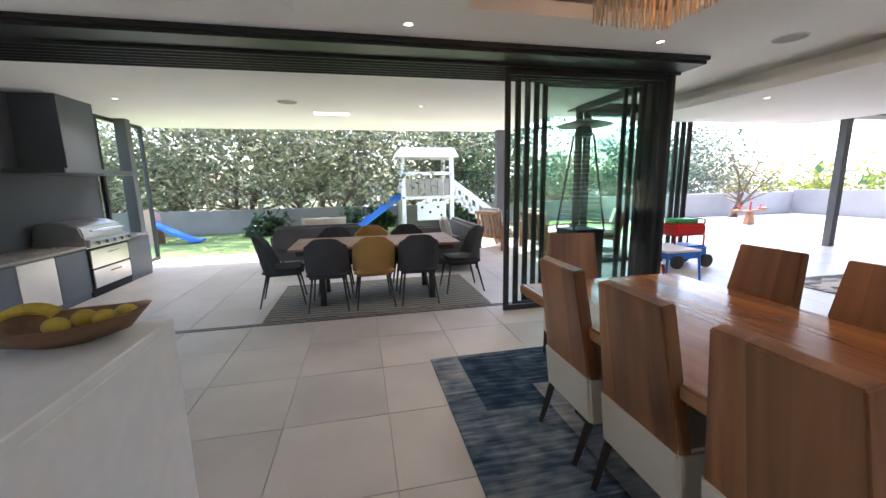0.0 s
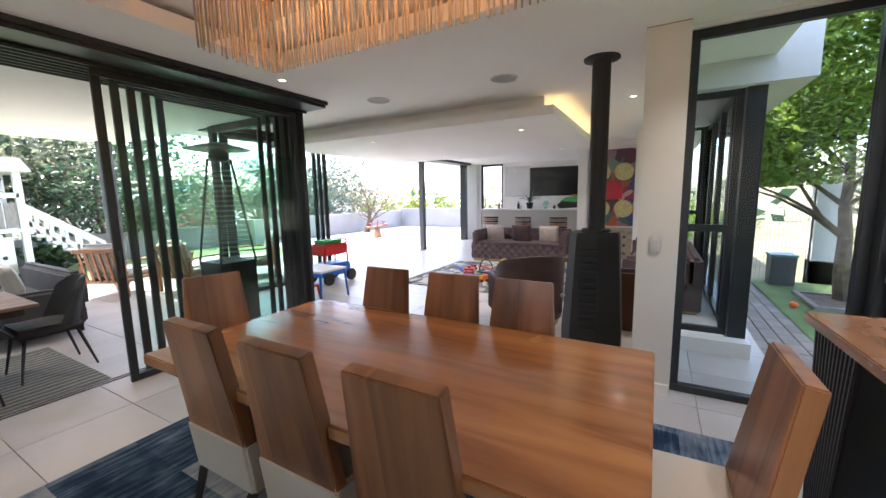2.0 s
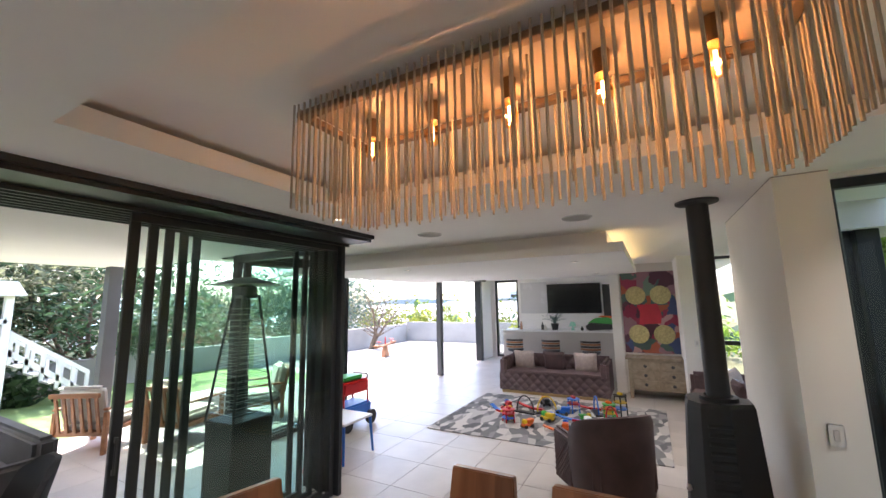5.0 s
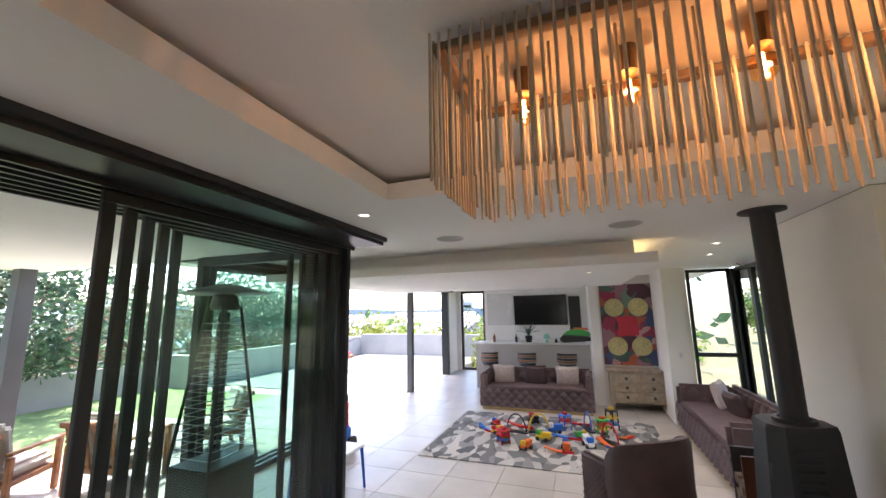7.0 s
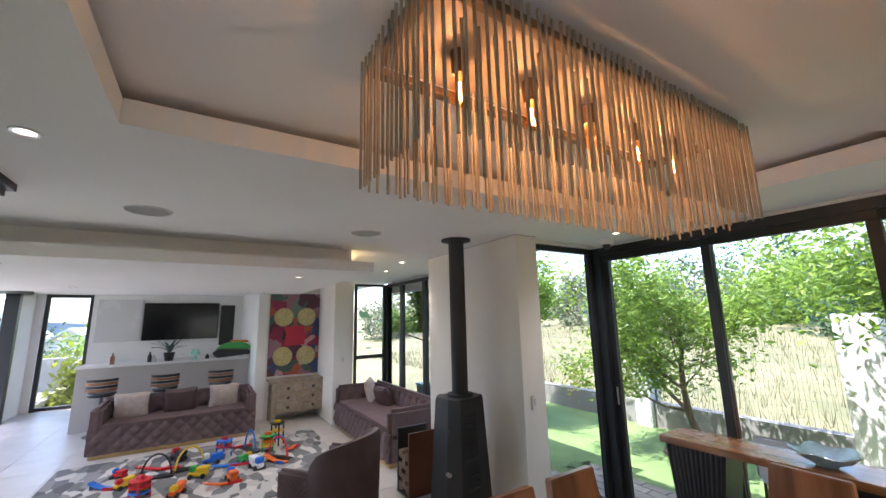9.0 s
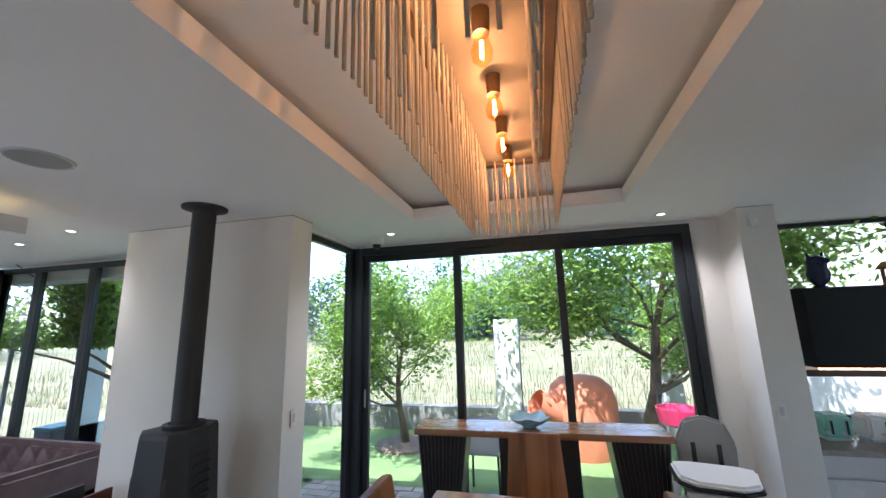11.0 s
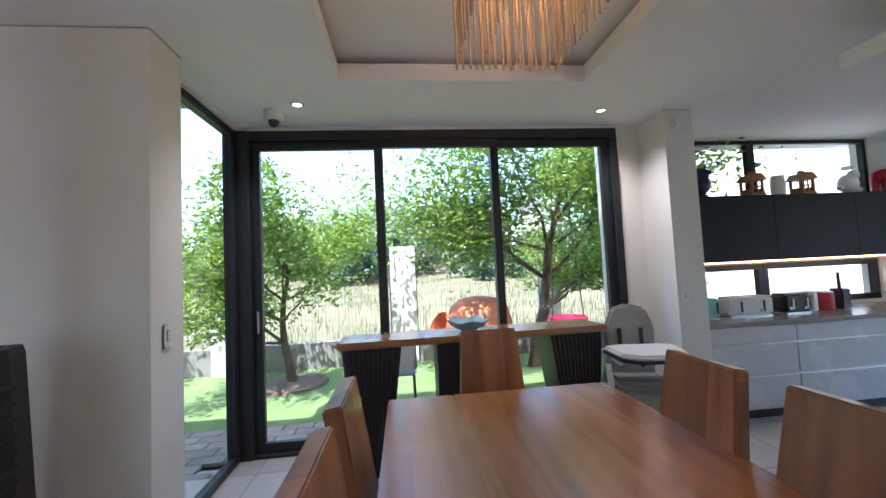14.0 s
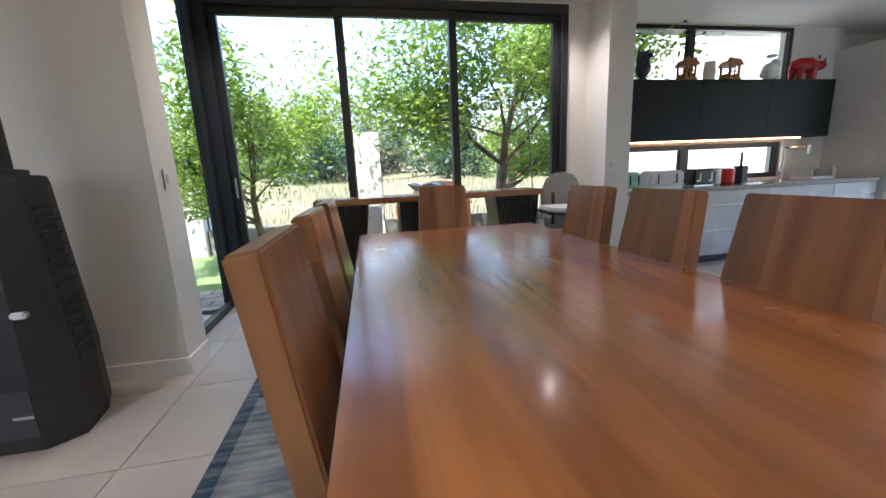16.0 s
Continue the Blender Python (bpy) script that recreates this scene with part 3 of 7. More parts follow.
for i in range(5):
    d = sliding_panel(4.05 + 0.1 * i, 2.06 + 0.155 * i, 3.98 - 0.045 * i, 2.575, "stacked dining doors", "charcoal framed glass sliding door panel, stacked open", 0.06, 0.032)
    if i == 0:
        bm = B()
        box(bm, -0.945, -0.925, -0.05, -0.03, 0.92, 1.14, 0.008)
        box(bm, -0.945, -0.925, -0.04, -0.02, 0.92, 0.95)
        box(bm, -0.945, -0.925, -0.04, -0.02, 1.11, 1.14)
        part("handle", bm, STOVE_D, d, "dark metal pull handle")
for i in range(3):
    sliding_panel(6.0 + 0.12 * i, 4.2 + 0.1 * i, 6.3 - 0.02 * i, 2.6, "stacked lounge doors", "charcoal framed glass sliding door panel of the lounge")
bm = B()
box(bm, 4.1, 13.0, 5.93, 6.36, 2.6, 2.69)
setting("trim_lounge_track", bm, BLACK, "charcoal ceiling track of the lounge doors")
bm = B()
box(bm, 4.1, 13.0, 6.05, 6.07, 0.0, 0.004)
box(bm, 4.1, 13.0, 6.13, 6.15, 0.0, 0.004)
setting("trim_lounge_floor_track", bm, BLACK, "dark floor track of the lounge doors")
bm = B()
box(bm, 4.0, 4.05, 3.99, 4.5, 0, 2.62, 0.004, 1)
box(bm, 4.04, 4.12, 4.42, 5.95, 2.52, 2.62)
box(bm, 4.04, 4.12, 5.9, 6.0, 0, 2.62, 0.004, 1)
setting("trim_corner_frame", bm, BLACK, "charcoal jamb and corner frame between patio and lounge")
solid("steel_post", box(B(), 10.03, 10.17, 6.08, 6.22, 0, 2.6, 0.005, 1), GREY, "dark grey steel post of the lounge opening", "post")
solid("steel_post", box(B(), 12.84, 12.98, 6.08, 6.3, 0, 2.6, 0.005, 1), BLACK, "charcoal door jamb post at the end of the opening", "post")
solid("steel_post", box(B(), 3.72, 3.9, 8.75, 8.93, 0, PC, 0.005, 1), GREY, "dark grey steel post of the patio roof", "post")
solid("steel_post", box(B(), -3.5, -3.32, 7.95, 8.1, 0, PC, 0.005, 1), GREY, "dark grey post beside the barbecue wall", "post")
wp = window("window_6", "green tinted glass screen beside the barbecue", [("x", -3.55, 7.5, 8.9, 0.0, PC, 0.06, 0.06)], [("x", -3.55, 7.56, 8.84, 0.06, 2.55)], material=GLASS)

# ---- ceiling fittings ----
def downlight(x, y, z, group):
    ob = thing("downlight", "small round recessed ceiling downlight, lit", "downlight", pose(x, y, z), group)
    part("ring", lathe(B(), [(0.032, 0.0), (0.034, -0.006), (0.046, -0.006), (0.05, 0.0)], 20), STEEL, ob)
    part("lamp", lathe(B(), [(0.031, 0.002), (0.031, -0.003)], 16), SPOT, ob)
    beam = new("downlight_beam", bpy.data.lights.new("downlight_beam", "SPOT"))
    beam.data.energy, beam.data.color, beam.data.spot_size, beam.data.spot_blend, beam.data.shadow_soft_size = 7.0, (1.0, 0.9, 0.78), radians(130), 1.0, 0.03
    beam.location = (x, y, z - 0.02)
    return ob


for x, y in ((3.29, 3.38), (0.99, 3.38), (3.39, -0.55), (1.0, -0.67)):
    downlight(x, y, C, "dining downlights")
for x, y in ((5.54, 4.15), (5.84, 1.84), (7.93, 4.2), (8.4, 1.87)):
    downlight(x, y, 2.41, "lounge downlights")
for x, y in ((-2.57, 6.3), (-2.53, 8.2), (1.55, 6.3), (1.52, 8.25)):
    downlight(x, y, PC, "patio downlights")
for x, y in ((5.9, 0.5), (6.9, 0.3)):
    downlight(x, y, C, "bay downlights")


def speaker(x, y, z):
    ob = thing("ceiling_speaker", "round flush ceiling speaker with a pale grille", "speaker", pose(x, y, z), "ceiling speakers")
    part("rim", lathe(B(), [(0.118, 0.0), (0.118, -0.008), (0.13, -0.008), (0.135, 0.0)], 32), WHITE_L, ob)
    part("grille", lathe(B(), [(0.117, 0.0), (0.117, -0.005), (0.06, -0.007), (0.005, -0.007)], 32), mat("speaker grille", (0.4, 0.39, 0.37), 0.7, bump=0.6, bscale=500), ob)


speaker(4.4, 3.1, C)
speaker(4.41, 1.56, C)
speaker(-0.4, 6.23, PC)
ob = thing("ceiling_light", "flat square ceiling light panel on the patio", "ceiling light", pose(0.16, 7.1, PC))
part("frame", frame_rect(B(), "y", 0, -0.3, 0.3, -0.14, 0.14, 0.015, 0.012), WHITE_L, ob).rotation_euler = (radians(90), 0, 0)
part("diffuser", box(B(), -0.285, 0.285, -0.125, 0.125, -0.004, 0.0), glow("panel light", (1, 0.97, 0.92), 0.5), ob)
ob = thing("security_camera", "small white dome camera on the ceiling", "camera", pose(3.6, -0.69, C))
part("base", lathe(B(), [(0.07, 0.0), (0.07, -0.05), (0.06, -0.065), (0.04, -0.066)], 24), WHT_P, ob, "", True)
part("dome", ball(B(), (0, 0, -0.07), (0.04, 0.04, 0.045), 16, 10), BLK_P, ob, "dark glossy dome", True)
ob = thing("alarm_sensor", "small white alarm sensor high on the pier", "sensor", pose(0.36, -0.66, 2.55))
part("case", box(B(), -0.03, 0.03, 0.0, 0.035, -0.05, 0.05, 0.008), WHT_P, ob)
part("lens", ball(B(), (0, 0.033, -0.015), (0.02, 0.008, 0.02), 12, 8), QUARTZ, ob, "", True)


def light_switch(m):
    ob = thing("light_switch", "white rectangular wall light switch", "switch", m)
    part("plate", box(B(), -0.036, 0.036, 0.0, 0.009, -0.06, 0.06, 0.005), WHT_P, ob)
    part("rocker", box(B(), -0.013, 0.013, 0.009, 0.013, -0.03, 0.03, 0.002), WHITE_L, ob)


light_switch(pose(3.86, 0.19, 1.16, 0, 0, 90))
light_switch(pose(0.4, -0.66, 1.12))
light_switch(pose(8.75, 0.4, 1.16, 0, 0, 90))

# ---- chandelier ----
ch = thing("chandelier", "rectangular bamboo rod chandelier with glowing amber bulbs", "chandelier", pose(2.16, 1.45, 0))
X, Y = 0.21, 0.85
bm = B()
for a in ((-X - 0.02, X + 0.02, Y - 0.02, Y + 0.02), (-X - 0.02, X + 0.02, -Y - 0.02, -Y + 0.02), (-X - 0.02, -X + 0.02, -Y + 0.02, Y - 0.02), (X - 0.02, X + 0.02, -Y + 0.02, Y - 0.02)):
    box(bm, *a, 2.735, 2.765, 0.004, 1)
part("top_frame", bm, mat("lamp frame wood", (0.17, 0.115, 0.07), 0.6), ch)
part("top_plate", box(B(), -X + 0.03, X - 0.03, -Y + 0.03, Y - 0.03, 2.76, 2.785), LAMPTOP, ch)
part("canopy", box(B(), -0.15, 0.15, -0.8, 0.8, 2.785, 2.82), LAMPTOP, ch)
DKBRASS = mat("dark brass", (0.16, 0.1, 0.05), 0.4, metal=0.6)
rnd = random.Random(4)
rodmesh = mesh_of("rod", cyl(B(), (0, 0, 0), (0, 0, -0.46), 0.005, seg=6), ROD, True)
spots = []
for inset, step, drop in ((-0.027, 0.0325, 0.0), (0.07, 0.06, 0.045)):
    xa, ya = X - inset, Y - inset
    ny, nx = round(2 * ya / step), round(2 * xa / step)
    spots += [(s * xa, -ya + 2 * ya * k / ny, drop) for s in (-1, 1) for k in range(ny + 1)]
    spots += [(-xa + 2 * xa * k / nx, s * ya, drop) for s in (-1, 1) for k in range(1, nx)]
for x, y, drop in spots:
    r = new("rod", rodmesh)
    r.parent = ch
    r.location = (x + rnd.uniform(-0.002, 0.002), y + rnd.uniform(-0.003, 0.003), 2.79 - drop + rnd.uniform(-0.004, 0.004))
    r.rotation_euler = (rnd.uniform(-0.006, 0.006), rnd.uniform(-0.006, 0.006), 0)
for y in (0.635, 0.32, -0.01, -0.335, -0.645):
    part("lamp_holder", cyl(B(), (0, y, 2.76), (0, y, 2.678), 0.03, 0.026, 14), DKBRASS, ch, "dark brass lamp holder")
    g = part("bulb", lathe(B(), [(0.012, 2.68), (0.02, 2.665), (0.034, 2.62), (0.03, 2.59), (0.012, 2.572)], 14, (0, y, 0)), BULBGLASS, ch, "clear amber bulb", True)
    g.visible_shadow = False
    part("filament", cyl(B(), (0, y, 2.655), (0, y, 2.595), 0.005, 0.005, 8), BULB, ch, "glowing filament")
for y in (0.635, 0.32, -0.01, -0.335, -0.645):
    lamp = new("bulb_light", bpy.data.lights.new("bulb_light", "POINT"))
    lamp.data.energy, lamp.data.color, lamp.data.shadow_soft_size = 0.36, (1.0, 0.45, 0.16), 0.005
    lamp.location = (2.16 + 0.012, 1.45 + y, 2.635)

# ---- dining table, chairs, rug ----
tb = thing("dining_table", "long polished teak dining table on black trestle legs", "table", pose(2.18, 1.333, 0))
part("tabletop", box(B(), -0.605, 0.605, -1.168, 1.168, 0.69, 0.75, 0.008), TABLE, tb)
for s in (-1, 1):
    part("leg", prism(B(), [(-0.4, 0.012), (0.4, 0.012), (0.24, 0.69), (-0.24, 0.69)], "y", s * 0.72 - 0.06, s * 0.72 + 0.06, 0.006), DKWOOD, tb, "black tapered trestle leg")
part("stretcher", box(B(), -0.05, 0.05, -0.66, 0.66, 0.3, 0.42, 0.004, 1), DKWOOD, tb)
rug = setting("rug_tmp", box(B(), 1.04, 3.43, -0.48, 3.05, 0.001, 0.012, 0.004, 1), RUG_BLUE)
rug.name = "area_rug"
rug["kind"] = ""
del rug["kind"]
tagged(rug, "faded blue and grey patchwork rug under the table", "rug")

base_chair = thing("dining_chair", "teak backed dining chair with cream leather seat", "chair", pose(0, 0, 0), "chairs round the dining table")
# sits facing +y: the back is at -y
back = part("backrest", prism(B(), [(-0.215, 0.47), (0.215, 0.47), (0.175, 1.03), (-0.175, 1.03)], "y", -0.03, 0.03, 0.006), CHAIRW, base_chair, "figured teak back panel")
back.matrix_basis = Matrix.Translation((0, -0.2, 0.47)) @ Matrix.Rotation(radians(9), 4, "X") @ Matrix.Translation((0, 0, -0.47))
part("seat", prism(B(), [(-0.215, 0.24), (0.235, 0.24), (0.24, 0.47), (0.22, 0.49), (-0.245, 0.5)], "x", -0.222, 0.222, 0.016), CREAM, base_chair, "upholstered cream leather seat", True)
for sx in (-1, 1):
    part("leg", cyl(B(), (sx * 0.19, 0.2, 0.245), (sx * 0.185, 0.21, 0.012), 0.027, 0.018, 4), DKWOOD, base_chair, "black wooden leg")
    part("leg", cyl(B(), (sx * 0.19, -0.2, 0.245), (sx * 0.185, -0.27, 0.012), 0.027, 0.018, 4), DKWOOD, base_chair, "black wooden leg")
places = [(1.81, 1.89, -90), (1.81, 1.36, -90), (1.81, 0.835, -90), (2.62, 1.91, 90), (2.62, 1.36, 90), (2.62, 0.875, 90), (2.12, 2.62, 167), (2.155, 0.09, 0)]
base_chair.matrix_basis = pose(*places[0][:2], 0, 0, 0, places[0][2])
for x, y, a in places[1:]:
    copy_thing(base_chair, pose(x, y, 0, 0, 0, a))

# ---- wood stove ----
st = thing("wood_stove", "black cast iron wood stove with a tall flue", "stove", pose(4.33, 0.66, 0))
bm = B()
base = [(-0.2, -0.05), (-0.1, -0.24), (0.1, -0.24), (0.2, -0.05), (0.235, 0.16), (0.13, 0.25), (-0.13, 0.25), (-0.235, 0.16)]
levels = ((0.0, 1.0), (0.28, 1.0), (0.32, 1.02), (1.17, 0.82), (1.2, 0.78))
rings = [[bm.verts.new((x * s, y * s, z)) for x, y in base] for z, s in levels]
for k in range(len(rings) - 1):
    for i in range(8):
        j = (i + 1) % 8
        bm.faces.new((rings[k][i], rings[k][j], rings[k + 1][j], rings[k + 1][i]))
bm.faces.new(rings[0][::-1])
bm.faces.new(rings[-1])
part("body", bm, STOVE, st)
for s in (-1, 1):
    bm = B()
    for i in range(13):
        z = 0.36 + i * 0.058
        cyl(bm, (s * (0.205 - 0.042 * (z - 0.3) / 0.87), -0.045, z), (s * (0.228 - 0.045 * (z - 0.3) / 0.87), 0.1, z), 0.014, 0.014, 8)
    part("side_ribs", bm, STOVE, st, "ribbed cast iron side")
door = part("door", box(B(), -0.13, 0.13, 0.2, 0.236, 0.36, 0.96, 0.006), STOVE_D, st, "steel stove door")
door.matrix_basis = Matrix.Translation((0, 0.02, 0)) @ Matrix.Rotation(radians(2.6), 4, "X")
part("glass_pane", box(B(), -0.09, 0.09, 0.2365, 0.24, 0.45, 0.88, 0.003), SCREEN, door, "sooty glass")
part("handle", box(B(), -0.19, -0.13, 0.236, 0.27, 0.6, 0.63, 0.008), STEEL, door, "steel latch handle")
part("drawer_front", box(B(), -0.13, 0.13, 0.235, 0.255, 0.06, 0.3, 0.008), STOVE_D, st)
part("badge", box(B(), -0.12, -0.04, 0.255, 0.258, 0.16, 0.175, 0.002), STEEL, st, "small steel badge bar")
part("collar", lathe(B(), [(0.12, 1.2), (0.12, 1.225), (0.09, 1.23), (0.08, 1.2)], 28), STOVE, st)
part("flue", cyl(B(), (0, 0, 1.2), (0, 0, 2.66), 0.075, seg=28), STOVE, st, "black steel flue pipe", True)
part("flange", lathe(B(), [(0.075, 2.64), (0.145, 2.655), (0.145, 2.67), (0.075, 2.669)], 32), STOVE, st)
lg = thing("log_holder", "tall copper-brown log holder with split firewood", "log holder", pose(5.43, 0.53, 0))
part("shell", box(B(), -0.012, 0.012, -0.19, 0.19, 0, 0.66, 0.003, 1), mat("copper brown steel", (0.12, 0.045, 0.025), 0.35, metal=0.6), lg).location = (-0.14, 0, 0)
part("shell", box(B(), -0.012, 0.012, -0.19, 0.19, 0, 0.66, 0.003, 1), STOVE, lg).location = (0.14, 0, 0)
part("base", box(B(), -0.14, 0.14, -0.2, 0.2, 0.0, 0.02), STOVE, lg)
for i in range(12):
    part("log", cyl(B(), (-0.09 + 0.088 * (i % 3), -0.17, 0.07 + 0.1 * (i // 3) + 0.03 * (i % 2)), (-0.085 + 0.086 * (i % 3), 0.18, 0.07 + 0.1 * (i // 3) + 0.03 * (i % 2)), 0.042, 0.05, 7), BARK, lg, "split firewood log")

# ---- lounge ----
solid("area_rug", box(B(), 6.2, 8.7, 0.95, 4.25, 0.001, 0.014, 0.004, 1), RUG_LEAF, "grey and cream leaf patterned lounge rug", "rug")


def tufted(bm, w, h, m, nx, nz, depth=0.03, sub=5):
    """A buttoned panel: bulging diamonds between pulled-in buttons, in the xz plane of m, facing +y."""
    cols, rows = nx * sub, nz * sub
    g = [[None] * (rows + 1) for _ in range(cols + 1)]
    for i in range(cols + 1):
        for j in range(rows + 1):
            u, v = i / sub, j / sub
            a, b = (u + v) * math.pi / 2, (u - v) * math.pi / 2
            bulge = abs(math.sin(a) * math.sin(b)) ** 0.45
            g[i][j] = bm.verts.new(m @ Vector((w * (i / cols - 0.5), depth * bulge, h * j / rows)))
    for i in range(cols):
        for j in range(rows):
            bm.faces.new((g[i + 1][j], g[i][j], g[i][j + 1], g[i + 1][j + 1]))
    return bm


def sofa(m, length, label):
    """A chesterfield sofa, facing +y, its back at -y."""
    ob = thing("sofa", label, "sofa", m, "lounge sofas")
    L, D, H = length / 2, 0.46, 0.74
    part("plinth", box(B(), -L + 0.04, L - 0.04, -D + 0.04, D - 0.03, 0.0, 0.06, 0.004, 1), GOLD, ob, "brass coloured plinth")
    part("base", box(B(), -L, L, -D, D - 0.03, 0.06, 0.42, 0.015), VELVET, ob, "", True)
    part("front_panel", tufted(B(), length, 0.37, Matrix.Translation((0, D - 0.03, 0.06)), round(length / 0.09), 4), VELVET, ob, "deep buttoned front", True)
    part("seat", box(B(), -L + 0.14, L - 0.14, -D + 0.16, D - 0.05, 0.42, 0.46, 0.015, 2), VELVET, ob, "", True)
    part("back", box(B(), -L, L, -D, -D + 0.15, 0.3, H, 0.05, 4), VELVET, ob, "", True)
    part("back_panel", tufted(B(), length - 0.28, 0.28, Matrix.Translation((0, -D + 0.14, 0.43)), round(length / 0.12), 2, 0.04), VELVET, ob, "deep buttoned back", True)
    for s in (-1, 1):
        part("arm", box(B(), s * L - (0.15 if s > 0 else 0), s * L + (0.15 if s < 0 else 0), -D + 0.1, D - 0.02, 0.3, H - 0.02, 0.05, 4), VELVET, ob, "", True)
        part("arm_panel", tufted(B(), 0.62, 0.28, pose(s * (L - 0.14), 0.02, 0.43, 0, 0, 90 if s > 0 else -90), 5, 2, 0.035), VELVET, ob, "buttoned inner arm", True)
    return ob


def cushion(m, w, h, material, label):
    return solid("cushion", pillow_shape(B(), w, h, 0.17, Matrix()), material, label, "cushion", m, "", True)


sofa(pose(9.4, 2.95, 0, 0, 0, 90), 2.2, "mauve brown buttoned velvet sofa with brass plinth")
sofa(pose(7.4, 0.12, 0), 2.5, "long mauve brown buttoned velvet sofa under the window")
for y, mt, lb in ((3.63, PILLOW, "blush textured square cushion"), (2.97, VELVET_D, "dark mauve velvet cushion"), (2.33, PILLOW, "blush textured square cushion")):
    cushion(pose(9.45, y, 0.63, -12, 0, 90), 0.46, 0.42, mt, lb)
cushion(pose(8.25, 0.02, 0.63, -14, 0, -28), 0.46, 0.42, PILLOW, "blush textured square cushion")
cushion(pose(7.72, 0.0, 0.6, -20, 0, 10), 0.4, 0.34, VELVET_D, "dark mauve velvet cushion")

# tub armchair seen from behind
ac = thing("armchair", "dark brown velvet tub armchair with quilted sides", "armchair", pose(5.2, 1.53, 0, 0, 0, -52))
bm = B()
N = 20
ring = {}
for i in range(N + 1):
    a = math.pi * (1.0 + i / N)          # round the back, from one arm to the other
    hgt = 0.66 + 0.19 * math.sin(math.pi * i / N) ** 0.45
    for k, (r, z) in enumerate(((0.40, 0.08), (0.42, 0.35), (0.43, hgt - 0.05), (0.41, hgt), (0.36, hgt), (0.33, hgt - 0.04), (0.31, 0.42))):
        ring[i, k] = bm.verts.new((r * math.cos(a), r * math.sin(a) * 0.95 + (0.0), z))
for i in range(N):
    for k in range(6):
        bm.faces.new((ring[i, k], ring[i, k + 1], ring[i + 1, k + 1], ring[i + 1, k]))
for i in (0, N):
    bm.faces.new([ring[i, k] for k in range(7)])
part("shell", bm, VELVET_D, ac, "", True)
for s in (-1, 1):
    bm = B()
    box(bm, s * 0.37 - 0.045, s * 0.37 + 0.045, -0.02, 0.36, 0.08, 0.6, 0.03, 3)
    part("arm", bm, VELVET_D, ac, "", True)
    bm = B()
    for i in range(-6, 9):
        for d in (-1, 1):
            x = s * 0.417
            p = [(0.0 + i * 0.055, 0.12), (0.0 + i * 0.055 + d * 0.42, 0.54)]
            q = []
            (y0, z0), (y1, z1) = p
            for t in (0.0, 1.0):
                q.append((y0 + (y1 - y0) * t, z0 + (z1 - z0) * t))
            lo_t = max(0.0, (0.0 - y0) / (y1 - y0) if (y1 - y0) > 0 else (0.34 - y0) / (y1 - y0))
            hi_t = min(1.0, (0.34 - y0) / (y1 - y0) if (y1 - y0) > 0 else (0.0 - y0) / (y1 - y0))
            if hi_t - lo_t > 0.05:
                cyl(bm, (x, y0 + (y1 - y0) * lo_t, z0 + (z1 - z0) * lo_t), (x, y0 + (y1 - y0) * hi_t, z0 + (z1 - z0) * hi_t), 0.004, seg=4)
    part("quilting", bm, VELVET, ac, "raised diamond quilting")
part("seat", box(B(), -0.33, 0.33, -0.3, 0.38, 0.1, 0.44, 0.05, 3), VELVET_D, ac, "", True)
part("plinth", lathe(B(), [(0.36, 0.0), (0.37, 0.08)], 28), GOLD, ac, "brass coloured plinth")

# dresser and painting
dr = thing("dresser", "weathered oak dresser with six small drawers", "dresser", pose(9.68, 1.0, 0, 0, 0, 90))
part("top", box(B(), -0.58, 0.58, -0.26, 0.24, 0.74, 0.78, 0.006), DRESS, dr)
part("body", box(B(), -0.5, 0.5, -0.22, 0.2, 0.16, 0.74, 0.004, 1), DRESS, dr)
for sx in (-1, 1):
    for sy in (-0.2, 0.18):
        part("leg", box(B(), sx * 0.5 - 0.035, sx * 0.5 + 0.035, sy - 0.03, sy + 0.03, 0, 0.74, 0.005, 1), DRESS, dr)
for i in range(3):
    for sx in (-1, 1):
        d = part("drawer", box(B(), sx * 0.235 - 0.215, sx * 0.235 + 0.215, 0.2, 0.216, 0.2 + 0.175 * i, 0.355 + 0.175 * i, 0.005, 1), DRESS, dr)
        part("handle", lathe(B(), [(0.012, 0), (0.03, 0.008), (0.03, 0.014), (0.01, 0.02)], 14), STOVE_D, d, "dark round ring pull").matrix_basis = pose(sx * 0.235, 0.216, 0.275 + 0.175 * i, -90, 0, 0)
art = thing("painting", "large abstract painting with four gold discs", "painting", pose(9.935, 1.08, 0.8, 0, 0, 90))
ARTM = mat("abstract paint", (0.3, 0.2, 0.25), 0.5, bump=0.3, bscale=40)
n_, l_ = ARTM.node_tree.nodes, ARTM.node_tree.links
tc_ = n_.new("ShaderNodeTexCoord")
nz_ = n_.new("ShaderNodeTexNoise")
nz_.inputs["Scale"].default_value, nz_.inputs["Detail"].default_value = 2.0, 3
l_.new(tc_.outputs["Object"], nz_.inputs["Vector"])
vm_ = n_.new("ShaderNodeVectorMath")
vm_.operation = "MULTIPLY_ADD"
vm_.inputs[1].default_value = (0.9, 0, 0.9)
l_.new(nz_.outputs["Color"], vm_.inputs[0])
l_.new(tc_.outputs["Object"], vm_.inputs[2])
vo_ = n_.new("ShaderNodeTexVoronoi")
vo_.inputs["Scale"].default_value = 4.2
l_.new(vm_.outputs[0], vo_.inputs["Vector"])
sc_ = n_.new("ShaderNodeSeparateColor")
l_.new(vo_.outputs["Color"], sc_.inputs[0])
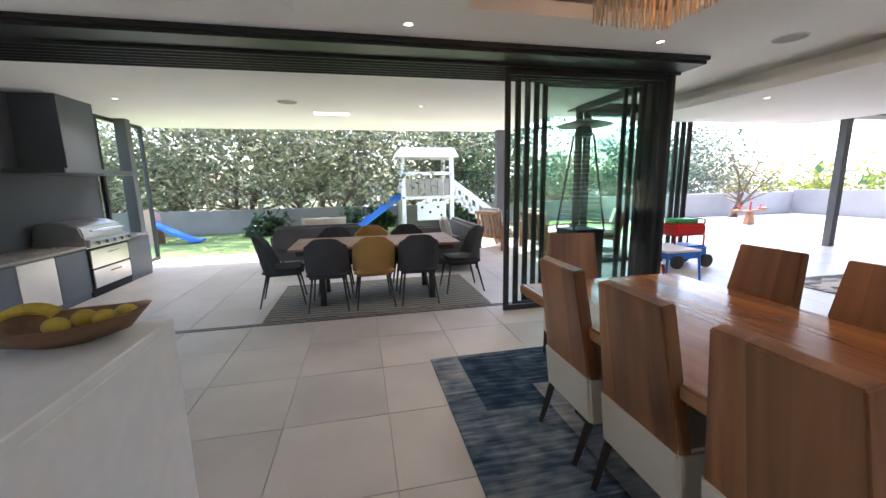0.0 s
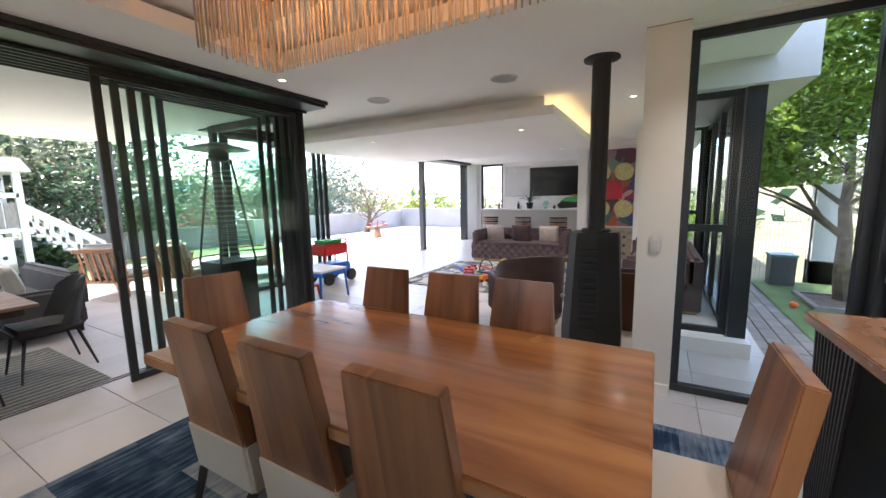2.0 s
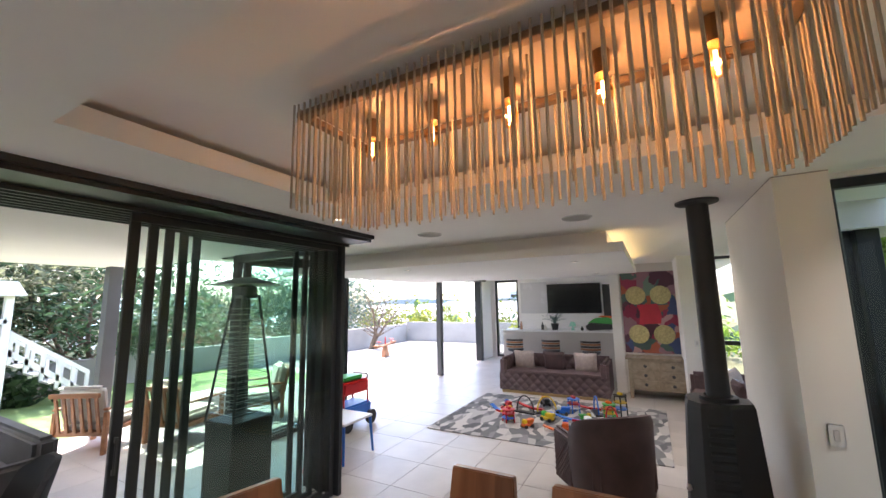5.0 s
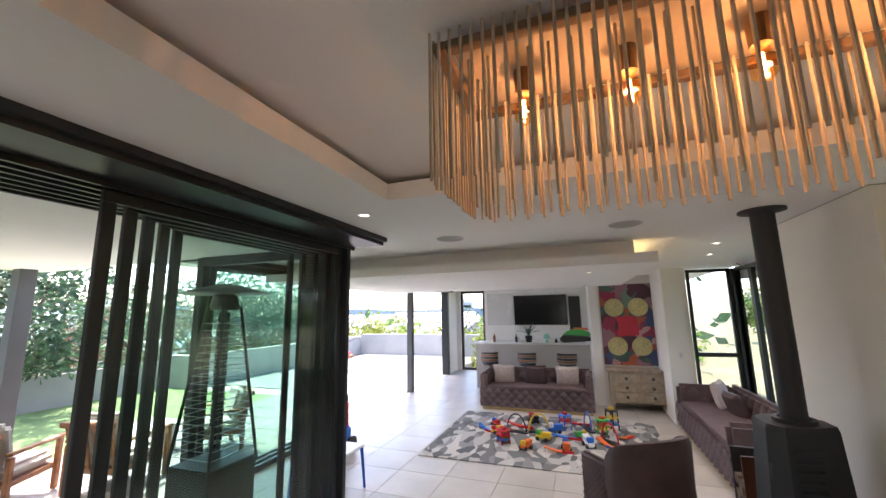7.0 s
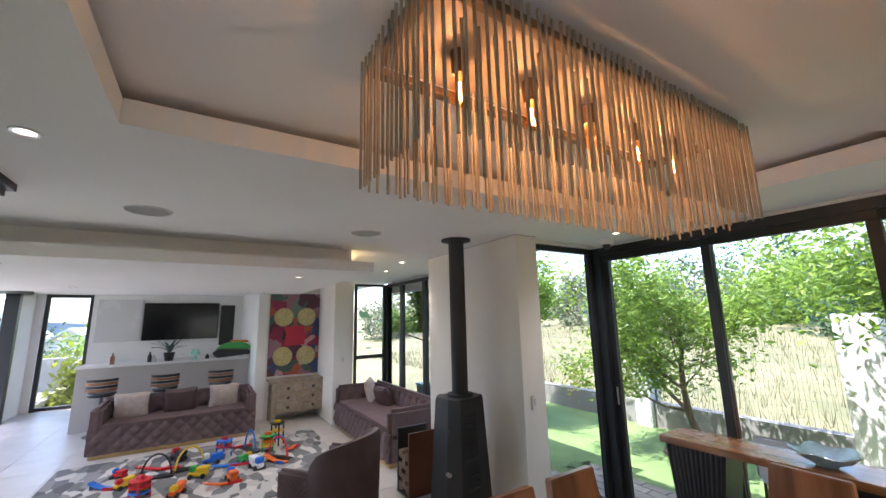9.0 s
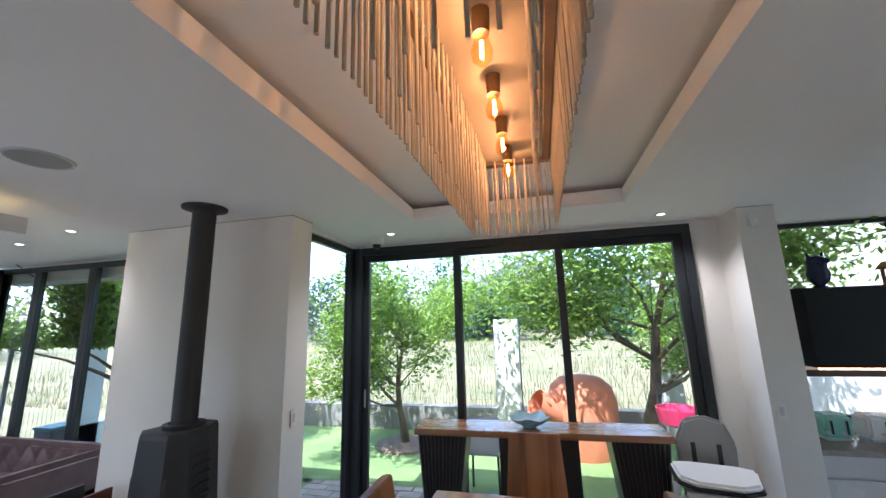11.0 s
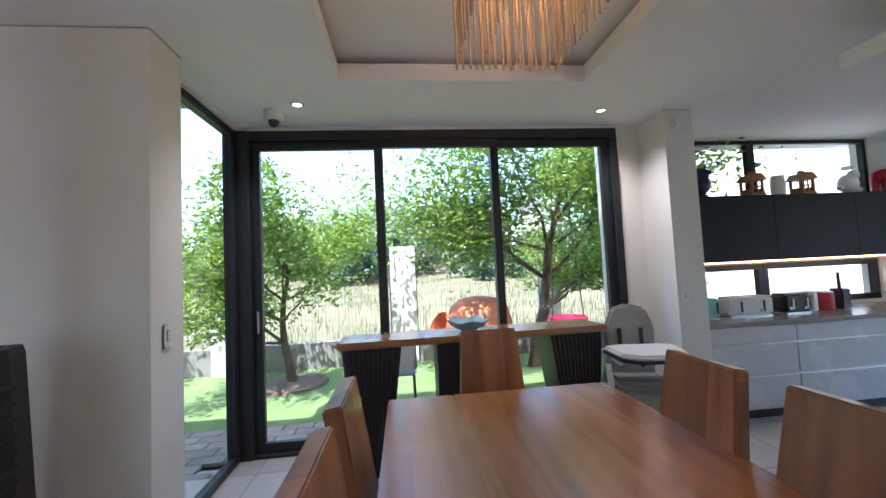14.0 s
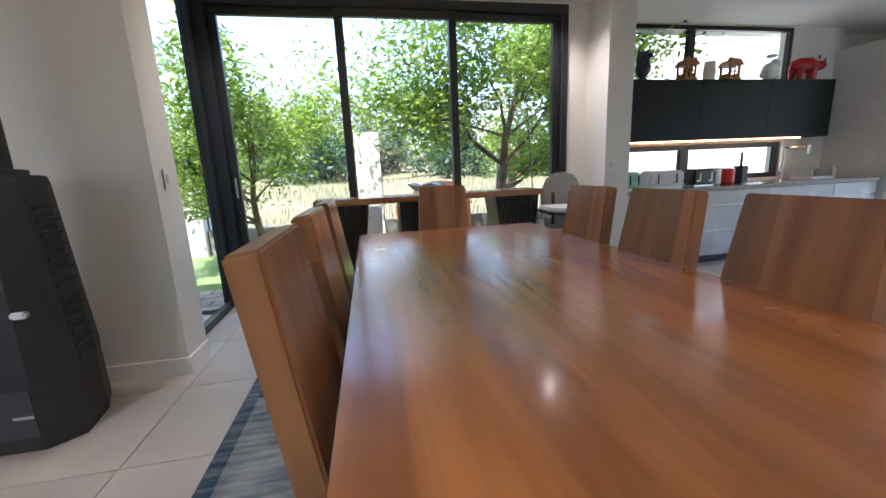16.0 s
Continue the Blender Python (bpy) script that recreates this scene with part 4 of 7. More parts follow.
cr_ = n_.new("ShaderNodeValToRGB")
cr_.color_ramp.interpolation = "CONSTANT"
e_ = cr_.color_ramp.elements
e_[0].color, e_[1].color = (0.1, 0.035, 0.06, 1), (0.5, 0.3, 0.3, 1)
e_[1].position = 0.88
for p_, c_ in ((0.16, (0.3, 0.03, 0.08, 1)), (0.3, (0.07, 0.13, 0.12, 1)), (0.44, (0.05, 0.08, 0.2, 1)), (0.56, (0.3, 0.16, 0.2, 1)), (0.68, (0.16, 0.26, 0.2, 1)), (0.78, (0.4, 0.1, 0.05, 1))):
    e_.new(p_).color = c_
l_.new(sc_.outputs[0], cr_.inputs[0])
l_.new(cr_.outputs[0], n_["Principled BSDF"].inputs["Base Color"])
part("canvas", box(B(), -0.5, 0.5, -0.02, 0.02, 0.02, 1.69, 0.004, 1), ARTM, art)
part("red_field", prism(B(), [(-0.2, 0.62), (0.2, 0.6), (0.17, 0.85), (0.22, 1.0), (-0.16, 1.02), (-0.22, 0.8)], "y", 0.02, 0.023), mat("crimson paint", (0.55, 0.03, 0.06), 0.5), art)
for x, z in ((-0.23, 1.2), (0.23, 1.2), (-0.24, 0.4), (0.22, 0.4)):
    part("disc", lathe(B(), [(0.19, 0.0), (0.19, 0.006), (0.17, 0.012), (0.02, 0.012)], 36), mat("gold leaf paint", (0.55, 0.5, 0.24), 0.4, metal=0.3, var=0.25, vscale=30, bump=0.6, bscale=60), art, "gold disc with fine relief").matrix_basis = pose(x, 0.02, z, -90, 0, 0)

# bar, stools, television
TAUPE = mat("taupe bar paint", (0.5, 0.465, 0.43), 0.8, var=0.05, vscale=1.0, bump=0.06, bscale=120)
br_ = thing("bar_counter", "greige bar counter with a thin top", "bar counter", pose(11.3, 3.25, 0))
part("front", box(B(), -0.28, -0.22, -1.42, 1.42, 0.0, 1.12, 0.004, 1), TAUPE, br_)
part("top", box(B(), -0.32, 0.35, -1.45, 1.45, 1.12, 1.16, 0.006), QUARTZ, br_)
part("side", box(B(), -0.22, 0.3, 1.36, 1.42, 0, 1.12, 0.004, 1), TAUPE, br_)
stool = thing("bar_stool", "bar stool with striped curved timber back", "bar stool", pose(10.6, 4.2, 0), "bar stools")
part("base", lathe(B(), [(0.2, 0.0), (0.2, 0.012), (0.03, 0.03), (0.025, 0.05)], 24), STOVE_D, stool)
part("column", cyl(B(), (0, 0, 0.03), (0, 0, 0.66), 0.025, seg=14), STOVE_D, stool)
part("seat", lathe(B(), [(0.05, 0.64), (0.18, 0.66), (0.21, 0.7), (0.2, 0.73), (0.02, 0.735)], 24), BLK_P, stool, "padded black seat", True)
for i in range(4):
    bm = B()
    vs = []
    for k in range(13):
        a = math.pi * (0.62 + 0.76 * k / 12)
        for r in (0.225, 0.24):
            for z in (0.76 + 0.055 * i, 0.805 + 0.055 * i):
                vs.append(bm.verts.new((r * math.cos(a) * 0.9, r * math.sin(a), z)))
    for k in range(12):
        o = 4 * k
        for f in ((0, 1, 5, 4), (2, 6, 7, 3), (1, 3, 7, 5), (0, 4, 6, 2)):
            bm.faces.new([vs[o + q] for q in f])
    bm.faces.new([vs[0], vs[2], vs[3], vs[1]])
    bm.faces.new([vs[48], vs[49], vs[51], vs[50]])
    bmesh.ops.recalc_face_normals(bm, faces=bm.faces)
    part("back_slat", bm, TIMBER if i % 2 == 0 else BLK_P, stool, "curved timber back slat" if i % 2 == 0 else "curved black back slat")
part("footrest", cyl(B(), (-0.15, 0, 0.3), (0.15, 0, 0.3), 0.012, seg=8), STOVE_D, stool)
for y in (3.28, 2.36):
    copy_thing(stool, pose(10.6, y, 0))
tv = thing("television", "large black wall mounted television", "television", pose(13.86, 3.24, 1.98))
part("case", box(B(), -0.04, 0.03, -0.84, 0.84, -0.48, 0.48, 0.006), BLK_P, tv)
part("screen", box(B(), -0.044, -0.04, -0.825, 0.825, -0.462, 0.465), SCREEN, tv)
part("bracket", box(B(), 0.03, 0.04, -0.2, 0.2, -0.15, 0.15), BLK_P, tv)
for i, (y0, y1, z0, z1) in enumerate(((4.1, 5.0, 1.5, 2.55), (2.0, 2.35, 1.3, 2.4))):
    solid("wall_panel", box(B(), 13.86, 13.9, y0, y1, z0, z1, 0.004, 1), WHITE_L if i == 0 else BLK_P, "white flush wall cupboard beside the television" if i == 0 else "slim black wall shelf beside the television", "wall cupboard")
cl = thing("back_counter", "low white back bar counter", "counter", pose(13.6, 3.3, 0))
part("body", box(B(), -0.28, 0.29, -1.4, 1.4, 0, 0.98, 0.004, 1), WHITE_L, cl)
part("top", box(B(), -0.3, 0.29, -1.42, 1.42, 0.98, 1.02, 0.004, 1), QUARTZ, cl)


def spiky_plant(m, n, length, material, label, pot=BLK_P, seed=1):
    r = random.Random(seed)
    ob = thing("potted_plant", label, "plant", m)
    part("pot", lathe(B(), [(0.07, 0), (0.1, 0.16), (0.105, 0.17), (0.09, 0.17), (0.085, 0.14)], 20), pot, ob, "round pot", True)
    bm = B()
    for i in range(n):
        a, tilt = r.uniform(0, 6.283), r.uniform(0.2, 1.1)
        ln = length * r.uniform(0.7, 1.0)
        pts = []
        for k in range(6):
            t = k / 5
            out = ln * t * math.sin(tilt * (0.5 + 0.6 * t))
            up = ln * t * math.cos(tilt * (0.5 + 0.6 * t))
            w = 0.022 * (1 - t ** 1.6) + 0.001
            c, s = math.cos(a), math.sin(a)
            pts.append((bm.verts.new((out * c - w * s, out * s + w * c, 0.15 + up)), bm.verts.new((out * c, out * s, 0.143 + up)), bm.verts.new((out * c + w * s, out * s - w * c, 0.15 + up))))
        for k in range(5):
            for q in (0, 1):
                bm.faces.new((pts[k][q], pts[k][q + 1], pts[k + 1][q + 1], pts[k + 1][q]))
    part("leaves", bm, material, ob, "", True)
    return ob


spiky_plant(pose(11.2, 3.3, 1.16), 26, 0.42, LEAF_S, "spiky aloe in a black pot on the bar", seed=3)
lp = thing("table_lamp", "small mint table lamp on the bar", "lamp", pose(11.2, 2.85, 1.16))
part("base", lathe(B(), [(0.04, 0), (0.045, 0.03), (0.02, 0.08), (0.012, 0.12)], 16), MINT, lp, "", True)
part("shade", lathe(B(), [(0.09, 0.1), (0.05, 0.21), (0.045, 0.21)], 20), MINT, lp, "mint shade", True)
bt = thing("toy_boat", "green and orange toy vehicle on the bar", "toy", pose(11.2, 2.12, 1.16, 0, 0, 90))
part("hull", prism(B(), [(-0.38, 0.05), (0.34, 0.0), (0.42, 0.1), (0.3, 0.2), (-0.3, 0.16)], "y", -0.1, 0.1, 0.02), BLK_P, bt, "black lower body")
part("deck", prism(B(), [(-0.36, 0.16), (0.36, 0.18), (0.2, 0.3), (-0.1, 0.34), (-0.3, 0.26)], "y", -0.09, 0.09, 0.02), GRN_P, bt, "green upper body")
part("stripe", prism(B(), [(-0.3, 0.3), (0.1, 0.34), (0.05, 0.37), (-0.25, 0.36)], "y", -0.06, 0.06, 0.01), ORG_P, bt, "orange stripe")
for y, h, mt in ((3.55, 0.14, STEEL), (3.62, 0.2, BLK_P), (4.2, 0.22, TIMBER), (2.62, 0.1, DKWOOD), (2.5, 0.12, STEEL), (1.95, 0.16, WHT_P)):
    solid("bottle", lathe(B(), [(0.035, 0), (0.037, h * 0.6), (0.015, h * 0.8), (0.016, h)], 14), mt, "small bottle standing on the bar top", "bottle", pose(11.18, y, 1.16), "bar bottles", True)

# toys on the rug
TOYC = [RED_P, BLUE_P, YEL_P, GRN_P, ORG_P, WHT_P, BLK_P]
TOYN = {RED_P: "red", BLUE_P: "blue", YEL_P: "yellow", GRN_P: "green", ORG_P: "orange", WHT_P: "white", BLK_P: "black"}
r = random.Random(11)


def toy_truck(x, y, a, c1, c2, s=1.0):
    ob = thing("toy_truck", TOYN[c1] + " and " + TOYN[c2] + " plastic toy truck on the rug", "toy", pose(x, y, 0.014, 0, 0, a), "toys on the rug")
    part("body", box(B(), -0.13 * s, 0.13 * s, -0.055 * s, 0.055 * s, 0.03 * s, 0.09 * s, 0.01), c1, ob)
    part("cab", box(B(), 0.03 * s, 0.12 * s, -0.05 * s, 0.05 * s, 0.09 * s, 0.17 * s, 0.012), c2, ob)
    part("bed", prism(B(), [(-0.14 * s, 0.09 * s), (0.02 * s, 0.09 * s), (0.02 * s, 0.15 * s), (-0.16 * s, 0.16 * s)], "y", -0.055 * s, 0.055 * s, 0.006), c1, ob)
    for wx in (-0.085, 0.085):
        for wy in (-0.06, 0.06):
            part("wheel", cyl(B(), (wx * s, wy * s - 0.015, 0.035 * s), (wx * s, wy * s + 0.015, 0.035 * s), 0.035 * s, seg=14), BLK_P, ob, "black wheel")


def toy_track(x, y, a, c, ln):
    ob = thing("toy_track", TOYN[c] + " plastic toy track piece with a ramp", "toy", pose(x, y, 0.014, 0, 0, a), "toys on the rug")
    bm = B()
    n = 12
    vs = []
    for k in range(n + 1):
        t = k / n
        z = 0.02 + 0.14 * max(0, t - 0.4) ** 1.5
        for w in (-0.04, 0.04):
            vs.append((bm.verts.new((ln * (t - 0.5), w, z)), bm.verts.new((ln * (t - 0.5), w, z - 0.012))))
    for k in range(n):
        i = 2 * k
        bm.faces.new((vs[i][0], vs[i + 2][0], vs[i + 3][0], vs[i + 1][0]))
        bm.faces.new((vs[i][1], vs[i + 1][1], vs[i + 3][1], vs[i + 2][1]))
        bm.faces.new((vs[i][0], vs[i][1], vs[i + 2][1], vs[i + 2][0]))
        bm.faces.new((vs[i + 1][0], vs[i + 3][0], vs[i + 3][1], vs[i + 1][1]))
    part("track", bm, c, ob)
    part("support", box(B(), ln * 0.42, ln * 0.46, -0.035, 0.035, 0.0, 0.075, 0.004, 1), WHT_P, ob, "white track support")
    part("rail", box(B(), -ln / 2, -ln * 0.1, 0.04, 0.05, 0.0, 0.035, 0.002, 1), TOYC[(int(ln * 100)) % 5], ob)
    part("foot", box(B(), -ln / 2, -ln * 0.35, -0.045, 0.04, 0.0, 0.012, 0.002, 1), c, ob)


def toy_tower(x, y, h, c1, c2, c3):
    ob = thing("toy_tower", TOYN[c1] + " and " + TOYN[c2] + " plastic toy garage tower", "toy", pose(x, y, 0.014, 0, 0, r.uniform(0, 90)), "toys on the rug")
    for sx in (-1, 1):
        for sy in (-1, 1):
            part("post", cyl(B(), (sx * 0.07, sy * 0.07, 0), (sx * 0.06, sy * 0.06, h), 0.011, seg=8), c1, ob)
    for k in range(3):
        part("deck", lathe(B(), [(0.1, h * (0.3 + 0.3 * k)), (0.11, h * (0.3 + 0.3 * k) + 0.015), (0.08, h * (0.3 + 0.3 * k) + 0.02)], 14), (c2, c3, c1)[k], ob)
    part("car", box(B(), -0.05, 0.05, -0.025, 0.025, h * 0.9 + 0.02, h * 0.9 + 0.06, 0.01), c3, ob)


def toy_loop(x, y, a, c):
    ob = thing("toy_loop", TOYN[c] + " looping toy race track", "toy", pose(x, y, 0.014, 0, 0, a), "toys on the rug")
    bm = B()
    prev = None
    for k in range(25):
        t = math.pi * k / 24
        p = (0.16 * math.cos(t), 0.0, 0.02 + 0.26 * math.sin(t))
        if prev:
            cyl(bm, prev, p, 0.012, seg=6)
        prev = p
    part("arch", bm, c, ob)
    part("base", box(B(), -0.2, 0.2, -0.06, 0.06, 0, 0.02, 0.006), BLK_P, ob, "black base")


toy_tower(7.95, 2.35, 0.24, BLUE_P, WHT_P, RED_P)
toy_tower(8.1, 1.62, 0.34, BLK_P, BLUE_P, YEL_P)
toy_tower(7.9, 1.78, 0.22, GRN_P, YEL_P, ORG_P)
toy_tower(7.0, 3.2, 0.2, RED_P, BLUE_P, RED_P)
toy_loop(7.6, 3.1, 80, BLK_P)
toy_loop(7.7, 2.75, 100, YEL_P)
toy_loop(7.45, 1.7, 40, RED_P)
toy_loop(8.05, 2.0, 20, BLUE_P)
for x, y, a, c1, c2 in ((7.1, 3.2, 20, YEL_P, BLK_P), (7.3, 2.65, 70, YEL_P, GRN_P), (7.45, 3.4, 130, YEL_P, RED_P), (6.95, 2.3, 10, ORG_P, BLUE_P), (7.75, 2.5, 90, BLUE_P, WHT_P), (7.2, 2.0, 200, WHT_P, BLUE_P), (7.85, 3.5, 45, RED_P, BLUE_P), (6.85, 2.85, 150, ORG_P, YEL_P), (7.55, 2.1, 300, GRN_P, YEL_P), (8.2, 2.9, 30, BLK_P, RED_P)):
    toy_truck(x, y, a, c1, c2, r.uniform(0.65, 0.95))
for x, y, a, c, ln in ((6.85, 2.4, 100, ORG_P, 0.4), (7.55, 3.6, 60, BLUE_P, 0.3), (7.5, 2.35, 85, BLUE_P, 0.6), (7.9, 3.1, 80, RED_P, 0.5), (7.7, 1.5, 140, ORG_P, 0.4), (8.3, 2.2, 90, RED_P, 0.5), (7.3, 1.75, 40, ORG_P, 0.36)):
    toy_track(x, y, a, c, ln)

# toddler corner near the lounge doors
tt = thing("toddler_table", "low toddler table with blue legs", "toddler table", pose(4.85, 4.75, 0))
part("top", box(B(), -0.28, 0.28, -0.3, 0.3, 0.44, 0.47, 0.01), WHT_P, tt, "white table top")
for sx in (-1, 1):
    for sy in (-1, 1):
        part("leg", cyl(B(), (sx * 0.25, sy * 0.27, 0.45), (sx * 0.28, sy * 0.3, 0), 0.02, 0.015, 8), BLUE_P, tt, "blue leg")
tc2 = thing("toddler_chair", "small red plastic toddler chair", "toddler chair", pose(4.42, 4.62, 0, 0, 0, -80))
part("seat", box(B(), -0.15, 0.15, -0.15, 0.15, 0.26, 0.285, 0.01), RED_P, tc2)
part("back", box(B(), -0.15, 0.15, -0.165, -0.14, 0.3, 0.56, 0.01), RED_P, tc2)
for sx in (-1, 1):
    for sy in (-1, 1):
        part("leg", cyl(B(), (sx * 0.13, sy * 0.13, 0.27), (sx * 0.16, sy * 0.16, 0), 0.018, 0.014, 8), RED_P, tc2)
    part("back_post", cyl(B(), (sx * 0.13, -0.14, 0.27), (sx * 0.13, -0.155, 0.5), 0.014, seg=8), RED_P, tc2)
tk = thing("toy_cart", "red and blue plastic toy cart piled with toys", "toy cart", pose(5.75, 5.45, 0))
part("lower_tray", box(B(), -0.38, 0.34, -0.2, 0.2, 0.14, 0.36, 0.03), BLUE_P, tk, "blue lower tray")
part("upper_tray", box(B(), -0.3, 0.3, -0.18, 0.18, 0.52, 0.72, 0.03), RED_P, tk, "red upper basket")
for sx in (-0.28, 0.28):
    for sy in (-0.16, 0.16):
        part("post", cyl(B(), (sx, sy, 0.3), (sx, sy, 0.54), 0.015, seg=8), RED_P, tk)
for sx in (-0.26, 0.3):
    for sy in (-0.22, 0.22):
        part("wheel", cyl(B(), (sx, sy - 0.025, 0.11), (sx, sy + 0.025, 0.11), 0.11, seg=18), BLK_P, tk, "black wheel")
part("lid", box(B(), -0.26, 0.2, -0.16, 0.16, 0.725, 0.79, 0.03), GRN_P, tk, "green lid on top")
part("handle", cyl(B(), (0.28, -0.15, 0.78), (0.28, 0.15, 0.78), 0.012, seg=8), BLK_P, tk)
part("handle_post", cyl(B(), (0.28, -0.15, 0.7), (0.28, -0.15, 0.78), 0.012, seg=8), BLK_P, tk)

# ---- sideboard against the garden doors ----
sb = thing("console_table", "long teak console table on black fluted legs", "console table", pose(2.157, -0.71, 0, 0, 0, 2.0))
part("top", box(B(), -1.0, 1.0, -0.16, 0.21, 0.895, 0.945, 0.006), wood("teak console", (0.4, 0.19, 0.085), (0.2, 0.08, 0.03), "x", 0.25, 0.4), sb)
for s in (-1, 1):
    part("leg", prism(B(), [(s * 0.98, 0.895), (s * 0.56, 0.895), (s * 0.68, 0.0), (s * 0.9, 0.0)], "y", -0.16, 0.16, 0.004), DKWOOD, sb, "black tapered panel leg")
    for k in range(12):
        f = (k + 0.5) / 12
        part("flute", cyl(B(), (s * (0.98 - 0.42 * f), 0.16, 0.89), (s * (0.9 - 0.22 * f), 0.16, 0.005), 0.012, 0.008, 6), DKWOOD, sb)
part("centre_leg", box(B(), -0.3, 0.3, -0.12, 0.12, 0, 0.895, 0.004, 1), DKWOOD, sb, "black centre panel")
bw = thing("bowl", "pale blue glazed ceramic bowl on the console", "bowl", pose(2.2, -0.66, 0.945))
bm = B()
seg = 28
rg = []
for rr_, zz in ((0.05, 0.0), (0.06, 0.012), (0.12, 0.045), (0.165, 0.085), (0.16, 0.09), (0.11, 0.05), (0.03, 0.022)):
    rg.append([bm.verts.new((rr_ * (1 + (0.08 if zz > 0.04 else 0) * math.sin(5 * 6.2832 * i / seg)) * math.cos(6.2832 * i / seg), rr_ * (1 + (0.08 if zz > 0.04 else 0) * math.sin(5 * 6.2832 * i / seg)) * math.sin(6.2832 * i / seg), zz + (0.012 * math.sin(5 * 6.2832 * i / seg) if zz > 0.06 else 0))) for i in range(seg)])
for k in range(len(rg) - 1):
    for i in range(seg):
        j = (i + 1) % seg
        bm.faces.new((rg[k][i], rg[k][j], rg[k + 1][j], rg[k + 1][i]))
bm.faces.new(rg[0][::-1])
bm.faces.new(rg[-1])
part("shell", bm, mat("pale blue glaze", (0.3, 0.42, 0.45), 0.15, var=0.3, vscale=14, bump=0.05), bw, "", True)
# clear acrylic chair behind the console
gc = thing("side_chair", "white chair with slim dark legs outside the doors", "chair", pose(2.78, -1.9, 0, 0, 0, 180))
part("seat", box(B(), -0.2, 0.2, -0.2, 0.2, 0.36, 0.41, 0.02), WHT_P, gc)
part("back", box(B(), -0.2, 0.2, -0.22, -0.19, 0.41, 0.78, 0.015), WHT_P, gc)
for sx in (-1, 1):
    for sy in (-1, 1):
        part("leg", cyl(B(), (sx * 0.17, sy * 0.17, 0.37), (sx * 0.18, sy * 0.19, -0.1), 0.014, seg=8), DKWOOD, gc)

# ---- high chair ----
hc = thing("high_chair", "white and grey folding baby high chair", "high chair", pose(0.98, -0.42, 0, 0, 0, -12))
GREYF = mat("grey padded fabric", (0.33, 0.33, 0.31), 0.8, var=0.1, bump=0.2)
bm = B()
prism(bm, [(-0.17, 0.5), (0.17, 0.5), (0.19, 0.9), (0.13, 1.05), (0.0, 1.09), (-0.13, 1.05), (-0.19, 0.9)], "y", -0.03, 0.03, 0.02)
o = part("backrest", bm, GREYF, hc, "grey padded backrest", True)
o.matrix_basis = Matrix.Translation((0, -0.2, 0)) @ Matrix.Rotation(radians(0), 4, "X")
part("seat", box(B(), -0.19, 0.19, -0.2, 0.12, 0.48, 0.56, 0.03), GREYF, hc, "grey padded seat", True)
part("footrest", box(B(), -0.13, 0.13, 0.12, 0.26, 0.24, 0.265, 0.01), WHT_P, hc)
part("calf_rest", box(B(), -0.15, 0.15, 0.1, 0.14, 0.26, 0.5, 0.015), GREYF, hc)
tr = part("tray", prism(B(), [(-0.25, -0.02), (-0.22, 0.26), (-0.12, 0.34), (0.12, 0.34), (0.22, 0.26), (0.25, -0.02), (0.14, -0.06), (-0.14, -0.06)], "z", 0.76, 0.8, 0.015), WHT_P, hc, "white plastic tray", True)
part("tray_rim", prism(B(), [(-0.26, -0.02), (-0.23, 0.265), (-0.125, 0.35), (0.125, 0.35), (0.23, 0.265), (0.26, -0.02), (0.15, -0.07), (-0.15, -0.07)], "z", 0.745, 0.765, 0.006), BLK_P, tr, "dark tray edge")
for s in (-1, 1):
    part("arm", box(B(), s * 0.2 - 0.015, s * 0.2 + 0.015, -0.2, 0.2, 0.7, 0.745, 0.008), WHT_P, hc)
    part("leg", cyl(B(), (s * 0.22, -0.05, 0.74), (s * 0.27, 0.34, 0.0), 0.022, 0.02, 10), WHT_P, hc, "white front leg")
    part("leg", cyl(B(), (s * 0.22, 0.02, 0.74), (s * 0.27, -0.36, 0.0), 0.022, 0.02, 10), GREYF, hc, "grey rear leg")
    part("strap", box(B(), s * 0.08 - 0.015, s * 0.08 + 0.015, -0.168, -0.162, 0.6, 0.9), BLK_P, hc, "dark harness strap")

# ---- kitchen ----
def cabinet(x0, x1):
    ob = thing("kitchen_cabinet", "white handleless drawer cabinet", "cabinet", pose((x0 + x1) / 2, -1.18, 0), "kitchen base cabinets")
    h = (x1 - x0) / 2
    part("body", box(B(), -h, h, -0.235, 0.38, 0.09, 0.805), WHITE_L, ob)
    part("kickboard", box(B(), -h, h, -0.235, 0.33, 0.0, 0.09), BLK_P, ob, "dark recessed kickboard")
    for z0, z1 in ((0.1, 0.37), (0.39, 0.645), (0.66, 0.8)):
        part("drawer_front", box(B(), -h + 0.004, h - 0.004, 0.38, 0.4, z0, z1, 0.003, 1), WHITE_L, ob)
    for z0, z1 in ((0.37, 0.39), (0.645, 0.66)):
        part("grip_channel", box(B(), -h + 0.004, h - 0.004, 0.38, 0.383, z0, z1), STEEL, ob, "recessed metal grip channel")


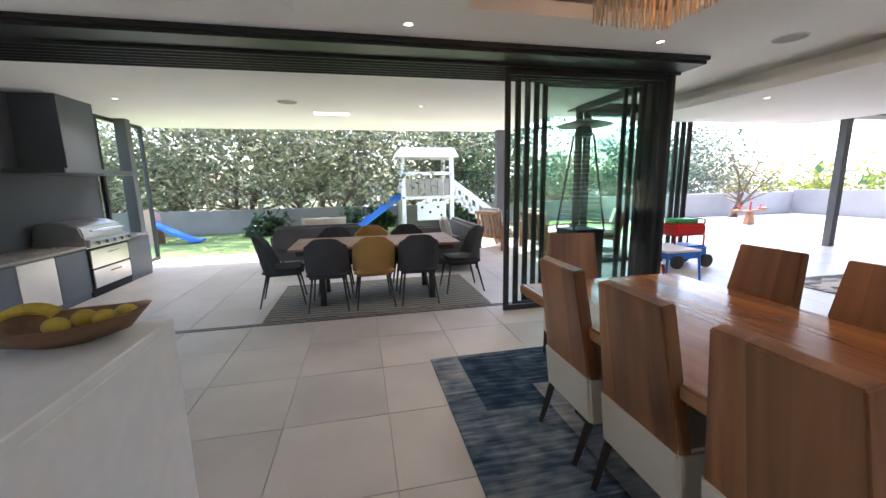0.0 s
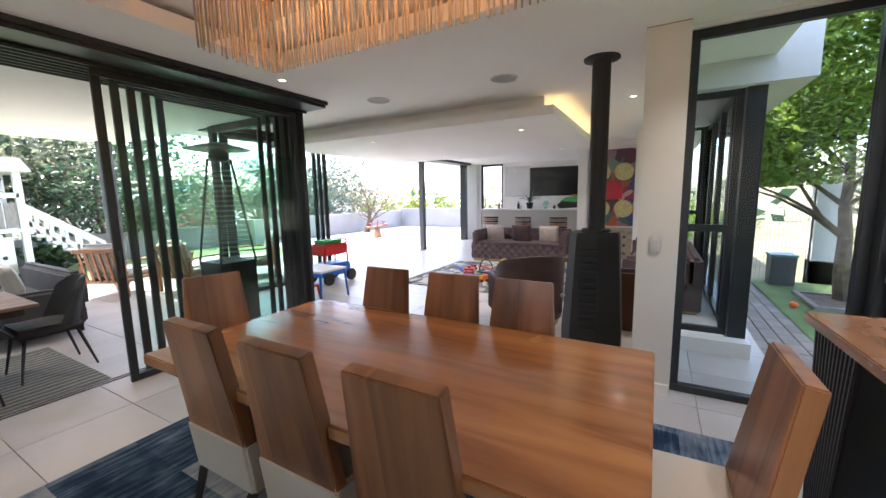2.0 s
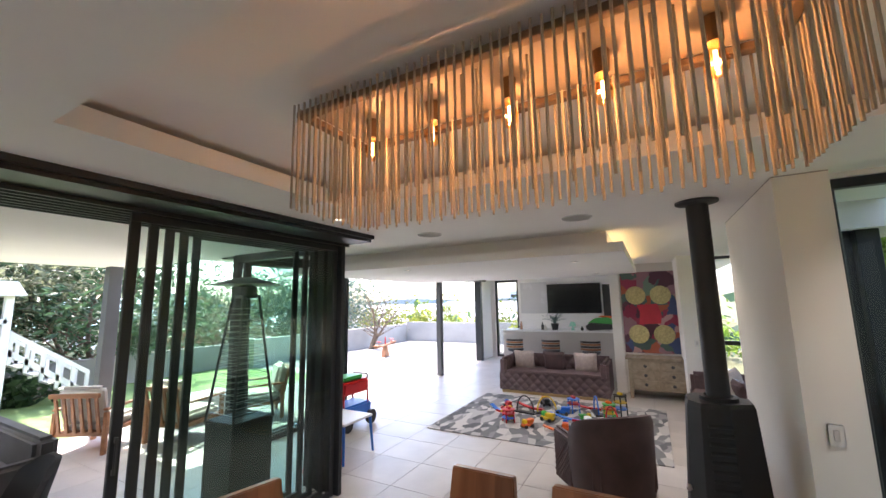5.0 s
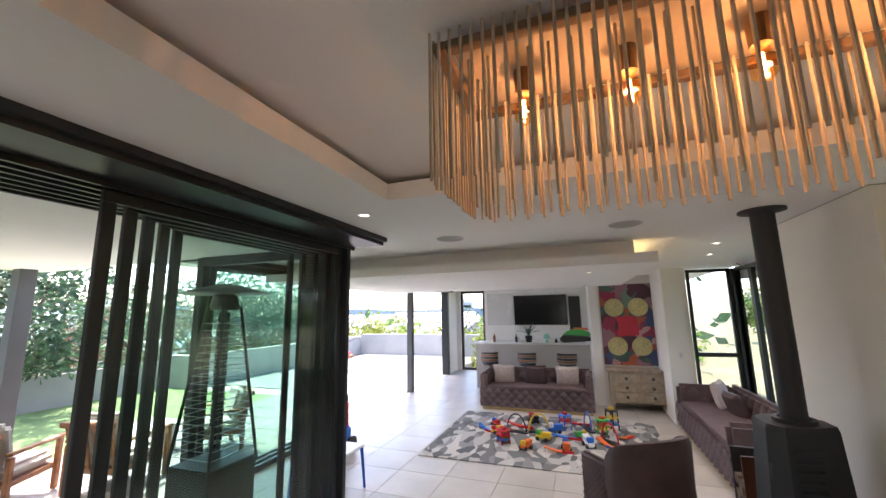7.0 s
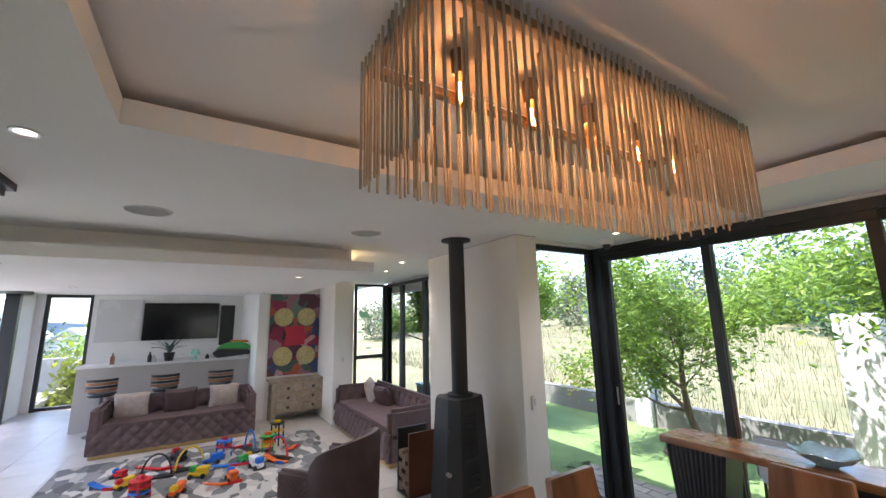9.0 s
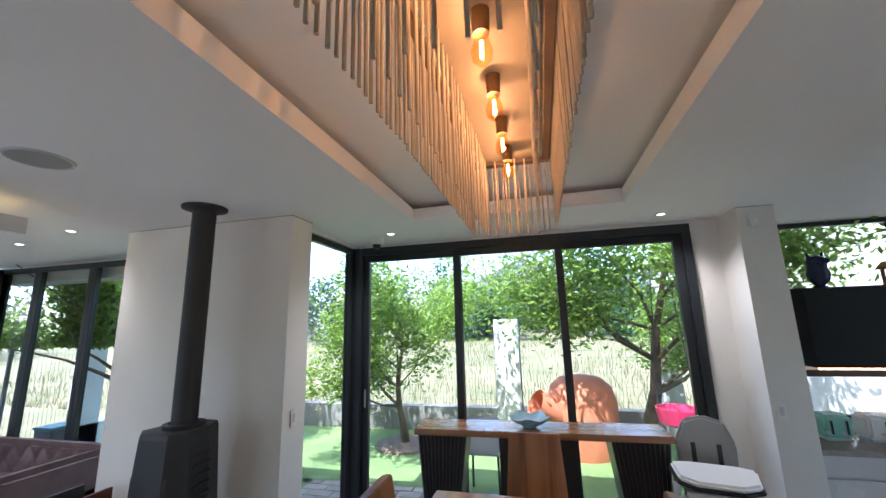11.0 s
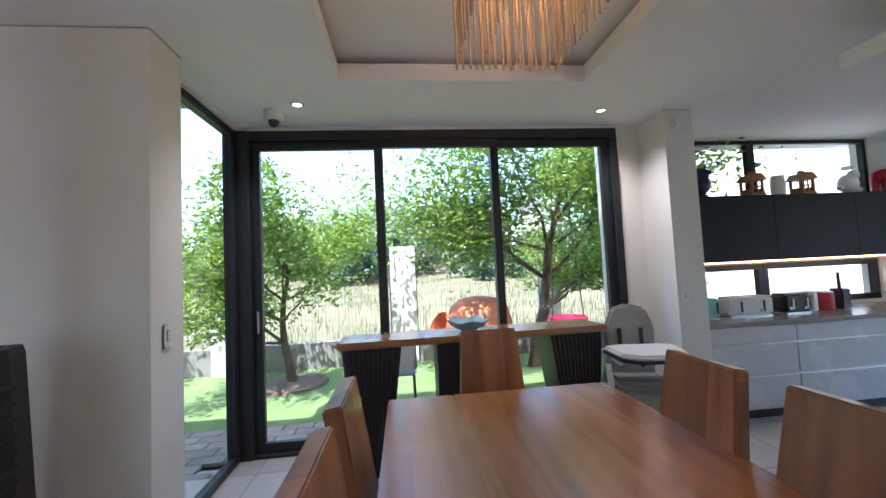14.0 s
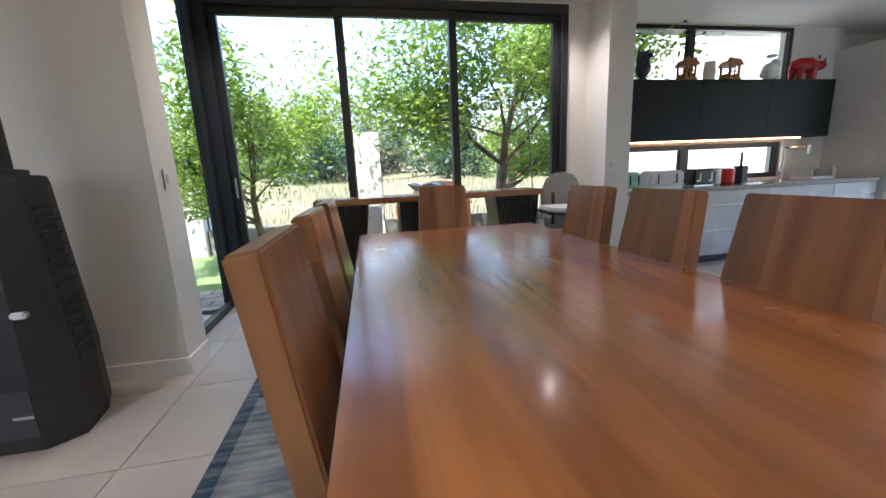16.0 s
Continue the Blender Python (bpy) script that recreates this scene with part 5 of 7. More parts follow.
for x0, x1 in ((-0.72, 0.19), (-1.64, -0.72), (-2.56, -1.64), (-3.2, -2.56)):
    cabinet(x0, x1)
solid("worktop", box(B(), -3.2, 0.195, -1.418, -0.75, 0.806, 0.845, 0.004, 1), STONE, "grey quartz kitchen worktop", "worktop")
for i, (x0, x1) in enumerate(((-1.08, -0.18), (-2.02, -1.08), (-2.96, -2.02))):
    ob = thing("wall_cabinet", "charcoal wall cabinet with a flap front", "wall cabinet", pose((x0 + x1) / 2, -1.38, 1.36), "kitchen wall cabinets")
    h = (x1 - x0) / 2
    part("body", box(B(), -h, h, -0.035, 0.16, 0, 0.66), DARK_L, ob)
    part("door", box(B(), -h + 0.001, h - 0.001, 0.16, 0.18, 0, 0.66, 0.002, 1), DARK_L, ob)
solid("led_strip", box(B(), -2.56, -0.2, -1.24, -1.21, 1.345, 1.36), UNDER, "warm glowing led strip under the wall cabinets", "led strip")
tc3 = thing("tall_cabinet", "tall white kitchen cabinet at the end", "cabinet", pose(-3.5, -1.18, 0))
part("body", box(B(), -0.29, 0.29, -0.42, 0.45, 0, 2.4, 0.003, 1), WHITE_L, tc3)
part("door", box(B(), -0.28, 0.28, 0.45, 0.47, 0.1, 2.38, 0.003, 1), WHITE_L, tc3)
ov = thing("oven_tower", "tall cabinet with built-in dark ovens", "oven", pose(-4.2, -1.1, 0))
part("body", box(B(), -0.35, 0.35, -0.48, 0.5, 0, 2.4, 0.003, 1), WHITE_L, ov)
for z in (0.8, 1.4):
    part("oven_door", box(B(), -0.3, 0.3, 0.5, 0.52, z, z + 0.5, 0.005, 1), SCREEN, ov, "black glass oven door")


def toaster(x, col, w, label):
    ob = thing("toaster", label, "toaster", pose(x, -1.08, 0.845), "worktop appliances")
    part("body", box(B(), -w / 2, w / 2, -0.09, 0.09, 0.012, 0.19, 0.025, 3), col, ob, "", True)
    part("slot", box(B(), -w / 2 + 0.03, w / 2 - 0.03, -0.035, -0.015, 0.186, 0.192), BLK_P, ob)
    part("slot", box(B(), -w / 2 + 0.03, w / 2 - 0.03, 0.015, 0.035, 0.186, 0.192), BLK_P, ob)
    for k in (-1, 1):
        part("lever", box(B(), k * w * 0.25 - 0.006, k * w * 0.25 + 0.006, 0.09, 0.1, 0.05, 0.15), BLK_P if col is not BLK_P else STEEL, ob)
        part("knob", cyl(B(), (k * w * 0.25 + 0.03, 0.09, 0.06), (k * w * 0.25 + 0.03, 0.105, 0.06), 0.014, seg=12), STEEL, ob)
    part("foot", box(B(), -w / 2 + 0.02, w / 2 - 0.02, -0.08, 0.08, 0, 0.014), STEEL, ob)


toaster(-0.12, MINT, 0.2, "mint enamel toaster on the worktop")
toaster(-0.53, WHT_P, 0.46, "long white toaster on the worktop")
toaster(-1.02, BLK_P, 0.3, "black two-slot toaster on the worktop")
for x, h, mt, lb in ((-1.28, 0.18, WHT_P, "white canister on the worktop"), (-1.47, 0.17, RED_P, "red canister on the worktop")):
    cn = thing("canister", lb, "canister", pose(x, -1.15, 0.845), "worktop canisters")
    part("jar", lathe(B(), [(0.072, 0), (0.08, 0.01), (0.08, h - 0.02), (0.074, h)], 24), mt, cn, "", True)
    part("lid", lathe(B(), [(0.074, h), (0.074, h + 0.01), (0.02, h + 0.018)], 24), STEEL, cn, "steel lid")
kb = thing("knife_block", "black knife block with black handled knives", "knife block", pose(-1.66, -1.15, 0.845))
part("block", box(B(), -0.05, 0.05, -0.06, 0.06, 0, 0.2, 0.01), BLK_P, kb)
for i, (x, h) in enumerate(((-0.035, 0.34), (-0.01, 0.36), (0.015, 0.3), (0.035, 0.28))):
    part("knife_handle", box(B(), x - 0.01, x + 0.01, -0.03 + 0.02 * i - 0.012, -0.03 + 0.02 * i + 0.012, 0.19, h, 0.005), BLK_P, kb)
fc = thing("kitchen_tap", "tall chrome kitchen tap", "tap", pose(-2.42, -1.28, 0.845))
part("body", cyl(B(), (0, 0, 0), (0, 0, 0.4), 0.018, seg=14), CHROME, fc, "", True)
part("spout", cyl(B(), (0, 0, 0.39), (-0.06, 0.24, 0.39), 0.013, seg=12), CHROME, fc, "", True)
part("nozzle", cyl(B(), (-0.06, 0.24, 0.4), (-0.06, 0.24, 0.3), 0.016, seg=12), CHROME, fc, "", True)
part("lever", cyl(B(), (0.015, 0, 0.08), (0.08, 0.02, 0.12), 0.007, seg=8), CHROME, fc)
dk = thing("dish_rack", "white dish rack with green tubs by the sink", "dish rack", pose(-2.72, -1.15, 0.845))
part("tray", box(B(), -0.16, 0.16, -0.13, 0.13, 0, 0.03, 0.008), WHT_P, dk)
for i in range(5):
    part("wire", box(B(), -0.15 + 0.075 * i - 0.003, -0.15 + 0.075 * i + 0.003, -0.12, 0.12, 0.03, 0.12), STEEL, dk)
part("tub", lathe(B(), [(0.04, 0.03), (0.05, 0.13), (0.045, 0.13)], 16), MINT, dk, "green tub", True)
solid("soap_bottle", lathe(B(), [(0.03, 0), (0.032, 0.1), (0.012, 0.13), (0.012, 0.16)], 14), WHT_P, "white soap bottle beside the sink", "bottle", pose(-2.98, -1.1, 0.845), "", True)

# ornaments on the wall cabinets
SH = 2.021
bm = B()
lathe(bm, [(0.05, 0.0), (0.05, 0.02), (0.03, 0.03), (0.07, 0.07), (0.085, 0.13), (0.07, 0.19), (0.075, 0.23), (0.06, 0.28), (0.02, 0.3)], 18)
cyl(bm, (-0.045, 0, 0.27), (-0.06, 0, 0.33), 0.022, 0.003, 8)
cyl(bm, (0.045, 0, 0.27), (0.06, 0, 0.33), 0.022, 0.003, 8)
for s in (-1, 1):
    cyl(bm, (s * 0.03, 0.06, 0.24), (s * 0.03, 0.085, 0.24), 0.028, 0.024, 14)
solid("owl_figurine", bm, mat("dark blue glaze", (0.02, 0.025, 0.07), 0.2, var=0.3, vscale=20), "dark blue ceramic owl figurine on the wall cabinet", "figurine", pose(-0.36, -1.27, SH), "", True)
LANT = mat("orange brown timber", (0.4, 0.16, 0.045), 0.5, var=0.2, vscale=12)


def lantern(x):
    ob = thing("lantern", "small orange wooden house lantern", "lantern", pose(x, -1.27, SH), "wooden lanterns")
    for sx in (-1, 1):
        for sy in (-1, 1):
            part("post", box(B(), sx * 0.06 - 0.01, sx * 0.06 + 0.01, sy * 0.06 - 0.01, sy * 0.06 + 0.01, 0.02, 0.15), LANT, ob)
        part("side", box(B(), sx * 0.06 - 0.003, sx * 0.06 + 0.003, -0.05, 0.05, 0.02, 0.07), LANT, ob)
    part("base", box(B(), -0.08, 0.08, -0.08, 0.08, 0, 0.02), LANT, ob)
    part("cross", box(B(), -0.05, 0.05, 0.056, 0.064, 0.08, 0.095), LANT, ob)
    part("cross", box(B(), -0.007, 0.007, 0.056, 0.064, 0.02, 0.15), LANT, ob)
    part("roof", prism(B(), [(-0.1, 0.15), (0.1, 0.15), (0.04, 0.22), (-0.04, 0.22)], "y", -0.09, 0.09, 0.004), LANT, ob)
    part("chimney", box(B(), -0.02, 0.02, -0.02, 0.02, 0.22, 0.25), LANT, ob)


lantern(-0.92)
lantern(-1.5)
solid("vase", lathe(B(), [(0.06, 0), (0.065, 0.1), (0.055, 0.19), (0.058, 0.2), (0.05, 0.2), (0.05, 0.17)], 20), WHT_P, "plain white ceramic vase on the wall cabinet", "vase", pose(-1.22, -1.27, SH), "", True)
bm = B()
ball(bm, (0, 0, 0.1), (0.1, 0.075, 0.1), 16, 10)
ball(bm, (0.07, 0, 0.19), (0.055, 0.05, 0.055), 14, 9)
ball(bm, (0.01, 0.02, 0.27), (0.055, 0.015, 0.025), 12, 8)
ball(bm, (0.01, -0.02, 0.27), (0.06, 0.015, 0.022), 12, 8)
ball(bm, (-0.1, 0, 0.06), 0.03, 10, 7)
ball(bm, (0.08, 0.0, 0.03), (0.06, 0.06, 0.03), 12, 7)
solid("rabbit_figurine", bm, WHT_P, "white ceramic rabbit figurine on the wall cabinet", "figurine", pose(-2.05, -1.27, SH, 0, 0, 180), "", True)
bm = B()
ball(bm, (0, 0, 0.17), (0.2, 0.075, 0.085), 18, 12)
ball(bm, (0.22, 0, 0.17), (0.09, 0.05, 0.055), 14, 10)
cyl(bm, (0.28, 0, 0.18), (0.31, 0, 0.27), 0.02, 0.003, 8)
for x in (-0.13, -0.09, 0.1, 0.14):
    cyl(bm, (x, 0.035 if x in (-0.13, 0.14) else -0.035, 0.14), (x, 0.035 if x in (-0.13, 0.14) else -0.035, 0.0), 0.035, 0.028, 10)
cyl(bm, (-0.19, 0, 0.2), (-0.27, 0, 0.1), 0.01, 0.005, 6)
cyl(bm, (0.16, 0.03, 0.24), (0.15, 0.05, 0.28), 0.016, 0.004, 6)
cyl(bm, (0.16, -0.03, 0.24), (0.15, -0.05, 0.28), 0.016, 0.004, 6)
solid("rhino_figurine", bm, mat("red glossy resin", (0.4, 0.01, 0.02), 0.2, var=0.05), "glossy red rhinoceros figurine on the wall cabinet", "figurine", pose(-2.55, -1.27, SH, 0, 0, 180), "", True)

# island with fruit
isl = thing("kitchen_island", "white kitchen island with a waterfall quartz top", "island", pose(0, 0, 0))
part("top", box(B(), -2.7, -0.245, 1.0, 1.89, 0.86, 0.9, 0.004, 1), QUARTZ, isl, "white quartz top")
part("waterfall_side", box(B(), -0.285, -0.245, 1.0, 1.89, 0.0, 0.86, 0.004, 1), QUARTZ, isl)
part("body", box(B(), -2.65, -0.285, 1.04, 1.85, 0.09, 0.86), WHITE_L, isl)
part("kickboard", box(B(), -2.6, -0.32, 1.1, 1.8, 0.0, 0.09), BLK_P, isl)
fb = thing("fruit_bowl", "long wooden dough bowl on the island", "bowl", pose(-0.5, 1.7, 0.9, 0, 0, 12) @ Matrix.Scale(0.86, 4))
bm = B()
for k, (rx, ry, z) in enumerate(((0.1, 0.06, 0.0), (0.22, 0.12, 0.035), (0.3, 0.17, 0.1), (0.285, 0.16, 0.1), (0.2, 0.11, 0.05), (0.05, 0.03, 0.03))):
    ring_ = [bm.verts.new((rx * math.cos(6.2832 * i / 32), ry * math.sin(6.2832 * i / 32), z + 0.03 * abs(math.cos(6.2832 * i / 32)) ** 3 * (1 if 1 < k < 4 else 0))) for i in range(32)]
    if k:
        for i in range(32):
            bm.faces.new((last[i], last[(i + 1) % 32], ring_[(i + 1) % 32], ring_[i]))
    else:
        bm.faces.new(ring_[::-1])
    last = ring_
bm.faces.new(last)
part("bowl", bm, wood("carved wood", (0.3, 0.17, 0.09), (0.15, 0.075, 0.04), "x", 0.55, 0.0), fb, "", True)
BAN = mat("ripe banana skin", (0.6, 0.42, 0.05), 0.5, var=0.25, vscale=14)
for k in range(3):
    bm = B()
    prev = None
    for q in range(9):
        t = -0.9 + 1.8 * q / 8
        p = (-0.1 + 0.11 * math.sin(t), -0.05 + 0.028 * k + 0.02 * math.cos(t), 0.085 + 0.075 * math.cos(t))
        if prev:
            cyl(bm, prev, p, 0.017 * (1 - 0.5 * abs((q - 1) / 7 - 0.5) ** 2), 0.017 * (1 - 0.5 * abs(q / 8 - 0.5) ** 2), 8)
        prev = p
    solid("banana", bm, BAN, "ripe yellow banana in the bowl", "fruit", pose(-0.5, 1.7, 0.9, 0, 0, 12) @ Matrix.Scale(0.86, 4), "fruit in the bowl", True)
for k, (x, y, mt) in enumerate(((0.06, 0.02, BAN), (0.14, -0.02, LEAF_Y), (0.0, -0.06, BAN), (0.2, 0.03, LEAF_Y))):
    solid("lemon", ball(B(), (x, y, 0.09), (0.045, 0.036, 0.036), 14, 10), BAN, "yellow lemon in the bowl", "fruit", pose(-0.5, 1.7, 0.9, 0, 0, 12) @ Matrix.Scale(0.86, 4), "fruit in the bowl", True)
solid("wooden_board", lathe(B(), [(0.14, 0), (0.145, 0.01), (0.14, 0.02)], 28), TIMBER, "round wooden board on the island", "board", pose(-0.6, 1.2, 0.9))

# ---- patio ----
solid("area_rug", box(B(), -0.54, 2.02, 4.33, 5.85, 0.001, 0.01, 0.003, 1), RUG_PALM, "grey outdoor rug with palm frond pattern", "rug")
pt = thing("patio_table", "hardwood patio dining table on black legs", "table", pose(0.72, 5.06, 0))
for k in range(7):
    part("slat", box(B(), -1.0, 1.0, -0.45 + 0.129 * k, -0.45 + 0.129 * k + 0.124, 0.7, 0.73, 0.004, 1), PTABLE, pt)
part("apron", box(B(), -0.92, 0.92, -0.4, 0.4, 0.64, 0.7), DKWOOD, pt)
for sx in (-1, 1):
    for sy in (-1, 1):
        part("leg", box(B(), sx * 0.66 - 0.035, sx * 0.66 + 0.035, sy * 0.3 - 0.035, sy * 0.3 + 0.035, 0.01, 0.64, 0.004, 1), DKWOOD, pt)


def shell_chair(x, y, a, material, colour):
    ob = thing("patio_chair", colour + " fabric shell chair with slim black legs", "chair", pose(x, y, 0, 0, 0, a), "chairs round the patio table")
    bm = B()
    n, mrow = 12, 9
    g = {}
    for i in range(n + 1):
        for j in range(mrow + 1):
            u, v = 2 * i / n - 1, j / mrow
            w = 0.235 * (1 - 0.12 * v ** 3) * (1 - 0.25 * max(0, v - 0.82) / 0.18 * abs(u) ** 2)
            yb = -0.2 - 0.09 * v + 0.16 * (abs(u) ** 2.4) * (1 - 0.55 * v)
            z = 0.44 + 0.42 * v - 0.05 * max(0, v - 0.75) / 0.25 * abs(u) ** 3
            for s, off in ((0, 0.0), (1, 0.035)):
                g[s, i, j] = bm.verts.new((u * w * (1 + 0.05 * s), yb - off, z))
    for s in (0, 1):
        for i in range(n):
            for j in range(mrow):
                q = (g[s, i, j], g[s, i + 1, j], g[s, i + 1, j + 1], g[s, i, j + 1])
                bm.faces.new(q if s == 1 else q[::-1])
    for i in range(n):
        bm.faces.new((g[0, i, mrow], g[0, i + 1, mrow], g[1, i + 1, mrow], g[1, i, mrow])[::-1])
        bm.faces.new((g[0, i, 0], g[0, i + 1, 0], g[1, i + 1, 0], g[1, i, 0]))
    for j in range(mrow):
        bm.faces.new((g[0, 0, j], g[0, 0, j + 1], g[1, 0, j + 1], g[1, 0, j])[::-1])
        bm.faces.new((g[0, n, j], g[0, n, j + 1], g[1, n, j + 1], g[1, n, j]))
    part("backrest", bm, material, ob, "", True)
    part("seat", box(B(), -0.235, 0.235, -0.22, 0.24, 0.38, 0.47, 0.035, 3), material, ob, "", True)
    for sx in (-1, 1):
        part("leg", cyl(B(), (sx * 0.17, 0.17, 0.4), (sx * 0.22, 0.24, 0.01), 0.015, 0.009, 8), DKWOOD, ob, "slim black leg")
        part("leg", cyl(B(), (sx * 0.17, -0.17, 0.4), (sx * 0.22, -0.27, 0.01), 0.015, 0.009, 8), DKWOOD, ob, "slim black leg")
    return ob


for x, y, a, m_, c_ in ((0.14, 4.74, 0, FAB_G, "charcoal"), (0.66, 4.74, 3, FAB_M, "mustard"), (1.2, 4.74, -2, FAB_G, "charcoal"), (0.18, 5.36, 180, FAB_G, "charcoal"), (0.68, 5.36, 180, FAB_M, "mustard"), (1.18, 5.36, 180, FAB_G, "charcoal"), (-0.42, 5.05, -84, FAB_G, "charcoal"), (1.83, 5.05, 90, FAB_G, "charcoal")):
    shell_chair(x, y, a, m_, c_)


def patio_sofa(m, label, w, fab):
    ob = thing("patio_sofa", label, "sofa", m)
    part("base", box(B(), -w / 2, w / 2, -0.42, 0.42, 0.12, 0.3, 0.02), fab, ob, "", True)
    part("seat", box(B(), -w / 2 + 0.1, w / 2 - 0.1, -0.3, 0.42, 0.3, 0.45, 0.05, 3), fab, ob, "", True)
    part("back", box(B(), -w / 2, w / 2, -0.46, -0.28, 0.3, 0.74, 0.05, 3), fab, ob, "", True)
    for s in (-1, 1):
        part("arm", box(B(), s * w / 2 - 0.07, s * w / 2 + 0.07, -0.4, 0.42, 0.15, 0.58, 0.04, 3), fab, ob, "", True)
        for y in (-0.38, 0.36):
            part("leg", cyl(B(), (s * (w / 2 - 0.1), y, 0.14), (s * (w / 2 - 0.1), y, 0), 0.02, seg=8), DKWOOD, ob)
    return ob


patio_sofa(pose(2.05, 7.0, 0, 0, 0, 90), "dark grey outdoor sofa on the patio", 1.7, FAB_K)
patio_sofa(pose(-0.2, 7.6, 0, 0, 0, 0), "dark grey outdoor sofa behind the dining set", 1.5, FAB_K)
for x, y, a in ((2.0, 6.7, 80), (-0.3, 7.45, 5), (0.05, 7.45, -8)):
    cushion(pose(x, y, 0.66, -15, 0, a), 0.45, 0.4, FAB_B, "pale beige outdoor scatter cushion")


def slat_armchair(m, label):
    ob = thing("outdoor_armchair", label, "armchair", m, "timber outdoor chairs")
    for s in (-1, 1):
        part("leg", box(B(), s * 0.34 - 0.025, s * 0.34 + 0.025, 0.28, 0.34, 0, 0.6, 0.006, 1), TIMBER, ob)
        part("leg", box(B(), s * 0.34 - 0.025, s * 0.34 + 0.025, -0.36, -0.3, 0, 0.55, 0.006, 1), TIMBER, ob)
        part("arm", box(B(), s * 0.34 - 0.035, s * 0.34 + 0.035, -0.36, 0.36, 0.57, 0.6, 0.008), TIMBER, ob)
    part("seat_frame", box(B(), -0.33, 0.33, -0.34, 0.32, 0.24, 0.3, 0.005, 1), TIMBER, ob)
    for k in range(6):
        o = part("back_slat", box(B(), -0.28 + 0.105 * k, -0.28 + 0.105 * k + 0.045, -0.012, 0.012, 0.0, 0.52, 0.004, 1), TIMBER, ob)
        o.matrix_basis = pose(0, -0.34, 0.28, 12, 0, 0)
    part("back_rail", box(B(), -0.33, 0.33, -0.48, -0.44, 0.76, 0.82, 0.008), TIMBER, ob)
    part("seat_cushion", box(B(), -0.3, 0.3, -0.3, 0.33, 0.3, 0.44, 0.05, 3), FAB_B, ob, "cream seat cushion", True)
    c = part("back_cushion", box(B(), -0.3, 0.3, -0.07, 0.09, 0.0, 0.46, 0.06, 3), FAB_B, ob, "cream back cushion", True)
    c.matrix_basis = pose(0, -0.26, 0.44, 12, 0, 0)


slat_armchair(pose(3.55, 8.1, 0, 0, 0, -60), "slatted timber armchair with cream cushions")
slat_armchair(pose(4.3, 7.35, 0, 0, 0, -75), "slatted timber armchair with cream cushions")
slat_armchair(pose(5.5, 7.3, 0, 0, 0, 60), "slatted timber armchair with cream cushions")
ct = thing("coffee_table", "low white outdoor coffee table", "table", pose(5.0, 8.2, 0))
part("top", box(B(), -0.5, 0.5, -0.35, 0.35, 0.32, 0.38, 0.01), WHITE_L, ct)
part("base", box(B(), -0.42, 0.42, -0.28, 0.28, 0.0, 0.32, 0.01), WHITE_L, ct)

ht = thing("patio_heater", "tall black pyramid patio heater with a round reflector", "heater", pose(3.54, 4.95, 0))
part("base", box(B(), -0.23, 0.23, -0.23, 0.23, 0.0, 0.78, 0.01), STOVE, ht, "dark base cabinet")
for sx in (-1, 1):
    for sy in (-1, 1):
        part("leg", cyl(B(), (sx * 0.23, sy * 0.23, 0.75), (sx * 0.09, sy * 0.09, 2.05), 0.014, seg=8), STOVE_D, ht)
for s in (-1, 1):
    bm = B()
    for k in range(18):
        z = 0.85 + 0.062 * k
        w = 0.215 - 0.12 * (z - 0.78) / 1.27
        box(bm, -w, w, s * w - 0.002, s * w + 0.002, z, z + 0.005)
        box(bm, s * w - 0.002, s * w + 0.002, -w, w, z, z + 0.005)
    part("guard", bm, STEEL, ht, "wire guard")
part("glass_tube", cyl(B(), (0, 0, 0.78), (0, 0, 2.0), 0.05, seg=16), GLASS, ht, "glass flame tube")
part("head", lathe(B(), [(0.1, 2.02), (0.12, 2.05), (0.1, 2.14), (0.05, 2.17)], 20), STOVE_D, ht)
part("reflector", lathe(B(), [(0.36, 2.16), (0.37, 2.165), (0.1, 2.24), (0.02, 2.25)], 28), STOVE_D, ht, "round reflector hood", True)

# barbecue wall
bq = thing("barbecue", "built-in stainless steel gas barbecue", "barbecue", pose(-3.28, 6.4, 0, 0, 0, -90) @ Matrix.Diagonal((1.0, 1.0, 0.84, 1.0)))
part("firebox", box(B(), -0.45, 0.45, -0.3, 0.3, 0.78, 0.95, 0.015), STEEL, bq)
part("lid", prism(B(), [(-0.3, 0.95), (0.28, 0.95), (0.24, 1.12), (0.05, 1.2), (-0.25, 1.2)], "x", -0.44, 0.44, 0.02), STEEL, bq, "curved steel lid", True)
part("handle", cyl(B(), (-0.36, 0.32, 1.06), (0.36, 0.32, 1.06), 0.014, seg=10), CHROME, bq)
part("panel", box(B(), -0.45, 0.45, 0.3, 0.34, 0.8, 0.93, 0.01), STEEL, bq)
for k in range(5):
    part("knob", cyl(B(), (-0.34 + 0.17 * k, 0.34, 0.865), (-0.34 + 0.17 * k, 0.385, 0.865), 0.03, seg=14), CHROME, bq, "chrome knob")
for k in range(2):
    d = part("drawer", box(B(), -0.42, 0.42, 0.28, 0.31, 0.14 + 0.32 * k, 0.43 + 0.32 * k, 0.008), STEEL, bq)
    part("handle", cyl(B(), (-0.12, 0.34, 0.36 + 0.32 * k), (0.12, 0.34, 0.36 + 0.32 * k), 0.01, seg=8), CHROME, d)
part("body", box(B(), -0.45, 0.45, -0.3, 0.28, 0.0, 0.78), DARK_L, bq)
SLATE = mat("slate blue cabinet", (0.1, 0.115, 0.13), 0.5, var=0.08)
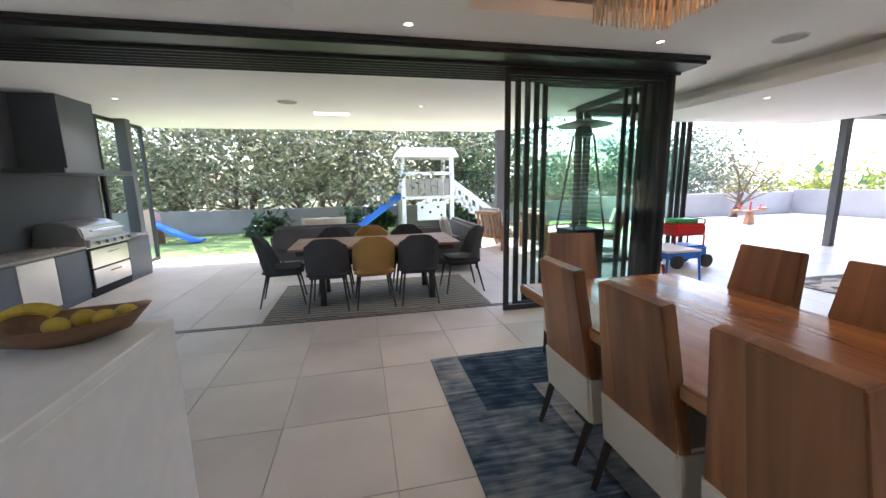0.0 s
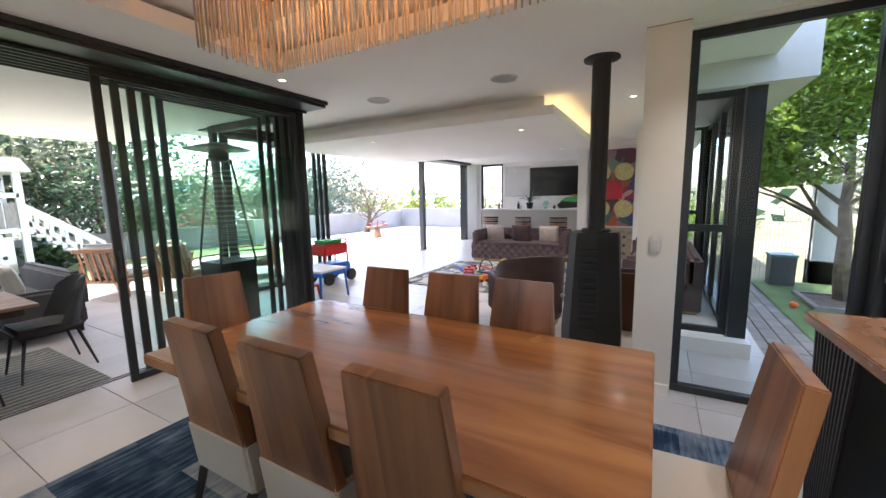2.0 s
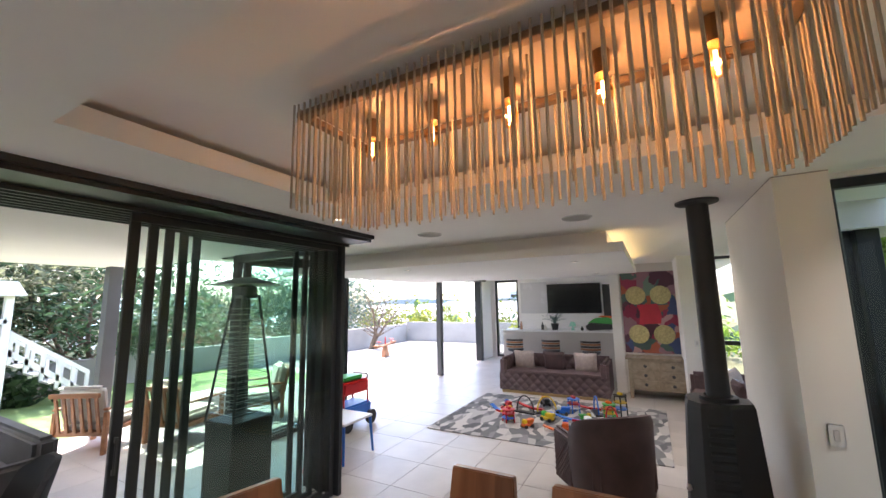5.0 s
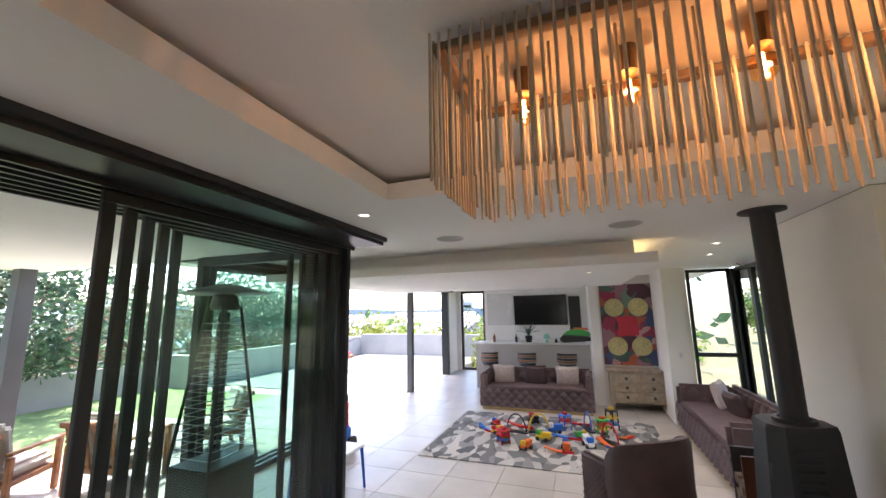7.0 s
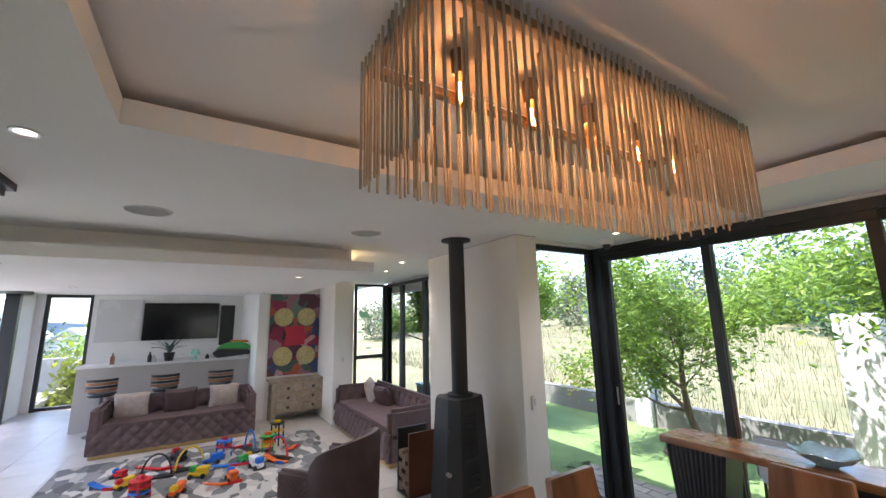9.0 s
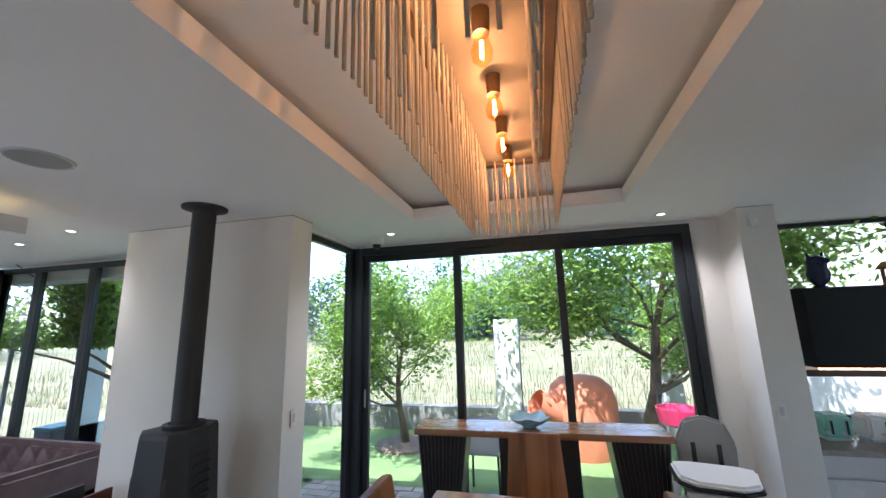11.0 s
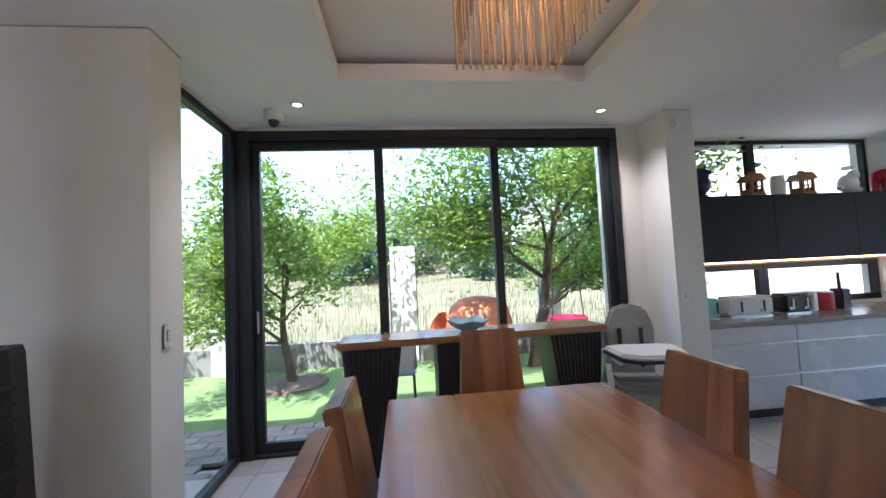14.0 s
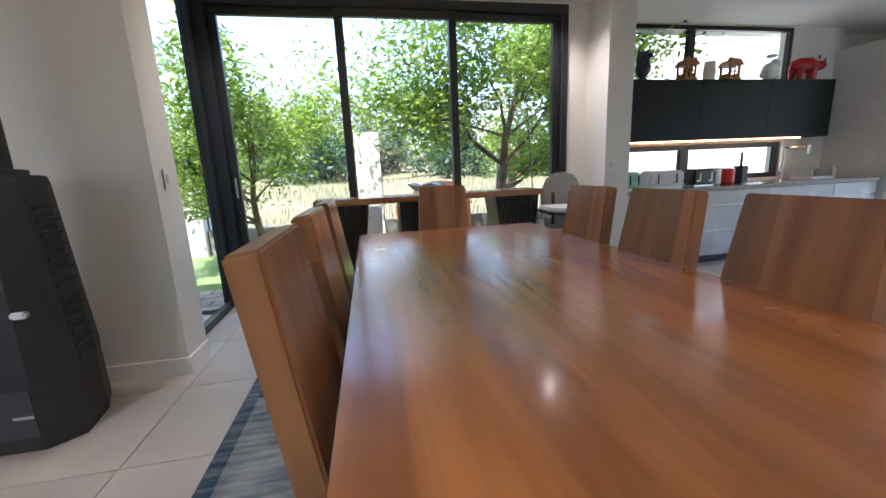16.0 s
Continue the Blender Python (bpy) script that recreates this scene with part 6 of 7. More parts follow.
for y0, y1, lb in ((4.35, 5.94, "slate grey outdoor cabinet run"), (6.86, 7.48, "slate grey outdoor end cabinet")):
    ob = thing("outdoor_cabinet", lb, "cabinet", pose(-3.28, (y0 + y1) / 2, 0, 0, 0, -90) @ Matrix.Diagonal((1.0, 1.0, 0.84, 1.0)), "outdoor cabinets")
    h = (y1 - y0) / 2
    part("body", box(B(), -h, h, -0.3, 0.27, 0.0, 0.8, 0.003, 1), SLATE, ob)
    part("top", box(B(), -h, h, -0.31, 0.31, 0.8, 0.84, 0.004, 1), STONE, ob)
    nd = 3 if h > 0.5 else 1
    for k in range(nd):
        part("door", box(B(), -h + 2 * h * k / nd + 0.004, -h + 2 * h * (k + 1) / nd - 0.004, 0.27, 0.29, 0.1, 0.78, 0.003, 1), STEEL if (nd == 3 and k == 1) else SLATE, ob, "steel fridge door" if (nd == 3 and k == 1) else "")
hd = thing("extractor_hood", "large dark grey box extractor hood", "extractor hood", pose(-3.3, 6.4, 0, 0, 0, -90))
part("chimney", box(B(), -0.34, 0.34, -0.3, 0.2, 1.7, 2.62, 0.004, 1), SLATE, hd)
part("canopy", box(B(), -1.0, 0.62, -0.3, 0.34, 1.64, 1.7, 0.006), SLATE, hd, "flat canopy")

# ---- ground, lawns and walls ----
bm = B()
xs = [-400, -200, -100, -60, -40, -30, -22, -16, -12, -8, -4, 0, 4, 8, 12, 16, 18.2, 20, 24, 30, 40, 60, 100, 200, 400]
ys = [-400, -200, -100, -60, -40, -30, -22, -16, -12, -9, -7, -6, -5, -4, -2, 0, 4, 8, 12, 13.6, 15, 20, 30, 45, 70, 110, 200, 400]
rr = random.Random(8)
gv = {}
for i, x in enumerate(xs):
    for j, y in enumerate(ys):
        z = -0.22
        if y < -5:
            z += min(7.0, 0.075 * (-5 - y)) + (rr.uniform(-0.15, 0.15) if y < -8 else 0)
        far = max(y - 13.6, x - 18.2, 0)
        if y > -5:
            z -= min(9.0, 0.16 * far)
        gv[i, j] = bm.verts.new((x, y, z))
for i in range(len(xs) - 1):
    for j in range(len(ys) - 1):
        bm.faces.new((gv[i, j], gv[i + 1, j], gv[i + 1, j + 1], gv[i, j + 1]))
setting("ground", bm, EARTH, "dry grassy ground reaching the horizon", True)
bm = B()
box(bm, -9.0, 9.0, 9.0, 13.4, -0.2, -0.04)
box(bm, -9.0, -3.85, 4.0, 9.0, -0.2, -0.04)
setting("ground_lawn_north", bm, LAWN, "bright green turf lawn beyond the patio")
bm = B()
box(bm, 0.4, 5.0, -4.3, -1.95, -0.2, -0.1)
box(bm, 5.0, 9.6, -4.3, -1.35, -0.2, -0.1)
box(bm, -4.0, 0.4, -4.3, -1.8, -0.2, -0.1)
setting("ground_lawn_south", bm, LAWN, "green turf strip beside the house")
bm = B()
box(bm, 4.12, 17.8, 6.22, 9.0, -0.2, -0.03)
box(bm, 9.0, 17.8, 9.0, 12.45, -0.2, -0.03)
setting("pavement_deck_base", bm, GROUT, "bedding under the pool deck")
bm = B()
box(bm, -4.0, 9.6, -1.95, -1.16, -0.22, -0.125)
box(bm, 4.03, 9.6, -1.4, -0.62, -0.22, -0.125)
pav = setting("pavement_path", bm, GROUT, "clay paver path round the house")
bm = B()
box(bm, -9.2, 9.0, 13.4, 13.6, -0.3, 0.7)
setting("wall_garden_north", bm, WALLG, "grey plastered garden wall")
bm = B()
box(bm, 9.0, 18.0, 12.4, 12.6, -0.3, 0.86)
box(bm, 9.0, 9.2, 12.6, 13.4, -0.3, 0.86)
box(bm, 17.8, 18.0, 4.0, 12.4, -0.3, 0.95)
box(bm, -9.2, -9.0, 3.0, 13.6, -0.3, 1.6)
setting("wall_garden_east", bm, mat("pale grey boundary plaster", (0.4, 0.38, 0.345), 0.9, var=0.1, vscale=1.5, bump=0.1), "pale plastered boundary wall of the pool deck")
bm = B()
box(bm, -4.0, 10.0, -4.5, -4.3, -0.3, 0.32)
setting("wall_garden_south", bm, WALLG, "low grey plastered boundary wall")
for x, w, h in ((2.68, 0.42, 1.85), (5.6, 0.3, 1.0), (0.1, 0.3, 1.3), (-2.6, 0.4, 1.7), (8.6, 0.3, 1.0)):
    solid("gate_pier", box(B(), x - w / 2, x + w / 2, -4.55, -4.2, -0.3, h, 0.01), WALLW, "white plastered boundary pier", "pier", None, "boundary piers")


def mesh_fence(x0, x1, y, z0, z1, m=None):
    ob = thing("mesh_fence", "fine dark welded mesh fence panel", "fence", m, "mesh fence panels")
    bm = B()
    n = int((x1 - x0) / 0.055)
    for k in range(n + 1):
        x = x0 + (x1 - x0) * k / n
        box(bm, x - 0.0013, x + 0.0013, y - 0.0013, y + 0.0013, z0, z1)
    for k in range(int((z1 - z0) / 0.12) + 1):
        box(bm, x0, x1, y - 0.0013, y + 0.0013, z0 + 0.12 * k - 0.0013, z0 + 0.12 * k + 0.0013)
    part("wires", bm, GREY, ob)
    for x in (x0, x1):
        part("post", box(B(), x - 0.02, x + 0.02, y - 0.02, y + 0.02, z0 - 0.02, z1 + 0.03), GREY, ob)


for a, b in ((2.9, 5.45), (5.75, 8.45), (0.25, 2.47), (-2.4, -0.05)):
    mesh_fence(a, b, -4.4, 0.32, 1.5)
mesh_fence(-2.2, -1.25, 0.0, -0.1, 1.55, pose(9.65, 0, 0, 0, 0, 90) @ Matrix.Translation((0, 0, 0)))
bm = B()
box(bm, 9.55, 9.85, -4.3, -2.2, -0.25, 0.3)
box(bm, 9.55, 9.85, -2.5, -2.2, -0.25, 1.7)
setting("wall_side_garden", bm, WALLW, "white wall beside the side gate")
bn = thing("wheelie_bin", "small grey bin beside the gate", "bin", pose(9.3, -1.75, -0.1))
part("body", prism(B(), [(-0.15, 0), (0.15, 0), (0.19, 0.5), (-0.19, 0.5)], "y", -0.17, 0.17, 0.01), GREY, bn)
part("lid", box(B(), -0.2, 0.2, -0.19, 0.19, 0.5, 0.54, 0.01), mat("teal bin lid", (0.1, 0.25, 0.25), 0.5), bn)
solid("toy_ball", ball(B(), (7.6, -1.55, -0.06), 0.05, 16, 10), ORG_P, "small orange ball on the turf", "ball", None, "", True)
# white boundary wall seen behind the kitchen windows
bm = B()
box(bm, -5.0, -1.0, -3.6, -3.4, -0.3, 3.4)
prism(bm, [(-1.0, -0.3), (-0.4, -0.3), (-1.0, 3.4)], "y", -3.6, -3.4)
setting("wall_kitchen_court", bm, WALLW, "white courtyard wall behind the kitchen")

# big terracotta oven jar
jr = thing("terracotta_oven", "large round terracotta garden oven with a spout", "garden oven", pose(1.55, -3.55, -0.1))
part("body", lathe(B(), [(0.46, 0.0), (0.5, 0.3), (0.5, 0.72), (0.44, 0.93), (0.3, 1.05), (0.1, 1.09), (0.02, 1.09)], 36), TERRA, jr, "", True)
bm = B()
cyl(bm, (0.36, 0.22, 0.55), (0.66, 0.36, 0.72), 0.2, 0.22, 24, False)
cyl(bm, (0.66, 0.36, 0.72), (0.36, 0.22, 0.55), 0.19, 0.17, 24, False)
part("mouth", bm, TERRA, jr, "open terracotta mouth", True)
sw = thing("swing_seat", "pink plastic bucket swing on chains", "swing", pose(0.5, -2.7, 0))
part("seat", lathe(B(), [(0.12, 0.5), (0.22, 0.55), (0.25, 0.72), (0.24, 0.72), (0.2, 0.57), (0.05, 0.54)], 24), PNK_P, sw, "", True)
for s in (-1, 1):
    part("chain", cyl(B(), (s * 0.22, 0, 0.7), (s * 0.1, -0.05, 2.5), 0.008, seg=6), STOVE_D, sw)


# ---- trees ----
def tree(m, name_label, height, spread, leaf, seed, leaves=3500, size=0.09, trunk_r=0.1, low=0.35, lean=0.1, gap=0.55, stems=1, clumps=26, bare=0, rise=0.15, skirt=0.25, clear=99.0):
    r = random.Random(seed)
    ob = thing("tree", name_label, "tree", m)
    bm = B()
    tips = []
    for s in range(stems):
        base = Vector((r.uniform(-0.12, 0.12) * (stems > 1), r.uniform(-0.12, 0.12) * (stems > 1), 0))
        d = Vector((r.uniform(-lean, lean) * (1 + stems * 0.6), r.uniform(-lean, lean) * (1 + stems * 0.6), 1)).normalized()
        p, rad, steps = base, trunk_r / stems ** 0.5, 6
        hs = height * 0.62 / steps
        pts = [p]
        for k in range(steps):
            q = p + d * hs
            cyl(bm, p, q, rad, rad * 0.82, 8)
            d = (d + Vector((r.uniform(-0.16, 0.16), r.uniform(-0.16, 0.16), 0.05))).normalized()
            p, rad = q, rad * 0.82
            pts.append(p)
            if (k + 1) / steps > low:
                for b in range(3):
                    a = r.uniform(0, 6.283)
                    bd = Vector((math.cos(a), math.sin(a), r.uniform(rise, rise + 0.75))).normalized()
                    bp, brad = p, rad * 0.55
                    for q_ in range(4):
                        bq = bp + bd * spread * r.uniform(0.16, 0.27)
                        cyl(bm, bp, bq, brad, brad * 0.65, 5)
                        bd = (bd + Vector((r.uniform(-0.4, 0.4), r.uniform(-0.4, 0.4), r.uniform(-0.15, 0.35)))).normalized()
                        bp, brad = bq, brad * 0.65
                        if q_ > 0:
                            tips.append(bp)
        tips.append(p + d * hs * 0.5)
    for k in range(bare):
        a, p = r.uniform(0, 6.283), pts[-2]
        d = Vector((0.5 * math.cos(a), 0.5 * math.sin(a), 1)).normalized()
        rad = 0.016
        for q_ in range(5):
            q = p + d * height * 0.1
            cyl(bm, p, q, rad, rad * 0.7, 4)
            d = (d + Vector((r.uniform(-0.4, 0.4), r.uniform(-0.4, 0.4), r.uniform(-0.1, 0.3)))).normalized()
            p, rad = q, rad * 0.7
    part("trunk", bm, BARK, ob, "rough bark trunk and limbs", True)
    verts, faces = [], []
    use = [r.choice(tips) for _ in range(clumps)] + tips
    for k in range(leaves):
        c = use[k % len(use)]
        sg = spread * 0.115
        o = Vector((r.gauss(0, sg), r.gauss(0, sg), r.gauss(0, sg * 0.75)))
        pos = c + o
        if noise.noise(pos * (2.2 / max(1, spread * 0.4)) + Vector((seed, 0, 0))) < -0.5 + gap * 0.5 - 0.2:
            continue
        if pos.z < height * skirt or pos.y > clear:
            continue
        s = size * r.uniform(0.6, 1.3)
        ax = Vector((r.gauss(0, 1), r.gauss(0, 1), r.gauss(0, 0.6))).normalized()
        sd = ax.cross(Vector((r.gauss(0, 1), r.gauss(0, 1), r.gauss(0, 1)))).normalized()
        up = ax.cross(sd) * 0.22 * s
        n0 = len(verts)
        verts += [tuple(pos - ax * s), tuple(pos + sd * s * 0.42 + up), tuple(pos + ax * s), tuple(pos - sd * s * 0.42 + up)]
        faces += [(n0, n0 + 1, n0 + 2), (n0, n0 + 2, n0 + 3)]
    me = bpy.data.meshes.new("crown")
    me.from_pydata(verts, [], faces)
    me.materials.append(leaf)
    c = new("crown", me)
    c.parent = ob
    return ob


def bush(name, label, m, rx, ry, rz, leaf, seed, leaves=1500, size=0.1, kind=""):
    """A shrub: stems and leaf clumps that fill an uneven mound."""
    r = random.Random(seed)
    ob = thing(name, label, "shrub", m)
    bm = B()
    verts, faces = [], []
    cl = [(r.gauss(0, 0.42) * rx, r.gauss(0, 0.42) * ry, abs(r.gauss(0.45, 0.28)) * rz, r.uniform(0.14, 0.34)) for _ in range(22)]
    for x, y, z, s in cl[:9]:
        cyl(bm, (x * 0.2, y * 0.2, 0), (x, y, z), 0.02 * rz, 0.008 * rz, 5)
    part("stems", bm, BARK, ob)
    for k in range(leaves):
        x, y, z, s = cl[k % len(cl)]
        pos = Vector((x + r.gauss(0, s * rx * 0.55), y + r.gauss(0, s * ry * 0.55), max(0.02, z + r.gauss(0, s * rz * 0.6))))
        q = size * r.uniform(0.6, 1.3)
        ax = Vector((r.gauss(0, 1), r.gauss(0, 1), r.gauss(0, 0.8))).normalized()
        sd = ax.cross(Vector((r.gauss(0, 1), r.gauss(0, 1), r.gauss(0, 1)))).normalized()
        n0 = len(verts)
        verts += [tuple(pos - ax * q), tuple(pos + sd * q * 0.45), tuple(pos + ax * q), tuple(pos - sd * q * 0.45)]
        faces += [(n0, n0 + 1, n0 + 2), (n0, n0 + 2, n0 + 3)]
    me = bpy.data.meshes.new("foliage")
    me.from_pydata(verts, [], faces)
    me.materials.append(leaf)
    c = new("foliage", me)
    c.parent = ob
    return ob


# south garden
tree(pose(4.3, -3.45, -0.1), "young garden tree with fresh green leaves and bare twigs", 3.0, 1.75, LEAF_A, 5, 13000, 0.045, 0.075, 0.3, 0.08, 0.5, 1, 30, 16)
tree(pose(0.72, -3.5, -0.1), "leafy green garden tree beside the boundary wall", 4.3, 2.7, LEAF_A, 9, 34000, 0.05, 0.12, 0.25, 0.1, 0.2, 1, 40)
tree(pose(8.3, -2.27, -0.1), "broad shade tree in a paved planting square", 4.5, 2.35, LEAF_A, 14, 48000, 0.056, 0.125, 0.25, 0.08, 0.05, 1, 60, 0, 0.45, 0.38, 1.25)
bm = B()
for x0, x1, y0, y1 in ((7.55, 8.6, -1.83, -1.75), (7.55, 8.6, -2.8, -2.72), (7.55, 7.63, -2.72, -1.83), (8.52, 8.6, -2.72, -1.83)):
    box(bm, x0, x1, y0, y1, -0.14, -0.05, 0.008)
solid("tree_surround", bm, PAVER, "square stone edging round the tree", "planting edge")
solid("mulch_bed", box(B(), 7.635, 8.515, -2.715, -1.835, -0.14, -0.075, 0.01), BARK, "brown bark mulch inside the stone edging", "mulch")
solid("tree_surround", lathe(B(), [(0.5, 0.0), (0.48, 0.04), (0.3, 0.06), (0.05, 0.06)], 20), BARK, "bark mulch ring round the young tree", "mulch", pose(4.3, -3.45, -0.105))
for k, (x, y, s, lf, sd_) in enumerate(((-6, -26, 3.2, LEAF_B, 1), (1.5, -24, 3.4, LEAF_B, 2), (8, -25, 3.6, LEAF_A, 3), (14, -19, 3.8, LEAF_S, 4), (21, -22, 4.2, LEAF_B, 5), (28, -20, 4.0, LEAF_S, 6), (4, -32, 5.0, LEAF_B, 7), (-3, -34, 5.2, LEAF_A, 8), (17, -34, 5.5, LEAF_C, 9), (34, -12, 4.4, LEAF_B, 10), (30, -30, 5.0, LEAF_A, 11), (-10, -20, 3.6, LEAF_C, 12), (-2.5, -19, 2.8, LEAF_C, 13), (5, -20, 3.0, LEAF_C, 14), (10.5, -29, 4.6, LEAF_C, 15), (-8, -33, 5.4, LEAF_B, 16), (0.5, -38, 6.0, LEAF_C, 17), (9, -38, 6.0, LEAF_B, 18), (-14, -28, 5.0, LEAF_C, 19))):
    bush("shrub", "large wild shrub on the dry hillside", pose(x, y, -0.2 + min(7.0, 0.075 * (-5 - y)) - 0.1), s, s * 0.8, s * 0.95, lf, 40 + sd_, 3200, 0.17)
# dry grass tufts on the field
r = random.Random(21)
verts, faces = [], []
for k in range(9000):
    y = -5.2 - 14 * r.random() ** 1.6
    x = r.uniform(-9, 22)
    z = -0.22 + 0.075 * (-5 - y)
    h = r.uniform(0.12, 0.42)
    a = r.uniform(0, 6.283)
    w = 0.012
    n0 = len(verts)
    verts += [(x - w * math.cos(a), y - w * math.sin(a), z - 0.03), (x + w * math.cos(a), y + w * math.sin(a), z - 0.03), (x + r.uniform(-0.12, 0.12), y + r.uniform(-0.12, 0.12), z + h)]
    faces.append((n0, n0 + 1, n0 + 2))
me = bpy.data.meshes.new("dry_grass")
me.from_pydata(verts, [], faces)
me.materials.append(leafy("dry straw", (0.25, 0.22, 0.11), (0.15, 0.15, 0.06)))
tagged(new("dry_grass", me), "dry straw coloured veld grass on the field", "grass", "", "stuff")

# north garden: trees behind the wall
for k, (x, y, h, s, lf, n) in enumerate(((-7.5, 15.0, 5.5, 4.0, LEAF_B, 9000), (-3.8, 15.4, 6.0, 4.4, LEAF_B, 10000), (-0.9, 14.6, 5.8, 4.2, LEAF_B, 10000), (2.2, 16.2, 6.4, 4.4, LEAF_B, 9000), (5.6, 14.5, 5.2, 3.2, LEAF_C, 6500))):
    tree(pose(x, y, -0.6), "tall olive green tree behind the garden wall" if lf is LEAF_B else "dense dark green tree at the lawn edge", h, s, lf, 60 + k, n, 0.105, 0.17, 0.2, 0.25, 0.3, 3, 30)
tree(pose(14.2, 11.9, -0.05), "slim pale multi-stemmed tree on the deck edge", 3.4, 1.6, LEAF_B, 81, 500, 0.05, 0.13, 0.3, 0.35, 0.9, 3, 12, 6)
for k, (x, y, h, s) in enumerate(((14.5, 16.5, 4.8, 4.0), (18.0, 19.0, 5.2, 4.2), (11.5, 17.5, 4.6, 3.6))):
    tree(pose(x, y, -1.0), "grey green bushy tree beyond the deck wall", h, s, LEAF_B if k else LEAF_S, 90 + k, 5200, 0.11, 0.16, 0.1, 0.3, 0.3, 3, 34)
for k, (x, y, s, lf) in enumerate(((21, 13, 2.2, LEAF_Y), (23, 9.5, 2.4, LEAF_Y), (22, 17, 2.4, LEAF_Y), (24, 6, 2.4, LEAF_A), (27, 14, 3.0, LEAF_A), (20, 21, 2.6, LEAF_Y), (26, 20, 3.0, LEAF_C), (30, 8, 3.4, LEAF_C), (17, 3.0, 2.6, LEAF_A), (18.5, 0.0, 3.0, LEAF_A), (16.5, 5.5, 1.3, LEAF_Y))):
    gz = -0.22 - min(9.0, 0.16 * max(y - 13.6, x - 18.2, 0))
    bush("shrub", "yellow green shrub beyond the deck wall" if lf is LEAF_Y else "green shrub beyond the deck wall", pose(x, y, gz - 0.1), s, s, s * (0.95 if x > 19 else 0.8), lf, 110 + k, 1800, 0.13)
# filler thicket added behind the trees; its pale leaves stand in for haze
for k, (x, y, s) in enumerate(((-10.5, 18.5, 3.4), (-6.6, 18.0, 3.2), (-3.0, 18.8, 3.5), (0.6, 18.2, 3.2), (4.0, 18.9, 3.4), (7.4, 18.3, 3.0), (-8.4, 20.5, 4.0), (-1.2, 21.0, 4.2), (3.0, 21.5, 4.2))):
    bush("shrub", "grey green filler thicket behind the garden trees, haze in its leaf colour", pose(x, y, -0.3 - 0.16 * (y - 13.6)), s, s * 0.7, s * 1.15, LEAF_H, 170 + k, 1500, 0.17)
for k, (x, y) in enumerate(((-2.2, 12.6), (0.4, 12.9), (1.2, 12.5), (3.9, 12.9))):
    bush("shrub", "low dark spiky shrub along the garden wall", pose(x, y, -0.04), 0.6, 0.5, 0.7, LEAF_C, 140 + k, 500, 0.12)

# playset
ps = thing("playset", "white timber play tower with roof and ladder", "playset", pose(2.6, 12.4, -0.04))
for sx in (-0.75, 0.75):
    for sy in (-0.6, 0.6):
        part("post", box(B(), sx - 0.06, sx + 0.06, sy - 0.06, sy + 0.06, 0, 2.3, 0.008, 1), WHITEW, ps)
part("deck", box(B(), -0.8, 0.8, -0.65, 0.65, 1.0, 1.08, 0.006, 1), WHITEW, ps)
for k in range(7):
    part("board", box(B(), -0.68 + 0.197 * k, -0.68 + 0.197 * k + 0.17, -0.64, -0.61, 1.1, 1.62, 0.004, 1), GREYW, ps, "weathered grey railing board")
part("rail", box(B(), -0.75, 0.75, -0.66, -0.61, 1.72, 1.82, 0.005, 1), WHITEW, ps)
part("roof", prism(B(), [(-0.95, 2.25), (0.95, 2.25), (0.8, 2.52), (-0.8, 2.52)], "y", -0.8, 0.8, 0.01), WHITEW, ps, "white sloping roof")
part("panel", box(B(), -0.35, 0.55, -0.66, -0.63, 0.35, 0.92, 0.004, 1), WHT_P, ps, "white activity panel")
for k, (x, z) in enumerate(((-0.2, 0.75), (0.05, 0.6), (0.3, 0.75), (0.4, 0.5))):
    part("panel_hole", cyl(B(), (x, -0.665, z), (x, -0.66, z), 0.04, seg=12), BLK_P, ps)
for s in (-0.5, 0.1):
    part("stair_rail", prism(B(), [(0.8, 1.15), (0.8, 1.28), (2.1, 0.25), (2.1, 0.12)], "y", s - 0.03, s + 0.03, 0.004), WHITEW, ps)
    for k in range(6):
        t = k / 5
        part("baluster", box(B(), 0.84 + 1.2 * t, 0.9 + 1.2 * t, s - 0.03, s + 0.03, 0.95 - 0.95 * t, 1.55 - 0.95 * t, 0.004, 1), WHITEW, ps)
    part("hand_rail", prism(B(), [(0.8, 1.52), (0.8, 1.62), (2.1, 0.66), (2.1, 0.56)], "y", s - 0.035, s + 0.035, 0.004), WHITEW, ps)
for k in range(5):
    part("tread", box(B(), 1.0 + 0.24 * k, 1.2 + 0.24 * k, -0.47, 0.07, 0.85 - 0.19 * k, 0.89 - 0.19 * k, 0.004, 1), WHITEW, ps)
sl = part("slide", prism(B(), [(-0.8, 1.08), (-0.8, 1.0), (-2.2, 0.02), (-2.4, 0.02), (-2.4, 0.1), (-2.2, 0.12)], "y", -0.25, 0.25, 0.01), BLUE_P, ps, "blue plastic slide")
for s in (-0.27, 0.25):
    part("slide_side", prism(B(), [(-0.8, 1.22), (-0.8, 1.0), (-2.2, 0.02), (-2.4, 0.02), (-2.4, 0.18), (-2.2, 0.24)], "y", s, s + 0.02), BLUE_P, sl)
sl2 = thing("toddler_slide", "small toddler slide with a blue chute", "slide", pose(-4.75, 11.5, -0.04))
part("chute", prism(B(), [(-0.1, 0.62), (-0.1, 0.55), (0.85, 0.04), (1.1, 0.04), (1.1, 0.1), (0.88, 0.11)], "y", -0.2, 0.2, 0.01), BLUE_P, sl2, "blue plastic chute")
